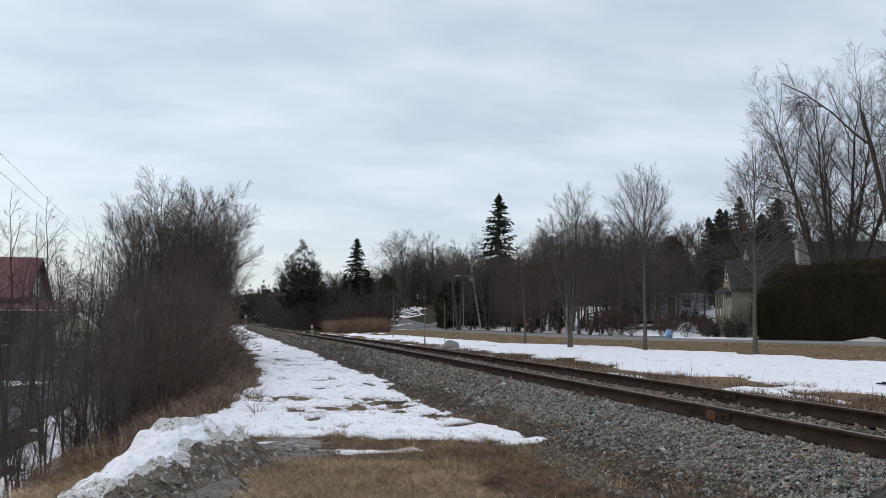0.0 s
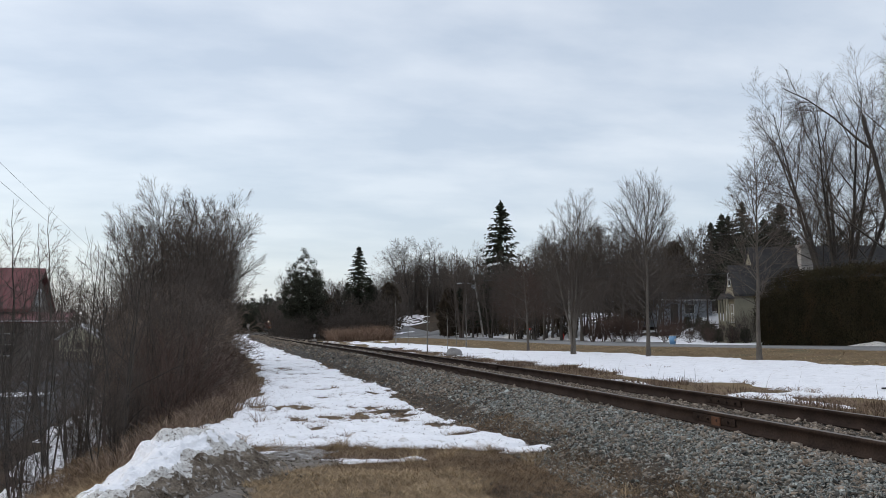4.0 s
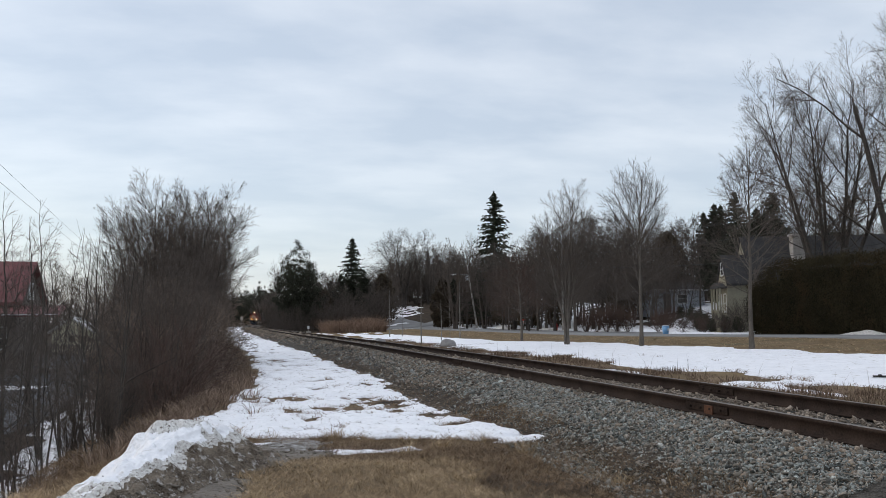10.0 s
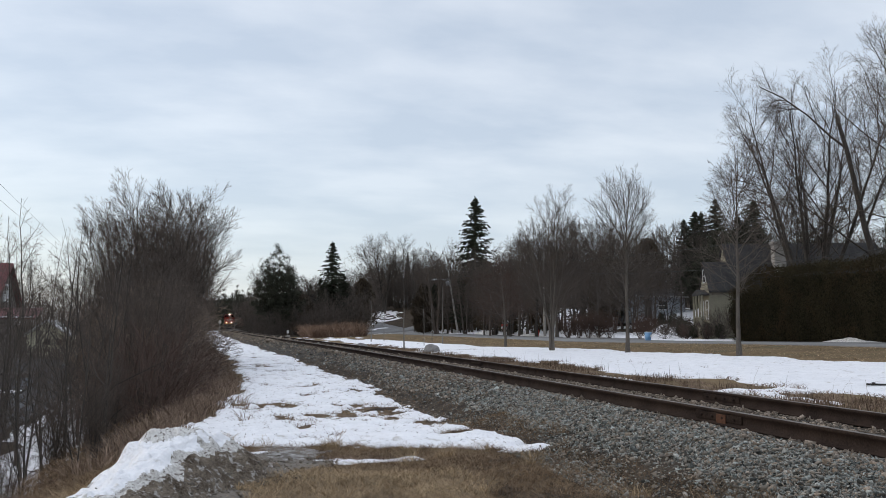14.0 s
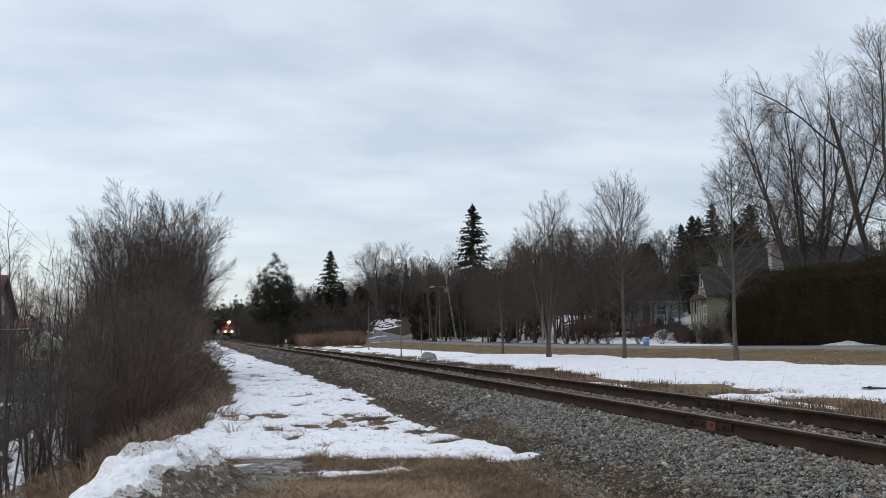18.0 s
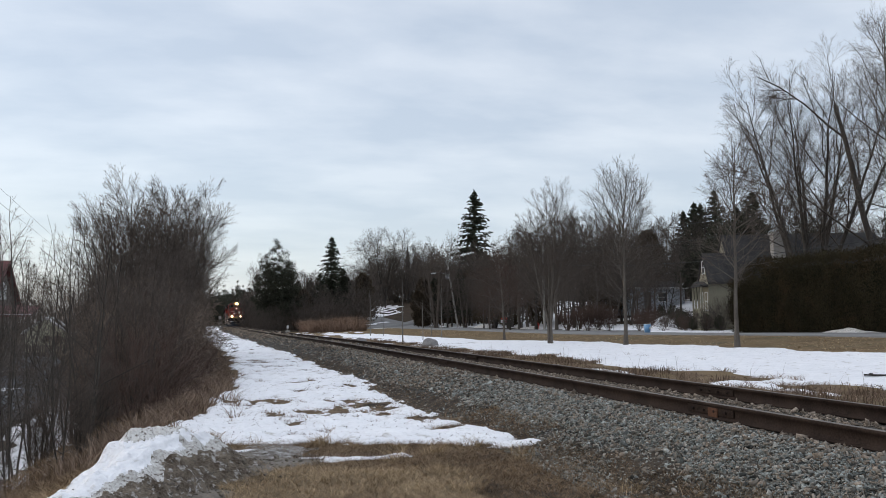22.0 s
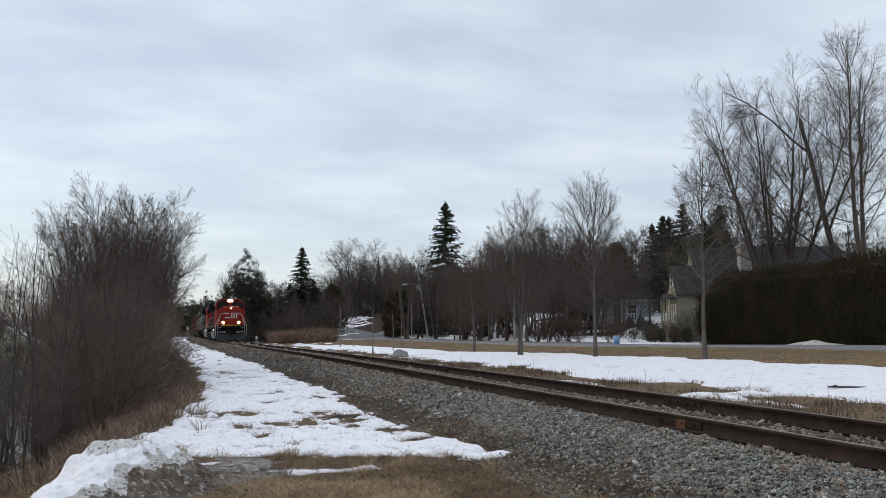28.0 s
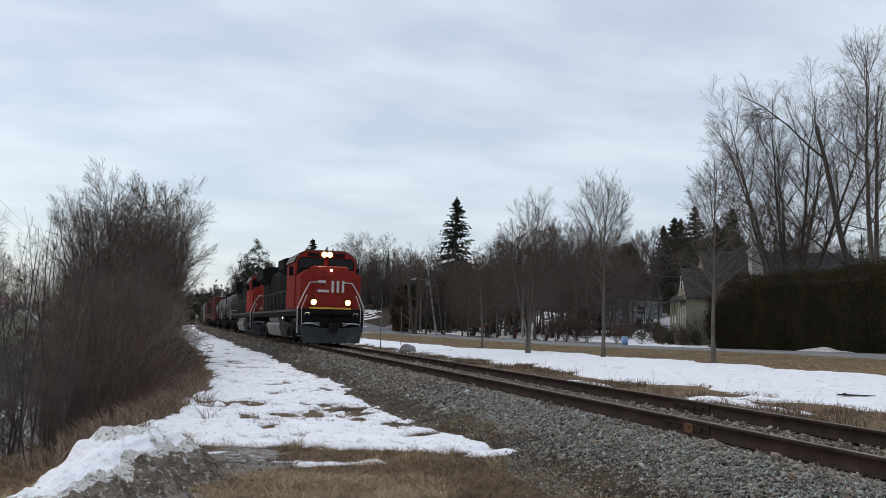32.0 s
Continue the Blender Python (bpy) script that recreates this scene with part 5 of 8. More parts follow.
def snowbank():
    hx, hy = np.meshgrid(steps((-2.9, 0.8, 0.017)), steps((5.6, 11.1, 0.019)))
    t = heap_h(hx, hy)
    v = np.stack([hx, hy, np.maximum(ground_z(hx, hy), -0.35) + t], -1).reshape(-1, 3)
    ny, nx = hx.shape
    i = np.arange(ny - 1)[:, None] * nx + np.arange(nx - 1)[None]
    f = np.stack([i, i + 1, i + 1 + nx, i + nx], -1)
    keep = np.maximum.reduce([t[:-1, :-1], t[1:, :-1], t[:-1, 1:], t[1:, 1:]]) > -0.012
    zone = heap_zone(hx, hy, t)[:-1, :-1]
    root = tagged(new("snowbank"), "ploughed heap of snow with a white crest and gritty brown foot", "snow heap")
    for k, (name, mat, label) in enumerate((("crest", M_SNOW, "clean white crest"), ("slope", M_GRITTY, "snow speckled with grit"), ("foot", M_SNOW_DIRTY, "brown frozen grit"))):
        used, g_ = np.unique(f[keep & (zone == k)], return_inverse=True)
        under(name, np_mesh(name, v[used], g_.reshape(-1, 4), mat, None, True), root, label)


snowbank()


def mud_depth(x, y):
    e = np.maximum(blob(x, y, 0.1, 10.4, 1.0, 0.85), np.maximum(blob(x, y, -0.55, 8.7, 0.75, 1.1), blob(x, y, -0.95, 7.2, 0.6, 1.2))) + 0.28 * fractal(x * 1.4, y * 1.4, 141, 5)
    return 0.02 * np.tanh(e / 0.15)


drift("mud", steps((-2.2, 2.0, 0.05)), steps((5.5, 12.5, 0.05)), mud_depth, M_MUD, "wet brown mud with meltwater in front of the heap", "mud")



def slush_depth(x, y):
    e = np.maximum(blob(x, y, 0.75, 11.3, 0.5, 0.8), np.maximum(blob(x, y, 0.25, 10.5, 0.32, 0.9), blob(x, y, -0.35, 8.9, 0.22, 0.8))) - 0.13 + 0.12 * fractal(x * 8, y * 6, 153, 3) + 0.24 * fractal(x * 2.2, y * 1.6, 151, 4)
    return 0.026 * np.tanh(e / 0.12)


drift("slush", steps((-1.2, 1.9, 0.04)), steps((7.6, 12.6, 0.05)), slush_depth, M_SLUSH, "grey slush and meltwater ice lying on the mud", "slush")


def soil_depth(x, y):
    u = x - track_x(y)
    e = 0.26 - np.abs(u + 2.5 + 0.35 * fractal(y * 0.35, y * 0 + 2, 161, 3)) + 0.4 * fractal(x * 1.5, y * 1.0, 163, 5)
    e = np.maximum(e, np.minimum(0.5 * fractal(x * 1.3, y * 1.1, 165, 5) - 0.08, np.minimum(u + 4.0, -2.3 - u)))
    return 0.020 * np.tanh(e / 0.2) - 0.03 * (trail_depth(x, y) > 0.02)


drift("soil", steps((1.9, 5.4, 0.06)), steps((4.0, 34, 0.09)), soil_depth, M_SOIL, "dark wet soil and grit along the ballast's toe", "soil",
      base=lambda x, y: np.maximum(ground_z(x, y), ballast_z(x - track_x(y), y)))
# ---- grass, weeds, stones ----
def blades(r, x, y, base, height, width, lean, flat=0.0):
    """Single bent blades that stand at x, y."""
    n = len(x)
    az = r.uniform(0, 2 * np.pi, n)
    h = height * r.uniform(0.5, 1.3, n)
    le = r.normal(0, lean, (n, 2)) * h[:, None]
    root = np.stack([x, y, base - 0.01], -1)
    mid = root + np.stack([le[:, 0] * 0.35, le[:, 1] * 0.35, h * 0.6], -1)
    tip = root + np.stack([le[:, 0], le[:, 1], h * (1 - flat)], -1)
    side = np.stack([np.cos(az), np.sin(az), np.zeros(n)], -1) * (width * r.uniform(0.7, 1.4, n))[:, None] * 0.5
    v = np.stack([root - side, root + side, mid + side * 0.8, mid - side * 0.8, tip - side * 0.1, tip + side * 0.1], 1)
    o = np.arange(n)[:, None] * 6
    f = np.concatenate([o + np.array([[0, 1, 2, 3]]), o + np.array([[3, 2, 5, 4]])])
    return v.reshape(-1, 3), f


def scatter(r, n, x0, x1, y0, y1, allow, power=1.0):
    x, y = r.uniform(x0, x1, n), y0 + (y1 - y0) * r.uniform(0, 1, n) ** power
    m = allow(x, y)
    return x[m], y[m]


g = np.random.default_rng(77)


def on_turf(x, y):
    u = x - track_x(y)
    return (u < -2.1 - 0.32 * fractal(x, y, 31, 3)) & (trail_depth(x, y) < 0.0) & (heap_h(x, y) < 0.01) & (mud_depth(x, y) < 0.004) & (ground_z(x, y) > -0.6) & (fractal(x * 0.8, y * 0.8, 33, 4) > -0.75)


x, y = scatter(g, 150000, -2.2, 4.6, 5.2, 13.5, on_turf, 1.2)
turf_a = blades(g, x, y, np.maximum(ground_z(x, y), ballast_z(x - track_x(y), y)), 0.055 + 0.05 * np.maximum(fractal(x * 1.1, y * 0.9, 37, 4), 0), 0.0048, 1.5)
pale = (y < 9.9 + 0.8 * fractal(x, y, 32, 4)) & (x < 2.5 + 1.0 * fractal(x, y, 34, 4))
both = np.concatenate([pale, pale])
tagged(new("grass", np_mesh("grass", turf_a[0], turf_a[1], [M_STRAW, M_TURF], np.where(both, 0, 1))), "matted dead straw-coloured grass beside the trail", "grass", kind="stuff")
x, y = scatter(g, 26000, -2.5, 4.6, 13.0, 40, on_turf, 1.3)
turf_b = blades(g, x, y, np.maximum(ground_z(x, y), ballast_z(x - track_x(y), y)), 0.055, 0.012, 1.2)
tagged(new("grass", np_mesh("grass", *turf_b, M_TURF)), "dead brown grass in gaps of the snow", "grass", kind="stuff")


def on_bank(x, y):
    u = x - track_x(y)
    return (u < -6.0) & (u > -9.5 - 1.5 * fractal(x * 0.3, y * 0.3, 35, 2)) & (trail_depth(x, y) < 0.01) & (heap_h(x, y) < 0.01) & (y > 11.0 + 2.2 * smooth01(-1.6, -0.4, x))


x, y = scatter(g, 70000, -4.5, 1.6, 9.5, 75, on_bank, 1.6)
bank = blades(g, x, y, ground_z(x, y), 0.28, 0.012, 0.75)
tagged(new("grass", np_mesh("grass", *bank, M_WEED)), "tall dry brown grass leaning on the bank", "grass", kind="stuff")
x, y = scatter(g, 4500, -4.2, 0.4, 14, 60, lambda x, y: on_bank(x, y) & (x - track_x(y) < -7.2) & (fractal(x * 0.4, y * 0.25, 39, 3) > 0.0), 1.4)
osier = blades(g, x, y, ground_z(x, y), 0.95, 0.010, 0.3)
tagged(new("osier_stems", np_mesh("osier_stems", *osier, M_TWIG_RED)), "reddish brown upright stems of a low thicket on the bank", "shrub stems", kind="stuff")
x, y = scatter(g, 80000, 8.6, 16.0, 4, 70, lambda x, y: (park_depth(x, y) < 0.03) & (x - track_x(y) > 2.5) & (fractal(x * 1.1, y * 0.7, 43, 4) > -0.12), 1.5)
weeds = blades(g, x, y, ground_z(x, y), 0.10 + 0.06 * fractal(x * 1.5, y * 1.0, 44, 3), 0.014, 1.2)
tagged(new("weeds", np_mesh("weeds", *weeds, M_WEED)), "matted tan dead weeds beyond the track", "weeds", kind="stuff")
x, y = scatter(g, 40000, 8.5, 13.6, 5, 60, lambda x, y: (x - track_x(y) > 2.2) & (x - track_x(y) < 6.6 + fractal(x, y, 53, 2)) & (fractal(x * 0.9, y * 0.55, 55, 4) > 0.2), 1.5)
stubble = blades(g, x, y, ground_z(x, y), 0.20, 0.014, 0.22)
tagged(new("weed_stubble", np_mesh("weed_stubble", *stubble, M_STUBBLE)), "upright dark brown stubble of dead weeds beyond the track", "weeds", kind="stuff")
x, y = scatter(g, 260, 8.9, 13.0, 8, 40, lambda x, y: fractal(x, y, 47, 3) > 0.1, 1.3)
stalks = blades(g, x, y, ground_z(x, y), 0.6, 0.008, 0.25)
tagged(new("weed_stalks", np_mesh("weed_stalks", *stalks, M_WEED)), "tall thin dead stalks standing before the snow", "weeds", kind="stuff")
x, y = scatter(g, 30000, 20.0, 28.5, 12, 90, lambda x, y: park_depth(x, y) < 0.0, 1.2)
verge = blades(g, x, y, ground_z(x, y), 0.035, 0.03, 2.0)
tagged(new("grass", np_mesh("grass", *verge, M_STRAW)), "short tan winter grass between snow and street", "grass", kind="stuff")
# rust-coloured thicket at the end of the park
x, y = scatter(g, 9000, 12.4, 20.2, 108, 121, lambda x, y: fractal(x * 0.25, y * 0.25, 49, 3) > -0.45)
reeds = blades(g, x, y, ground_z(x, y), 1.45 + 1.0 * fractal(x * 0.35, y * 0.35, 51, 3), 0.04, 0.65)
tagged(new("reed_bed", np_mesh("reed_bed", *reeds, M_REED)), "rust-brown stand of tall dry reeds at the wood's edge", "reeds", kind="stuff")


def stones_at(r, x, y, z, size):
    """Angular chips, each its own closed piece."""
    n = len(x)
    cube = np.array([[-1, -1, -1], [1, -1, -1], [1, 1, -1], [-1, 1, -1], [-1, -1, 1], [1, -1, 1], [1, 1, 1], [-1, 1, 1]], float)
    v = cube[None] * (1 + r.uniform(-0.6, 0.2, (n, 8, 3)))
    v *= (size[:, None] * r.uniform(0.5, 1.3, (n, 3)) * np.array([1.2, 0.92, 0.34]))[:, None] * 0.5
    q = r.normal(0, 1, (n, 4)) * np.array([1, 0.42, 0.42, 1])
    q = unit(q)
    w, a, b, c = q.T
    rot = np.stack([np.stack([1 - 2 * (b * b + c * c), 2 * (a * b - c * w), 2 * (a * c + b * w)], -1), np.stack([2 * (a * b + c * w), 1 - 2 * (a * a + c * c), 2 * (b * c - a * w)], -1),
                    np.stack([2 * (a * c - b * w), 2 * (b * c + a * w), 1 - 2 * (a * a + b * b)], -1)], 1)
    v = np.einsum("nij,nkj->nki", rot, v) + np.stack([x, y, z], -1)[:, None]
    f = np.array([[0, 3, 2, 1], [4, 5, 6, 7], [0, 1, 5, 4], [1, 2, 6, 5], [2, 3, 7, 6], [3, 0, 4, 7]])
    return v.reshape(-1, 3), (np.arange(n)[:, None, None] * 8 + f[None]).reshape(-1, 4)


def chips(n, y0, y1, size, power, u0=-3.0, u1=2.6):
    u = g.uniform(u0, u1, n)
    y = y0 + (y1 - y0) * g.uniform(0, 1, n) ** power
    ok = (np.abs(np.abs(u) - GAUGE / 2) > 0.085) & ((u > -2.15 + 0.45 * fractal(u * 1.3, y * 0.8, 63, 4)) | (g.uniform(0, 1, n) < np.where(y < 10.5, 0.6, 0.16))) & ((np.abs(u) > 0.75) | (g.uniform(0, 1, n) < 0.6))
    u, y = u[ok], y[ok]
    s = size * g.lognormal(0, 0.33, len(u))
    x = track_x(y) + u
    z = np.maximum(ballast_z(u, y), ground_z(x, y)) + s * g.uniform(-0.05, 0.28, len(u))
    return stones_at(g, x, y, z, s)


tagged(new("crushed_stone", np_mesh("crushed_stone", *join([chips(14000, 6, 20, 0.036, 1.1, -1.25, 1.3), chips(18000, 5.5, 20, 0.027, 1.1, -3.0, -0.95), chips(9000, 18, 34, 0.040, 1.2, -3.0, -1.0), chips(4500, 33, 70, 0.07, 1.2), chips(8000, 65, 190, 0.12, 1.2), chips(9000, 20, 50, 0.05, 1.1, -1.4, 1.4)]), M_STONE_BROWN)), "dusty brown ballast between the rails", "ballast stone", kind="stuff")
tagged(new("crushed_stone", np_mesh("crushed_stone", *join([chips(64000, 5.5, 15, 0.026, 1.15, -3.0, -0.95), chips(11000, 14.5, 34, 0.040, 1.2, -3.0, -1.0), chips(2000, 33, 70, 0.07, 1.2), chips(6000, 6, 30, 0.045, 1.2, 1.0, 2.6)]), M_STONE)),
       "loose grey angular ballast stones", "ballast stone", kind="stuff")

# clods of frozen earth at the heap's foot
def clods():
    r = np.random.default_rng(5)
    s = r.uniform(0, 1, 1100)
    px = np.interp(s, np.linspace(0, 1, 7), [p[0] for p in RIDGE]) + r.normal(0.26, 0.26, 1100)
    py = np.interp(s, np.linspace(0, 1, 7), [p[1] for p in RIDGE]) - np.abs(r.normal(0.2, 0.28, 1100))
    return px, py


cxs, cys = clods()
low = heap_h(cxs, cys) < 0.17
cxs, cys = cxs[low], cys[low]
czs = np.maximum(np.maximum(ground_z(cxs, cys), -0.35) + np.maximum(heap_h(cxs, cys), 0), gz(0, 8) - 0.4)
tagged(new("clods", np_mesh("clods", *stones_at(g, cxs, cys, czs + 0.005, 0.022 * g.lognormal(0, 0.5, len(cxs))), M_MUD)), "frozen clods of earth and grit on the heap's foot", "clods", kind="stuff")

mxs, mys = scatter(g, 4200, -1.8, 1.6, 6, 12.3, lambda x, y: mud_depth(x, y) > 0.0)
tagged(new("clods", np_mesh("clods", *stones_at(g, mxs, mys, ground_z(mxs, mys) + 0.02, 0.022 * g.lognormal(0, 0.5, len(mxs))), M_MUD)), "crumbs of wet earth scattered over the mud", "clods", kind="stuff")
dxs_, dys_ = scatter(g, 16000, 2.4, 4.6, 5, 26, lambda x, y: (x - track_x(y) < -2.1 - 0.5 * fractal(x, y, 67, 3) ** 2) & (g.uniform(0, 1, len(x)) < 1.1 + (x - track_x(y) + 2.3) * 0.75) & (trail_depth(x, y) < 0))
tagged(new("gravel", np_mesh("gravel", *stones_at(g, dxs_, dys_, ground_z(dxs_, dys_) + 0.004, 0.026 * g.lognormal(0, 0.4, len(dxs_))), M_STONE_BROWN)), "stray gravel spilled into the grass beside the ballast", "gravel", kind="stuff")


# straw and bits of twig blown over the snow
lxs, lys = scatter(g, 2600, -1.5, 5.0, 10.3, 40, lambda x, y: trail_depth(x, y) > 0.02, 1.5)
bits = blades(g, lxs, lys, ground_z(lxs, lys) + trail_depth(lxs, lys) + 0.012, 0.028, 0.010, 3.0, 0.7)
tagged(new("litter", np_mesh("litter", *bits, M_STUBBLE)), "bits of twig and straw lying on the snow", "litter", kind="stuff")
# tufts of longer pale grass
txs, tys = [], []
for k in range(46):
    cx_, cy_ = g.uniform(-0.6, 4.2), g.uniform(6.2, 15)
    m_ = int(g.uniform(40, 130))
    txs.append(g.normal(cx_, 0.07, m_))
    tys.append(g.normal(cy_, 0.06, m_))
txs, tys = np.concatenate(txs), np.concatenate(tys)
ok_ = on_turf(txs, tys) | ((trail_depth(txs, tys) < 0.03) & (txs - track_x(tys) < -2.4) & (mud_depth(txs, tys) < 0))
txs, tys = txs[ok_], tys[ok_]
tagged(new("grass", np_mesh("grass", *blades(g, txs, tys, ground_z(txs, tys), 0.13, 0.0055, 0.95), M_STRAW)), "tufts of longer pale dead grass", "grass", kind="stuff")

# dead grass that pokes through the thin edges of the snow
pxs, pys = scatter(g, 90000, -2.2, 5.0, 10.4, 42, lambda x, y: (trail_depth(x, y) > -0.004) & (trail_depth(x, y) < 0.030 + 0.03 * fractal(x * 1.6, y * 1.2, 83, 4)) & (x - track_x(y) < -2.2), 1.5)
tagged(new("grass", np_mesh("grass", *blades(g, pxs, pys, ground_z(pxs, pys), 0.07, 0.007, 0.9), M_WEED)), "dead grass poking through the thin snow", "grass", kind="stuff")
# ---- across the track: boulders, hedge, houses, street things ----
def boulder(seed, size):
    bm = bmesh.new()
    bmesh.ops.create_icosphere(bm, subdivisions=3, radius=1)
    for v in bm.verts:
        n = noise.noise(v.co * 1.3 + Vector((seed, 0, 0))) * 0.22 + noise.noise(v.co * 3.4 + Vector((0, seed, 0))) * 0.07
        v.co = Vector((v.co.x * size[0], v.co.y * size[1], max(v.co.z, -0.35) * size[2])) * (1 + n)
    me = bpy.data.meshes.new("boulder")
    bm.to_mesh(me)
    bm.free()
    me.materials.append(M_ROCK)
    for p in me.polygons:
        p.use_smooth = True
    return me


for seed, b, d, size, label in ((3, 14.75, 50, (0.62, 0.5, 0.55), "large grey boulder half sunk in the snow"), (9, 10.0, 62, (0.5, 0.4, 0.36), "small grey boulder in the snowy park")):
    x, y = spot(b, d)
    ob = tagged(new("boulder", boulder(seed, size)), label, "boulder")
    ob.matrix_basis = pose(x, y, gz(x, y) + 0.03, 0, 0, seed * 40)
    ob.scale = (0.92, 0.92, 0.86)

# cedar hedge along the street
# near-black fill colour that paints the shade deep inside the hedge
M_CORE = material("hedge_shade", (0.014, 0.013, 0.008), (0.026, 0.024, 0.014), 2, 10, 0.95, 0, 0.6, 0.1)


def hedge_top(y):
    return 4.55 + 0.25 * fractal(y * 0.23, y * 0 + 1, 151, 3) + 0.35 * smooth01(40, 28, y) + 0.18 * fractal(y * 1.3, y * 0 + 4, 157, 3) - 1.5 * smooth01(46.0, 50.6, y) ** 1.5


def hedge_front(y, z):
    return 35.1 + 0.28 * fractal(y * 0.5, z * 0.4, 153, 4) - 0.25 * np.sin(np.clip(z / 4.6, 0, 1) * np.pi)


h = np.random.default_rng(9)
hedge = tagged(new("hedge"), "tall dense dark green cedar hedge along the street", "hedge")
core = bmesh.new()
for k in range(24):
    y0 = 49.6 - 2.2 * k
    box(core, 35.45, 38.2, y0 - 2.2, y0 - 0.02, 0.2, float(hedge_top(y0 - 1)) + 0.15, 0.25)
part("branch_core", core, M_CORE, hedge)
n = 170000
y = h.uniform(-3.5, 50.1, n)
kind = h.uniform(0, 1, n)
z = np.where(kind < 0.74, h.uniform(0, 1, n) ** 0.9 * hedge_top(y), hedge_top(y))
x = np.where(kind < 0.74, hedge_front(y, z), h.uniform(35.2, 38.2, n))
end = h.uniform(0, 1, n) < 0.10
y = np.where(end, 49.9 + 0.3 * fractal(x, z, 155, 3), y)
x = np.where(end, h.uniform(35.1, 38.2, n), x)
z = np.where(end, h.uniform(0, 1, n) * hedge_top(y), z)
puff = fractal(y * 1.1, z * 0.9 + x * 0.7, 156, 4)
p = np.stack([x - 0.30 * puff, y, z + 0.7 - 0.5 * np.clip(1 - z / hedge_top(y), 0, 1) + 0.28 * puff * (kind >= 0.74)], -1) + h.normal(0, 0.13, (n, 3))
way = unit(np.array([-0.35, 0, 0.75]) + h.normal(0, 0.45, (n, 3)))
leaf = kites(p, way, unit(np.cross(way, h.normal(0, 1, (n, 3)))), h.uniform(0.08, 0.18, n), h.uniform(0.035, 0.065, n))
under("foliage", np_mesh("foliage", *leaf, M_CEDAR), hedge)

# the cream house behind the hedge
M_CREAM = material("cream_clapboard", (0.225, 0.205, 0.153), (0.31, 0.283, 0.212), 1.5, 12, 0.8, 0, 0.2, 0.01)
M_SLATE = material("dark_shingles", (0.034, 0.033, 0.033), (0.070, 0.066, 0.064), 1.2, 14, 0.85, 0, 0.4, 0.02)
M_WHITE = material("white_trim", (0.55, 0.55, 0.54), (0.68, 0.68, 0.67), 2, 20, 0.7, 0, 0.1, 0.004)
M_BROWNDOOR = material("dark_door", (0.045, 0.04, 0.036), (0.07, 0.062, 0.056), 2, 20, 0.6, 0, 0.1, 0.004)
M_PANE = plain("dark_window_glass", (0.015, 0.018, 0.022), 0.08)
M_BRICKWORK = material("pale_chimney_masonry", (0.34, 0.31, 0.28), (0.48, 0.45, 0.42), 3, 20, 0.9, 0, 0.4, 0.02)


def window(parent, x, y, z, w, t, frame_mat=None, axis="x"):
    """A sash window on a wall that faces -x (axis 'x') or -y (axis 'y')."""
    fr = bmesh.new()
    for a0, a1, z0, z1 in ((-w / 2, w / 2, t - 0.08, t), (-w / 2, w / 2, 0, 0.1), (-w / 2, -w / 2 + 0.08, 0, t), (w / 2 - 0.08, w / 2, 0, t), (-w / 2, w / 2, t / 2 - 0.03, t / 2 + 0.03)):
        if axis == "x":
            box(fr, x - 0.06, x + 0.02, y + a0, y + a1, z + z0, z + z1)
        else:
            box(fr, x + a0, x + a1, y - 0.06, y + 0.02, z + z0, z + z1)
    win = part("window", fr, frame_mat or M_WHITE, parent)
    if axis == "x":
        part("pane", cbox(x - 0.03, x, y - w / 2 + 0.05, y + w / 2 - 0.05, z + 0.05, z + t - 0.05), M_PANE, win)
    else:
        part("pane", cbox(x - w / 2 + 0.05, x + w / 2 - 0.05, y - 0.03, y, z + 0.05, z + t - 0.05), M_PANE, win)
    return win


def gable_wing(parent, x0, x1, yc, half, z0, eave, ridge, wall, roof, over=0.3):
    """A wing with its ridge along x and its gable towards -x."""
    part("wall", cprism([(yc - half, z0), (yc + half, z0), (yc + half, eave), (yc, ridge), (yc - half, eave)], "x", x0, x1), wall, parent)
    s = (ridge - eave) / half
    for sg in (-1, 1):
        e = half + over
        o = [(yc, ridge + 0.03), (yc + sg * e, eave - s * over + 0.03), (yc + sg * e, eave - s * over + 0.2), (yc, ridge + 0.2)]
        part("roof", cprism(o if sg < 0 else o[::-1], "x", x0 - 0.12, x1 + 0.3), roof, parent)


house = tagged(new("house"), "cream clapboard house with steep dark gables behind the hedge", "house")
gable_wing(house, 38.2, 42, 57.6, 1.45, 0.2, 4.45, 6.4, M_CREAM, M_SLATE)
gable_wing(house, 40.2, 52, 59.4, 2.7, 0.2, 4.9, 8.0, M_CREAM, M_SLATE)
part("wall", cprism([(50, 0.2), (62, 0.2), (62, 3.6), (56, 5.6), (50, 3.6)], "x", 50, 60), M_CREAM, house)
part("roof", cprism([(49.4, 3.4), (56, 5.65), (62.6, 3.4), (62.6, 3.6), (56, 5.9), (49.4, 3.6)], "x", 49.5, 60.5), M_SLATE, house)
ch = part("chimney", cbox(43.6, 44.5, 57.2, 58.1, 5.0, 8.0, 0.03), M_BRICKWORK, house, "pale masonry chimney")
part("cap", cbox(43.5, 44.6, 57.1, 58.2, 8.0, 8.15), M_BRICKWORK, ch)
po = part("porch_roof", cprism([(56.1, 3.9), (59.1, 3.9), (59.1, 4.0), (57.6, 4.35), (56.1, 4.0)], "x", 37.5, 38.16), M_SLATE, house)
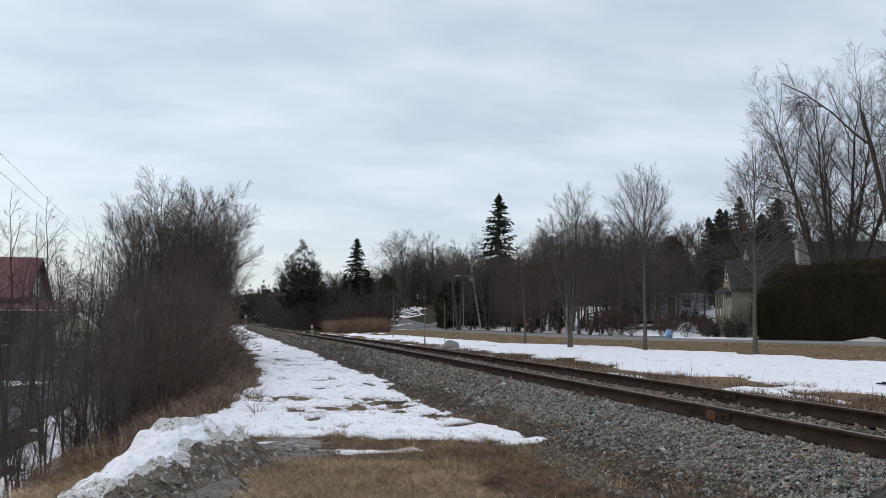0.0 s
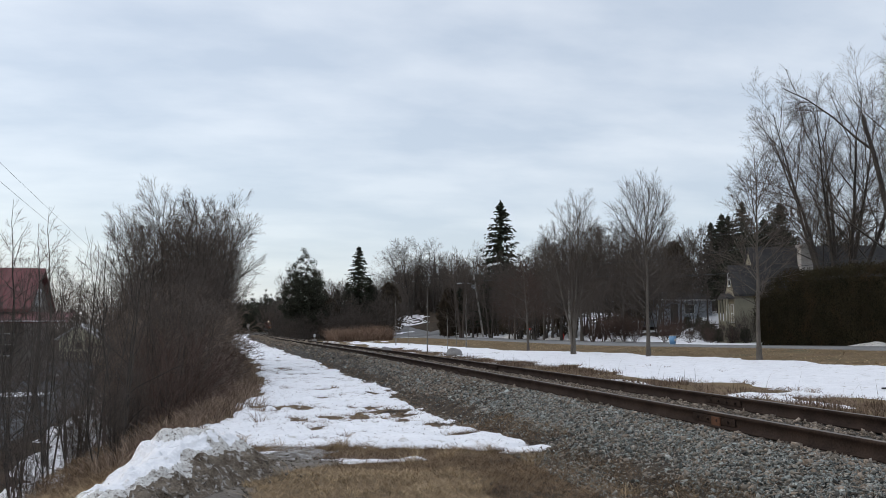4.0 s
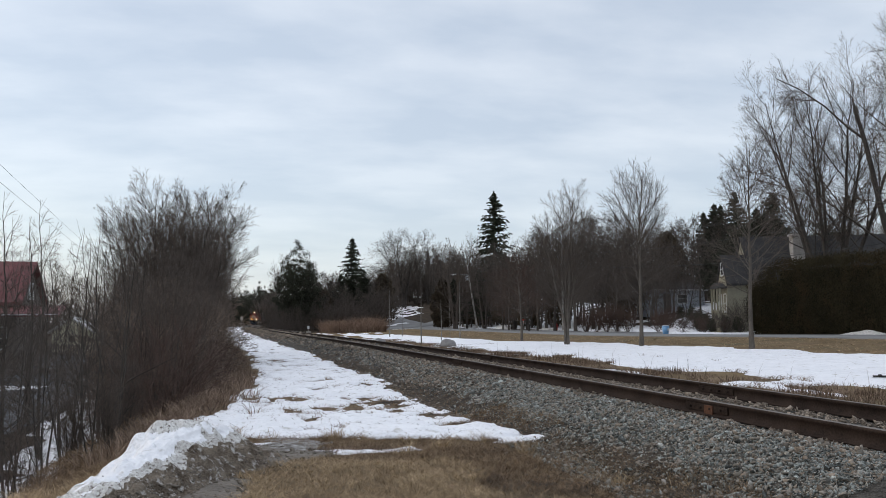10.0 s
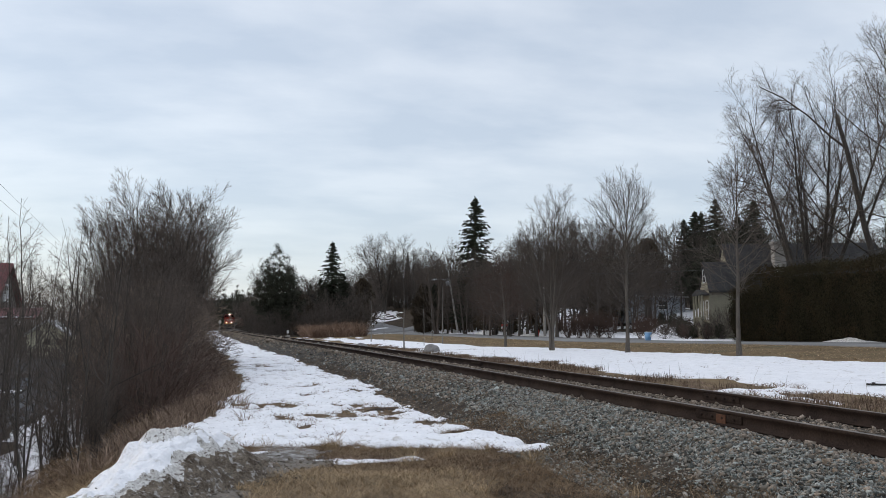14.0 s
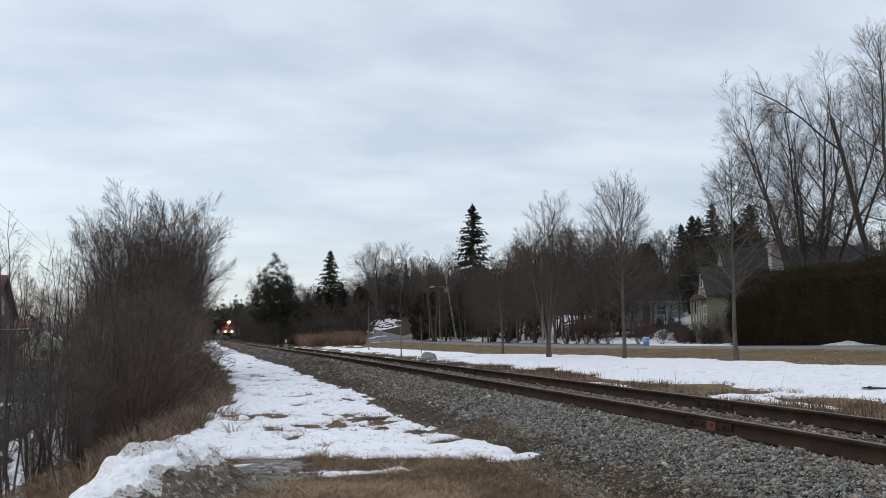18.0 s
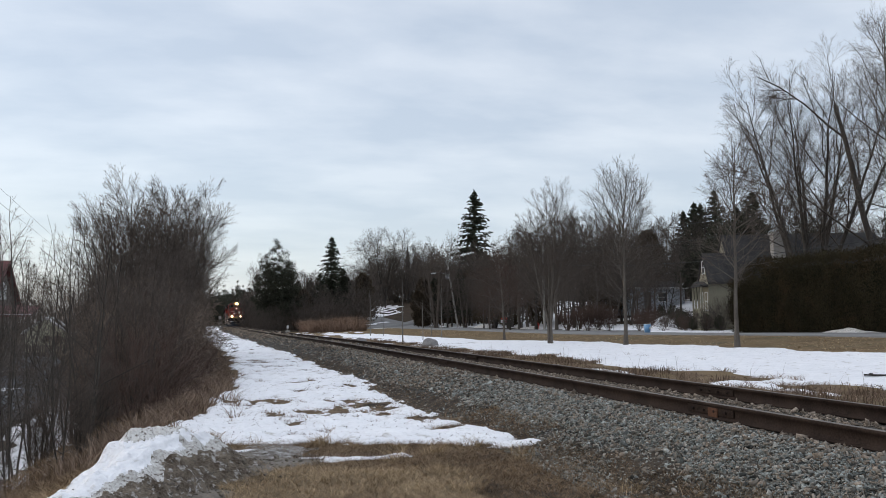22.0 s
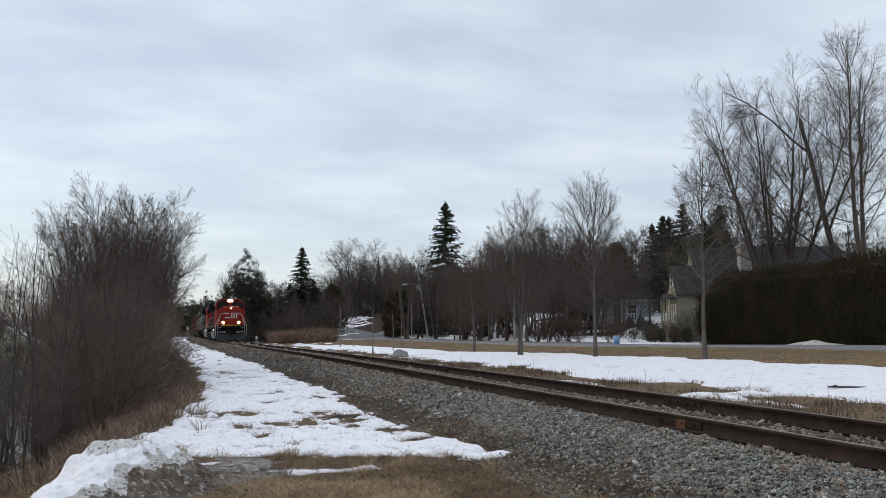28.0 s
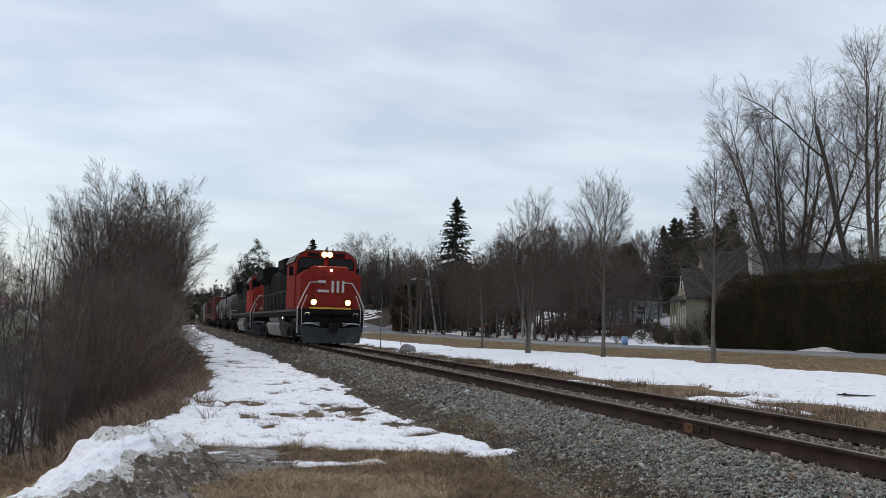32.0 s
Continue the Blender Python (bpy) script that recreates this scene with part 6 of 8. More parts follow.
for yy in (56.2, 57.1, 58.1, 59.0):
    part("column", cbox(37.56, 37.68, yy - 0.07, yy + 0.07, 1.3, 4.0), M_CREAM, po)
part("railing", cbox(37.58, 37.66, 56.2, 59.0, 2.1, 2.2), M_CREAM, po)
part("deck", cbox(37.5, 38.16, 56.1, 59.1, 0.2, 1.35), M_CREAM, po)
for yy in np.arange(56.3, 58.9, 0.22):
    part("baluster", cbox(37.59, 37.65, float(yy), float(yy) + 0.06, 1.35, 2.1), M_CREAM, po)
for x, yy, z, w, t in ((38.2, 56.9, 2.0, 0.9, 1.5), (38.2, 58.4, 2.0, 0.9, 1.5), (38.2, 57.6, 4.9, 0.8, 1.1), (40.2, 58.6, 5.1, 0.7, 1.2), (40.2, 60.3, 5.1, 0.8, 1.2)):
    window(house, x, yy, z, w, t)
for x, z in ((44.5, 2.0), (47.5, 2.2)):
    window(house, x, 55.9, z, 1.0, 1.5, None, "y")
for z in np.arange(1.1, 4.6, 0.32):
    part("clapboard", cbox(38.165, 38.2, 56.15, 59.05, float(z), float(z) + 0.29), M_CREAM, house)

house.matrix_basis = pose(37.8, 57.4, 0, 0, 0, -20) @ Matrix.Translation((-38.2, -57.6, 0))

for sx_, sy_, ss in ((36.6, 57.6, 0.55), (37.4, 60.2, 0.6), (36.2, 61.0, 0.5), (38.0, 62.5, 0.7), (37.2, 54.4, 0.85), (38.4, 53.6, 0.95), (39.6, 52.9, 1.0), (36.6, 55.6, 0.6)):
    put(shrub[0], USED, sx_, sy_, sx_ * 50, ss, 1.0, "leafless shrub before the cream house")

for sx_, sy_, ss in ((37.0, 56.2, 0.13), (36.8, 57.6, 0.11), (37.1, 59.0, 0.14), (37.6, 60.6, 0.15), (37.3, 54.9, 0.12)):
    put(pin, USED, sx_, sy_, sx_ * 70, ss, 0.85, "low dark evergreen shrub before the cream house")

for k, (sx_, sy_, ss) in enumerate(((36.9, 56.0, 0.5), (36.5, 58.2, 0.6), (38.6, 62.4, 0.7))):
    put(vase[k % 2], USED, sx_, sy_, sx_ * 90, ss, 1.0, "rounded leafless bush before the cream house")

# a pale bungalow up the bank, half hidden by trees
M_PALE = material("pale_blue_siding", (0.36, 0.39, 0.43), (0.46, 0.49, 0.53), 1, 15, 0.8, 0, 0.2, 0.01)
gx0, gy0 = spot(30.5, 98)
bungalow = tagged(new("bungalow"), "low pale blue-grey bungalow behind bare trees on the bank", "house")
zg = gz(gx0, gy0)
part("wall", cprism([(gy0, zg - 0.6), (gy0 + 7, zg - 0.6), (gy0 + 7, zg + 2.5), (gy0 + 3.5, zg + 3.3), (gy0, zg + 2.5)], "x", gx0 - 3.6, gx0 + 3.4), M_PALE, bungalow)
for sg in (-1, 1):
    o = [(gy0 + 3.5, zg + 3.33), (gy0 + 3.5 + sg * 4.1, zg + 2.4), (gy0 + 3.5 + sg * 4.1, zg + 2.56), (gy0 + 3.5, zg + 3.5)]
    part("roof", cprism(o if sg < 0 else o[::-1], "x", gx0 - 4.0, gx0 + 3.8), M_SLATE, bungalow)
part("fascia", cbox(gx0 - 4.0, gx0 + 3.8, gy0 - 0.64, gy0 - 0.6, zg + 2.36, zg + 2.56), M_WHITE, bungalow, "white eaves board")
part("door", cbox(gx0 - 1.9, gx0 - 1.0, gy0 - 0.05, gy0, zg, zg + 2.05, 0.02), M_BROWNDOOR, bungalow, "dark door")
window(bungalow, gx0 + 0.5, gy0, zg + 0.9, 1.3, 1.1, None, "y")
for k, b, d, ss in ((1, 28.7, 88, 0.66), (0, 29.7, 84, 0.62), (3, 30.2, 90, 0.7), (2, 31.0, 86, 0.62), (3, 31.9, 90, 0.7)):
    put(far[k], USED, *spot(b, d), d * 37, ss, 1.0, "leafless tree before the bungalow")
for b, d, ss in ((31.3, 84, 0.15), (31.8, 82, 0.13), (30.6, 88, 0.14)):
    put(pin, USED, *spot(b, d), d * 31, ss, 0.9, "small dark evergreen before the bungalow")
for k, b, d, ss in ((0, 29.9, 78, 0.95), (1, 29.4, 79, 0.9), (0, 30.8, 76, 0.5)):
    put(vase[k], USED, *spot(b, d), d * 31, ss)["group"] = "bushes along the street"

# drive from the street to the house
dv, df = [], []
dys = np.linspace(58.5, 68.5, 6)
dxs = np.linspace(34.3, 52, 12)
for xx in dxs:
    for yy in dys:
        y2 = yy + (xx - 34) * 0.55
        dv.append((xx, y2, gz(xx, y2) + 0.035))
df = [(i * 6 + j, (i + 1) * 6 + j, (i + 1) * 6 + j + 1, i * 6 + j + 1) for i in range(11) for j in range(5)]
tagged(new("driveway", np_mesh("driveway", dv, df, M_ASPHALT, None, True)), "grey asphalt drive with patches of snow", "driveway", kind="structure")

# recycling tub, hydrant, sign, white marker post
M_BLUE = material("faded_blue_plastic", (0.16, 0.33, 0.55), (0.22, 0.40, 0.62), 3, 30, 0.5, 0, 0.1, 0.004)
x, y = spot(29.6, 66)
tub = tagged(new("recycling_bin"), "light blue plastic recycling bin at the kerb", "bin")
tub.matrix_basis = pose(x, y, gz(x, y) + 0.03, 0, 0, 20)
bm = bmesh.new()
bmesh.ops.create_cone(bm, cap_ends=True, segments=20, radius1=0.22, radius2=0.27, depth=0.62, matrix=Matrix.Translation((0, 0, 0.31)))
body = part("body", bm, M_BLUE, tub, "", True)
part("rim", crod((0, 0, 0.6), (0, 0, 0.65), 0.29, 0.29, sides=20), M_BLUE, body)
part("label", cbox(-0.09, 0.09, -0.268, -0.255, 0.28, 0.45), M_WHITE, body, "white label")
part("lid", crod((0, 0, 0.65), (0, 0, 0.69), 0.27, 0.2, sides=20), M_WHITE, tub, "pale lid")

M_HYDRANT = material("hydrant_red", (0.40, 0.04, 0.03), (0.52, 0.07, 0.05), 3, 30, 0.55, 0, 0.1, 0.004)
x, y = spot(22.3, 92)
hyd = tagged(new("fire_hydrant"), "red fire hydrant beside the street", "hydrant")
hyd.matrix_basis = pose(x, y, gz(x, y))
barrel = part("barrel", crod((0, 0, 0), (0, 0, 0.62), 0.12, 0.11, sides=12), M_HYDRANT, hyd)
part("bonnet", crod((0, 0, 0.62), (0, 0, 0.78), 0.14, 0.04, sides=12), M_HYDRANT, hyd)
for s in (-1, 1):
    part("outlet", crod((0, 0, 0.48), (s * 0.2, 0, 0.48), 0.06, 0.06), M_HYDRANT, hyd)

x, y = spot(20.0, 102)
sign = tagged(new("yard_sign"), "small red and white yard sign on a post", "sign")
sign.matrix_basis = pose(x, y, gz(x, y), 0, 0, -20)
part("post", crod((0, 0, 0), (0, 0, 1.3), 0.03), M_WHITE, sign)
bd = part("board", cbox(-0.38, 0.38, -0.03, 0.0, 0.75, 1.35), M_WHITE, sign)
part("stripe", cbox(-0.38, 0.38, -0.036, -0.03, 1.08, 1.35), M_HYDRANT, bd, "red band")
part("stripe", cbox(-0.28, 0.28, -0.036, -0.03, 0.84, 0.9), M_HYDRANT, bd)

x, y = spot(27.4, 78)
post = tagged(new("marker_post"), "thin white marker post before the shrubs", "post")
post.matrix_basis = pose(x, y, gz(x, y), 0, 1)
part("shaft", crod((0, 0, 0), (0, 0, 1.9), 0.05, 0.045), M_WHITE, post)
part("cap", crod((0, 0, 1.9), (0, 0, 1.97), 0.06, 0.03), M_WHITE, post)

# utility poles with their wires
M_POLE = material("grey_weathered_pole", (0.27, 0.25, 0.225), (0.43, 0.405, 0.37), 2, 30, 0.9, 0, 0.4, 0.01, None, 1, 0.6, 0.1, 0, (1, 1, 0.1))
M_GREYMETAL = material("galvanised_grey", (0.30, 0.31, 0.32), (0.42, 0.43, 0.44), 3, 40, 0.5, 0.4, 0.1, 0.003)
M_WIRE = plain("black_wire", (0.012, 0.012, 0.012), 0.6)
POLES = ((35.5, 117.5, 9.7, 9.0, True), (36.1, 86.0, 9.6, 0.0, False), (35.6, 2.0, 9.8, 0.0, False))
tops = []
for x, y, hgt, lean, tank in POLES:
    pl = tagged(new("utility_pole"), "weathered wooden utility pole beside the street" + (", leaning, with a transformer" if tank else ""), "utility pole")
    pl.matrix_basis = pose(x, y, gz(x, y), 0, -lean)
    part("shaft", crod((0, 0, -0.3), (0, 0, hgt), 0.15, 0.10, sides=10), M_POLE, pl)
    part("bracket", cbox(-0.5, 0.12, -0.05, 0.05, hgt - 1.5, hgt - 1.38), M_GREYMETAL, pl)
    for z in (hgt - 0.2, hgt - 1.0, hgt - 2.2):
        part("insulator", crod((-0.12, 0, z), (-0.25, 0, z), 0.05, 0.03), M_GREYMETAL, pl)
    if tank:
        tk = part("transformer", crod((-0.42, 0, hgt - 2.4), (-0.42, 0, hgt - 1.4), 0.26, 0.26, sides=14), M_GREYMETAL, pl, "grey transformer drum")
        part("bushing", crod((-0.42, 0, hgt - 1.4), (-0.42, 0, hgt - 1.15), 0.05, 0.03), M_GREYMETAL, tk)
        arm = part("lamp_arm", pipe([(0, 0, hgt - 1.9), (-1.4, -0.6, hgt - 1.3), (-2.4, -1.0, hgt - 1.2)], 0.03), M_GREYMETAL, pl)
        part("lamp_head", cbox(-3.0, -2.3, -1.2, -0.9, hgt - 1.3, hgt - 1.14, 0.05), M_WHITE, arm, "white street lamp head")
    tops.append(pose(x, y, gz(x, y), 0, -lean) @ Vector((-0.2, 0, hgt)))
for drop, sag in ((0.2, 0.5), (1.0, 0.7), (2.2, 0.9)):
    for a, b in zip(tops, tops[1:]):
        k = 2.6 if (a - b).length > 60 else 1.0
        tagged(new("overhead_wire", np_mesh("overhead_wire", *wire_mesh(a - Vector((0, 0, drop)), b - Vector((0, 0, drop)), sag * k, 0.016), M_WIRE)), "black overhead wire between utility poles", "wire")["group"] = "street wires"

# church steeple over the trees
M_BROWNBOARD = material("dark_weathered_board", (0.03, 0.027, 0.025), (0.075, 0.066, 0.06), 4, 40, 0.9, 0, 0.3, 0.004)
M_SPIRE = material("slate_spire", (0.065, 0.066, 0.072), (0.10, 0.10, 0.108), 1, 10, 0.8, 0, 0.2, 0.02)
x, y = spot(13.4, 262)
st = tagged(new("church_steeple"), "slim dark church spire rising over the bare trees", "steeple")
st.matrix_basis = pose(x, y, 2.2)
part("tower", cbox(-1.1, 1.1, -1.1, 1.1, -1.0, 12.2, 0.1), M_SPIRE, st)
bm = bmesh.new()
bmesh.ops.create_cone(bm, cap_ends=True, segments=8, radius1=1.3, radius2=0.05, depth=11.2, matrix=Matrix.Translation((0, 0, 17.6)))
part("spire", bm, M_SPIRE, st)
part("eaves", cbox(-1.22, 1.22, -1.22, 1.22, 11.9, 12.25, 0.05), M_SPIRE, st)
for q in range(4):
    lv = part("louvre", cbox(-0.35, 0.35, -1.14, -1.08, 9.2, 11.2, 0.02), M_BROWNBOARD, st, "dark belfry louvre")
    lv.matrix_basis = pose(0, 0, 0, 0, 0, 90 * q)
part("finial", crod((0, 0, 23.1), (0, 0, 23.8), 0.05), M_SPIRE, st)

# houses among the far trees up the side street
for b, d, w, label in ((19.6, 135, 10, "dark house with snow on its roof among trees"),):
    x, y = spot(b, d)
    hs = tagged(new("house"), label, "house")
    z = gz(x, y)
    part("wall", cbox(x - w / 2, x + w / 2, y, y + 8, z - 0.5, z + 2.6), M_POLE, hs)
    part("roof", cprism([(y - 0.5, z + 2.6), (y + 8.5, z + 2.6), (y + 4, z + 4.4)], "x", x - w / 2 - 0.4, x + w / 2 + 0.4), M_SNOW, hs, "snow-covered roof")
    for o in (-2.6, 0.2, 2.8):
        window(hs, x + o, y, z + 0.8, 1.0, 1.2, None, "y")

# side street climbing away between grassy banks
q_ = np.linspace(0, 1, 40)
sb = np.interp(q_, [0, 0.25, 0.5, 0.75, 1.0], [9.6, 11.6, 13.4, 15.0, 16.0])
sd = np.interp(q_, [0, 0.25, 0.5, 0.75, 1.0], [124, 133, 143, 155, 172])
mid_ = np.array([spot(b, d) for b, d in zip(sb, sd)])
ahead = unit(np.gradient(mid_, axis=0))
sv = []
for (xx, yy), (ax_, ay_) in zip(mid_, ahead):
    for o, drop in ((-2.0, -0.3), (-1.8, 0.0), (0.0, 0.04), (1.8, 0.0), (2.0, -0.3)):
        px_, py_ = xx + ay_ * o, yy - ax_ * o
        sv.append((px_, py_, gz(px_, py_) + 0.22 + drop))
tagged(new("side_street", np_mesh("side_street", sv, [(5 * i + c, 5 * i + c + 1, 5 * i + c + 6, 5 * i + c + 5) for i in range(39) for c in range(4)], M_ASPHALT, None, True)), "grey side street climbing between trees", "road", kind="structure")


def rise_depth(x, y):
    e = 0.9 * fractal(x * 0.16, y * 0.10, 107, 5) - 0.30
    return 0.10 * np.tanh(e / 0.25) + 0.05


drift("snow", steps((20, 56, 0.6)), steps((121, 205, 0.8)), rise_depth, M_SNOW, "patches of snow on the grassy rise beside the side street", "snow")

# small railway furniture beside the track
x, y = 10.6, 119.0
sw = tagged(new("switch_stand"), "small white and black marker stand beside the track", "marker")
sw.matrix_basis = pose(x, y, gz(x, y))
part("base", cbox(-0.3, 0.3, -0.3, 0.3, -0.1, 0.25, 0.03), M_POLE, sw)
part("mast", crod((0, 0, 0.2), (0, 0, 1.0), 0.04), M_POLE, sw)
part("target", cbox(-0.15, 0.15, -0.05, 0.0, 0.55, 0.98, 0.02), M_WHITE, sw, "white target plate")
x, y = 1.9, 176.0
mp_ = tagged(new("signal_post"), "thin dark post with a small board beside the track", "post")
mp_.matrix_basis = pose(x, y, gz(x, y))
part("mast", crod((0, 0, -0.2), (0, 0, 2.9), 0.05), M_POLE, mp_)
part("board", cbox(-0.28, 0.28, -0.06, -0.02, 2.1, 2.75, 0.02), M_POLE, mp_, "small dark board")
part("crossbar", cbox(-0.45, 0.45, -0.05, 0.02, 1.3, 1.42), M_POLE, mp_)


# a dark board left lying on the park snow
bx, by_b = 15.6, 16.75
board = tagged(new("board"), "dark weathered board lying flat on the snow", "board")
part("plank", cbox(-0.42, 0.42, -0.06, 0.06, 0.0, 0.035, 0.004), M_BROWNBOARD, board)
part("batten", cbox(-0.30, -0.22, -0.10, 0.10, 0.035, 0.06, 0.004), M_BROWNBOARD, board)
board.matrix_basis = pose(bx, by_b, gz(bx, by_b) + float(park_depth(np.array(bx), np.array(by_b))) + 0.005, 0, 0, -44)
# ---- below the bank: houses, yard, fence, wires ----
M_REDROOF = material("red_metal_roof", (0.10, 0.022, 0.022), (0.145, 0.034, 0.033), 1.0, 20, 0.55, 0, 0.1, 0.005)
M_BROWNWALL = material("weathered_board_wall", (0.12, 0.10, 0.09), (0.21, 0.185, 0.165), 1.5, 15, 0.9, 0, 0.3, 0.01, None, 1, 0.6, 0, 0, (6, 6, 0.4))
M_YELLOW = material("pale_yellow_siding", (0.52, 0.49, 0.36), (0.66, 0.62, 0.47), 1, 15, 0.8, 0, 0.2, 0.01)
M_WETASPHALT = material("dark_wet_asphalt", (0.055, 0.058, 0.062), (0.10, 0.104, 0.11), 0.5, 40, 0.8, 0, 0.3, 0.01, (0.30, 0.30, 0.31), 0.5, 0.62)
rh = tagged(new("house"), "wooden house with a steep red metal roof and covered porch", "house")
z0 = -1.3
part("wall", cprism([(58.2, z0), (65.0, z0), (65.0, 3.2), (61.6, 5.75), (58.2, 3.2)], "x", -26, -13.5), M_BROWNWALL, rh)
part("roof", cprism([(57.6, 2.85), (61.6, 5.78), (61.6, 5.95), (57.6, 3.05)], "x", -26.4, -13.1), M_REDROOF, rh, "red metal roof slope")
part("roof", cprism([(65.6, 2.85), (65.6, 3.05), (61.6, 5.95), (61.6, 5.78)], "x", -26.4, -13.1), M_REDROOF, rh)
for k in range(25):
    xx = -26.2 + k * 0.53
    part("roof_seam", cprism([(57.6, 3.05), (61.6, 5.95), (61.6, 6.0), (57.6, 3.1)], "x", xx, xx + 0.04), M_REDROOF, rh)
pr = part("porch_roof", cprism([(55.6, 2.1), (58.2, 2.75), (58.2, 2.85), (55.6, 2.2)], "x", -26.4, -10.5), M_REDROOF, rh, "dark porch roof")
part("snow_edge", cbox(-24, -10.6, 55.5, 55.9, 2.2, 2.27), M_SNOW, pr, "strip of snow along the eave")
for k in range(8):
    xx = -25.6 + k * 1.9
    part("porch_post", cbox(xx, xx + 0.12, 55.75, 55.87, z0, 2.15), M_BROWNWALL, pr)
part("railing", cbox(-26, -10.7, 55.78, 55.84, -0.4, -0.32), M_BROWNWALL, pr)
part("deck", cbox(-26.2, -10.6, 55.6, 58.2, z0 - 0.3, z0 + 0.1), M_BROWNWALL, pr)
for xx in (-24, -20.5, -17, -14.6):
    window(rh, xx, 58.2, 0.0, 1.1, 1.5, None, "y")
gw = bmesh.new()
part("window", box(gw, -13.5, -13.42, 60.9, 62.3, 3.3, 4.5), M_WHITE, rh)

x, y = spot(-9.9, 82)
zs = -0.75
shed = tagged(new("shed"), "pale yellow shed with a low gable and two dark windows", "shed")
part("wall", cprism([(x - 1.7, zs - 0.6), (x + 1.7, zs - 0.6), (x + 1.7, zs + 1.6), (x - 0.1, zs + 2.85), (x - 1.7, zs + 1.6)], "y", y, y + 5), M_YELLOW, shed)
for sg in (-1, 1):
    part("roof", cprism([(x - 0.1, zs + 2.87), (x - 0.1 + sg * 1.95, zs + 1.5), (x - 0.1 + sg * 1.95, zs + 1.62), (x - 0.1, zs + 3.0)], "y", y - 0.3, y + 5.2), M_WHITE, shed)
for o in (0.0, 0.95):
    part("window", cbox(x + o - 0.25, x + o + 0.25, y - 0.03, y + 0.01, zs + 0.75, zs + 1.3), M_PANE, shed)
fence = tagged(new("fence"), "dark picket fence before the yellow shed", "fence")
for k in range(26):
    xx = x - 2.6 + k * 0.2
    part("picket", cbox(xx, xx + 0.11, y - 4.04, y - 4.0, gz(xx, y - 4) - 0.1, gz(xx, y - 4) + 0.95), M_BROWNWALL, fence)
for zz in (0.25, 0.75):
    part("rail", cbox(x - 2.7, x + 2.7, y - 4.0, y - 3.95, gz(x, y - 4) + zz, gz(x, y - 4) + zz + 0.08), M_BROWNWALL, fence)

# asphalt yard between house and bank
yx, yy_ = np.meshgrid(np.linspace(-30, -6.2, 16), np.linspace(24, 76, 20))
yz = ground_z(yx, yy_) + 0.06
tagged(new("yard", grid_mesh("yard", np.linspace(-30, -6.2, 16), np.linspace(24, 76, 20), yz, M_WETASPHALT)), "dark wet asphalt yard below the bank", "yard", kind="structure")
# a pole line runs along the foot of the bank
ends = []
for x, y, top_z in ((-4.3, -9.0, 6.4), (-17.4, 150.0, 9.0)):
    pl = tagged(new("utility_pole"), "slim weathered wooden pole of the line below the bank", "utility pole")
    pl.matrix_basis = pose(x, y, gz(x, y))
    part("shaft", crod((0, 0, -0.3), (0, 0, top_z - gz(x, y) + 0.3), 0.12, 0.085, sides=10), M_POLE, pl)
    for dz in (0.0, 0.55):
        part("insulator", crod((0.09, 0, top_z - gz(x, y) - dz), (0.2, 0, top_z - gz(x, y) - dz), 0.04, 0.025), M_GREYMETAL, pl)
    ends.append((x + 0.2, y, top_z))
for dz in (0.0, 0.55):
    a, b = [(p[0], p[1], p[2] - dz) for p in ends]
    tagged(new("overhead_wire", np_mesh("overhead_wire", *wire_mesh(a, b, 0.45, 0.007, 30), M_WIRE)), "thin wire of the pole line below the bank", "wire")["group"] = "pole line wires"
# shrubs and trees about the yard
for b, d, s in ((-7.4, 80, 1.3), (-12.8, 90, 1.5), (-14.5, 95, 1.5), (-10.6, 100, 1.5), (-9.2, 110, 1.7), (-7.0, 95, 1.6), (-5.8, 80, 1.6), (-5.4, 55, 1.2)):
    put(shrub[int(d) % 2], USED, *spot(b, d), d * 7, s)
for b, d, s in ((-14.8, 78, 0.75), (-13.4, 85, 0.7), (-11.0, 95, 0.75), (-9.6, 105, 0.7), (-8.2, 90, 0.65), (-7.0, 100, 0.8)):
    put(far[int(d) % 4], USED, *spot(b, d), d * 11, s, 1.0, "leafless tree beyond the yard")
# a log thrown down in the snow
lg = tagged(new("fallen_branch"), "fallen grey branch lying across the snow below", "branch")
bm = bmesh.new()
for a, b, ra, rb in (((0, 0, 0), (1.5, 0.2, 0.25), 0.05, 0.04), ((1.5, 0.2, 0.25), (2.8, 0.1, 0.7), 0.04, 0.02), ((1.5, 0.2, 0.25), (2.3, 0.9, 0.6), 0.025, 0.01)):
    rod(bm, a, b, ra, rb, 6)
part("limb", bm, M_BARK, lg)
x, y = spot(-10.5, 17)
lg.matrix_basis = pose(x, y, gz(x, y) + 0.1, 0, 0, 15)

# ---- the freight train: each vehicle's front is at its y = 0, the rail heads at z = 0 ----
M_RED = material("engine_red", (0.185, 0.021, 0.015), (0.240, 0.029, 0.021), 1.5, 40, 0.78, 0, 0.05, 0.002, (0.16, 0.022, 0.017), 1.2, 0.62)
M_BLACK = material("grimy_black", (0.006, 0.006, 0.0065), (0.019, 0.018, 0.017), 1.5, 40, 0.75, 0, 0.1, 0.003)
M_GRIME = material("dusty_running_gear", (0.010, 0.009, 0.008), (0.030, 0.027, 0.024), 2, 30, 0.85, 0, 0.3, 0.01)
M_RAILING = material("white_handrail", (0.36, 0.35, 0.34), (0.50, 0.49, 0.47), 5, 50, 0.5)
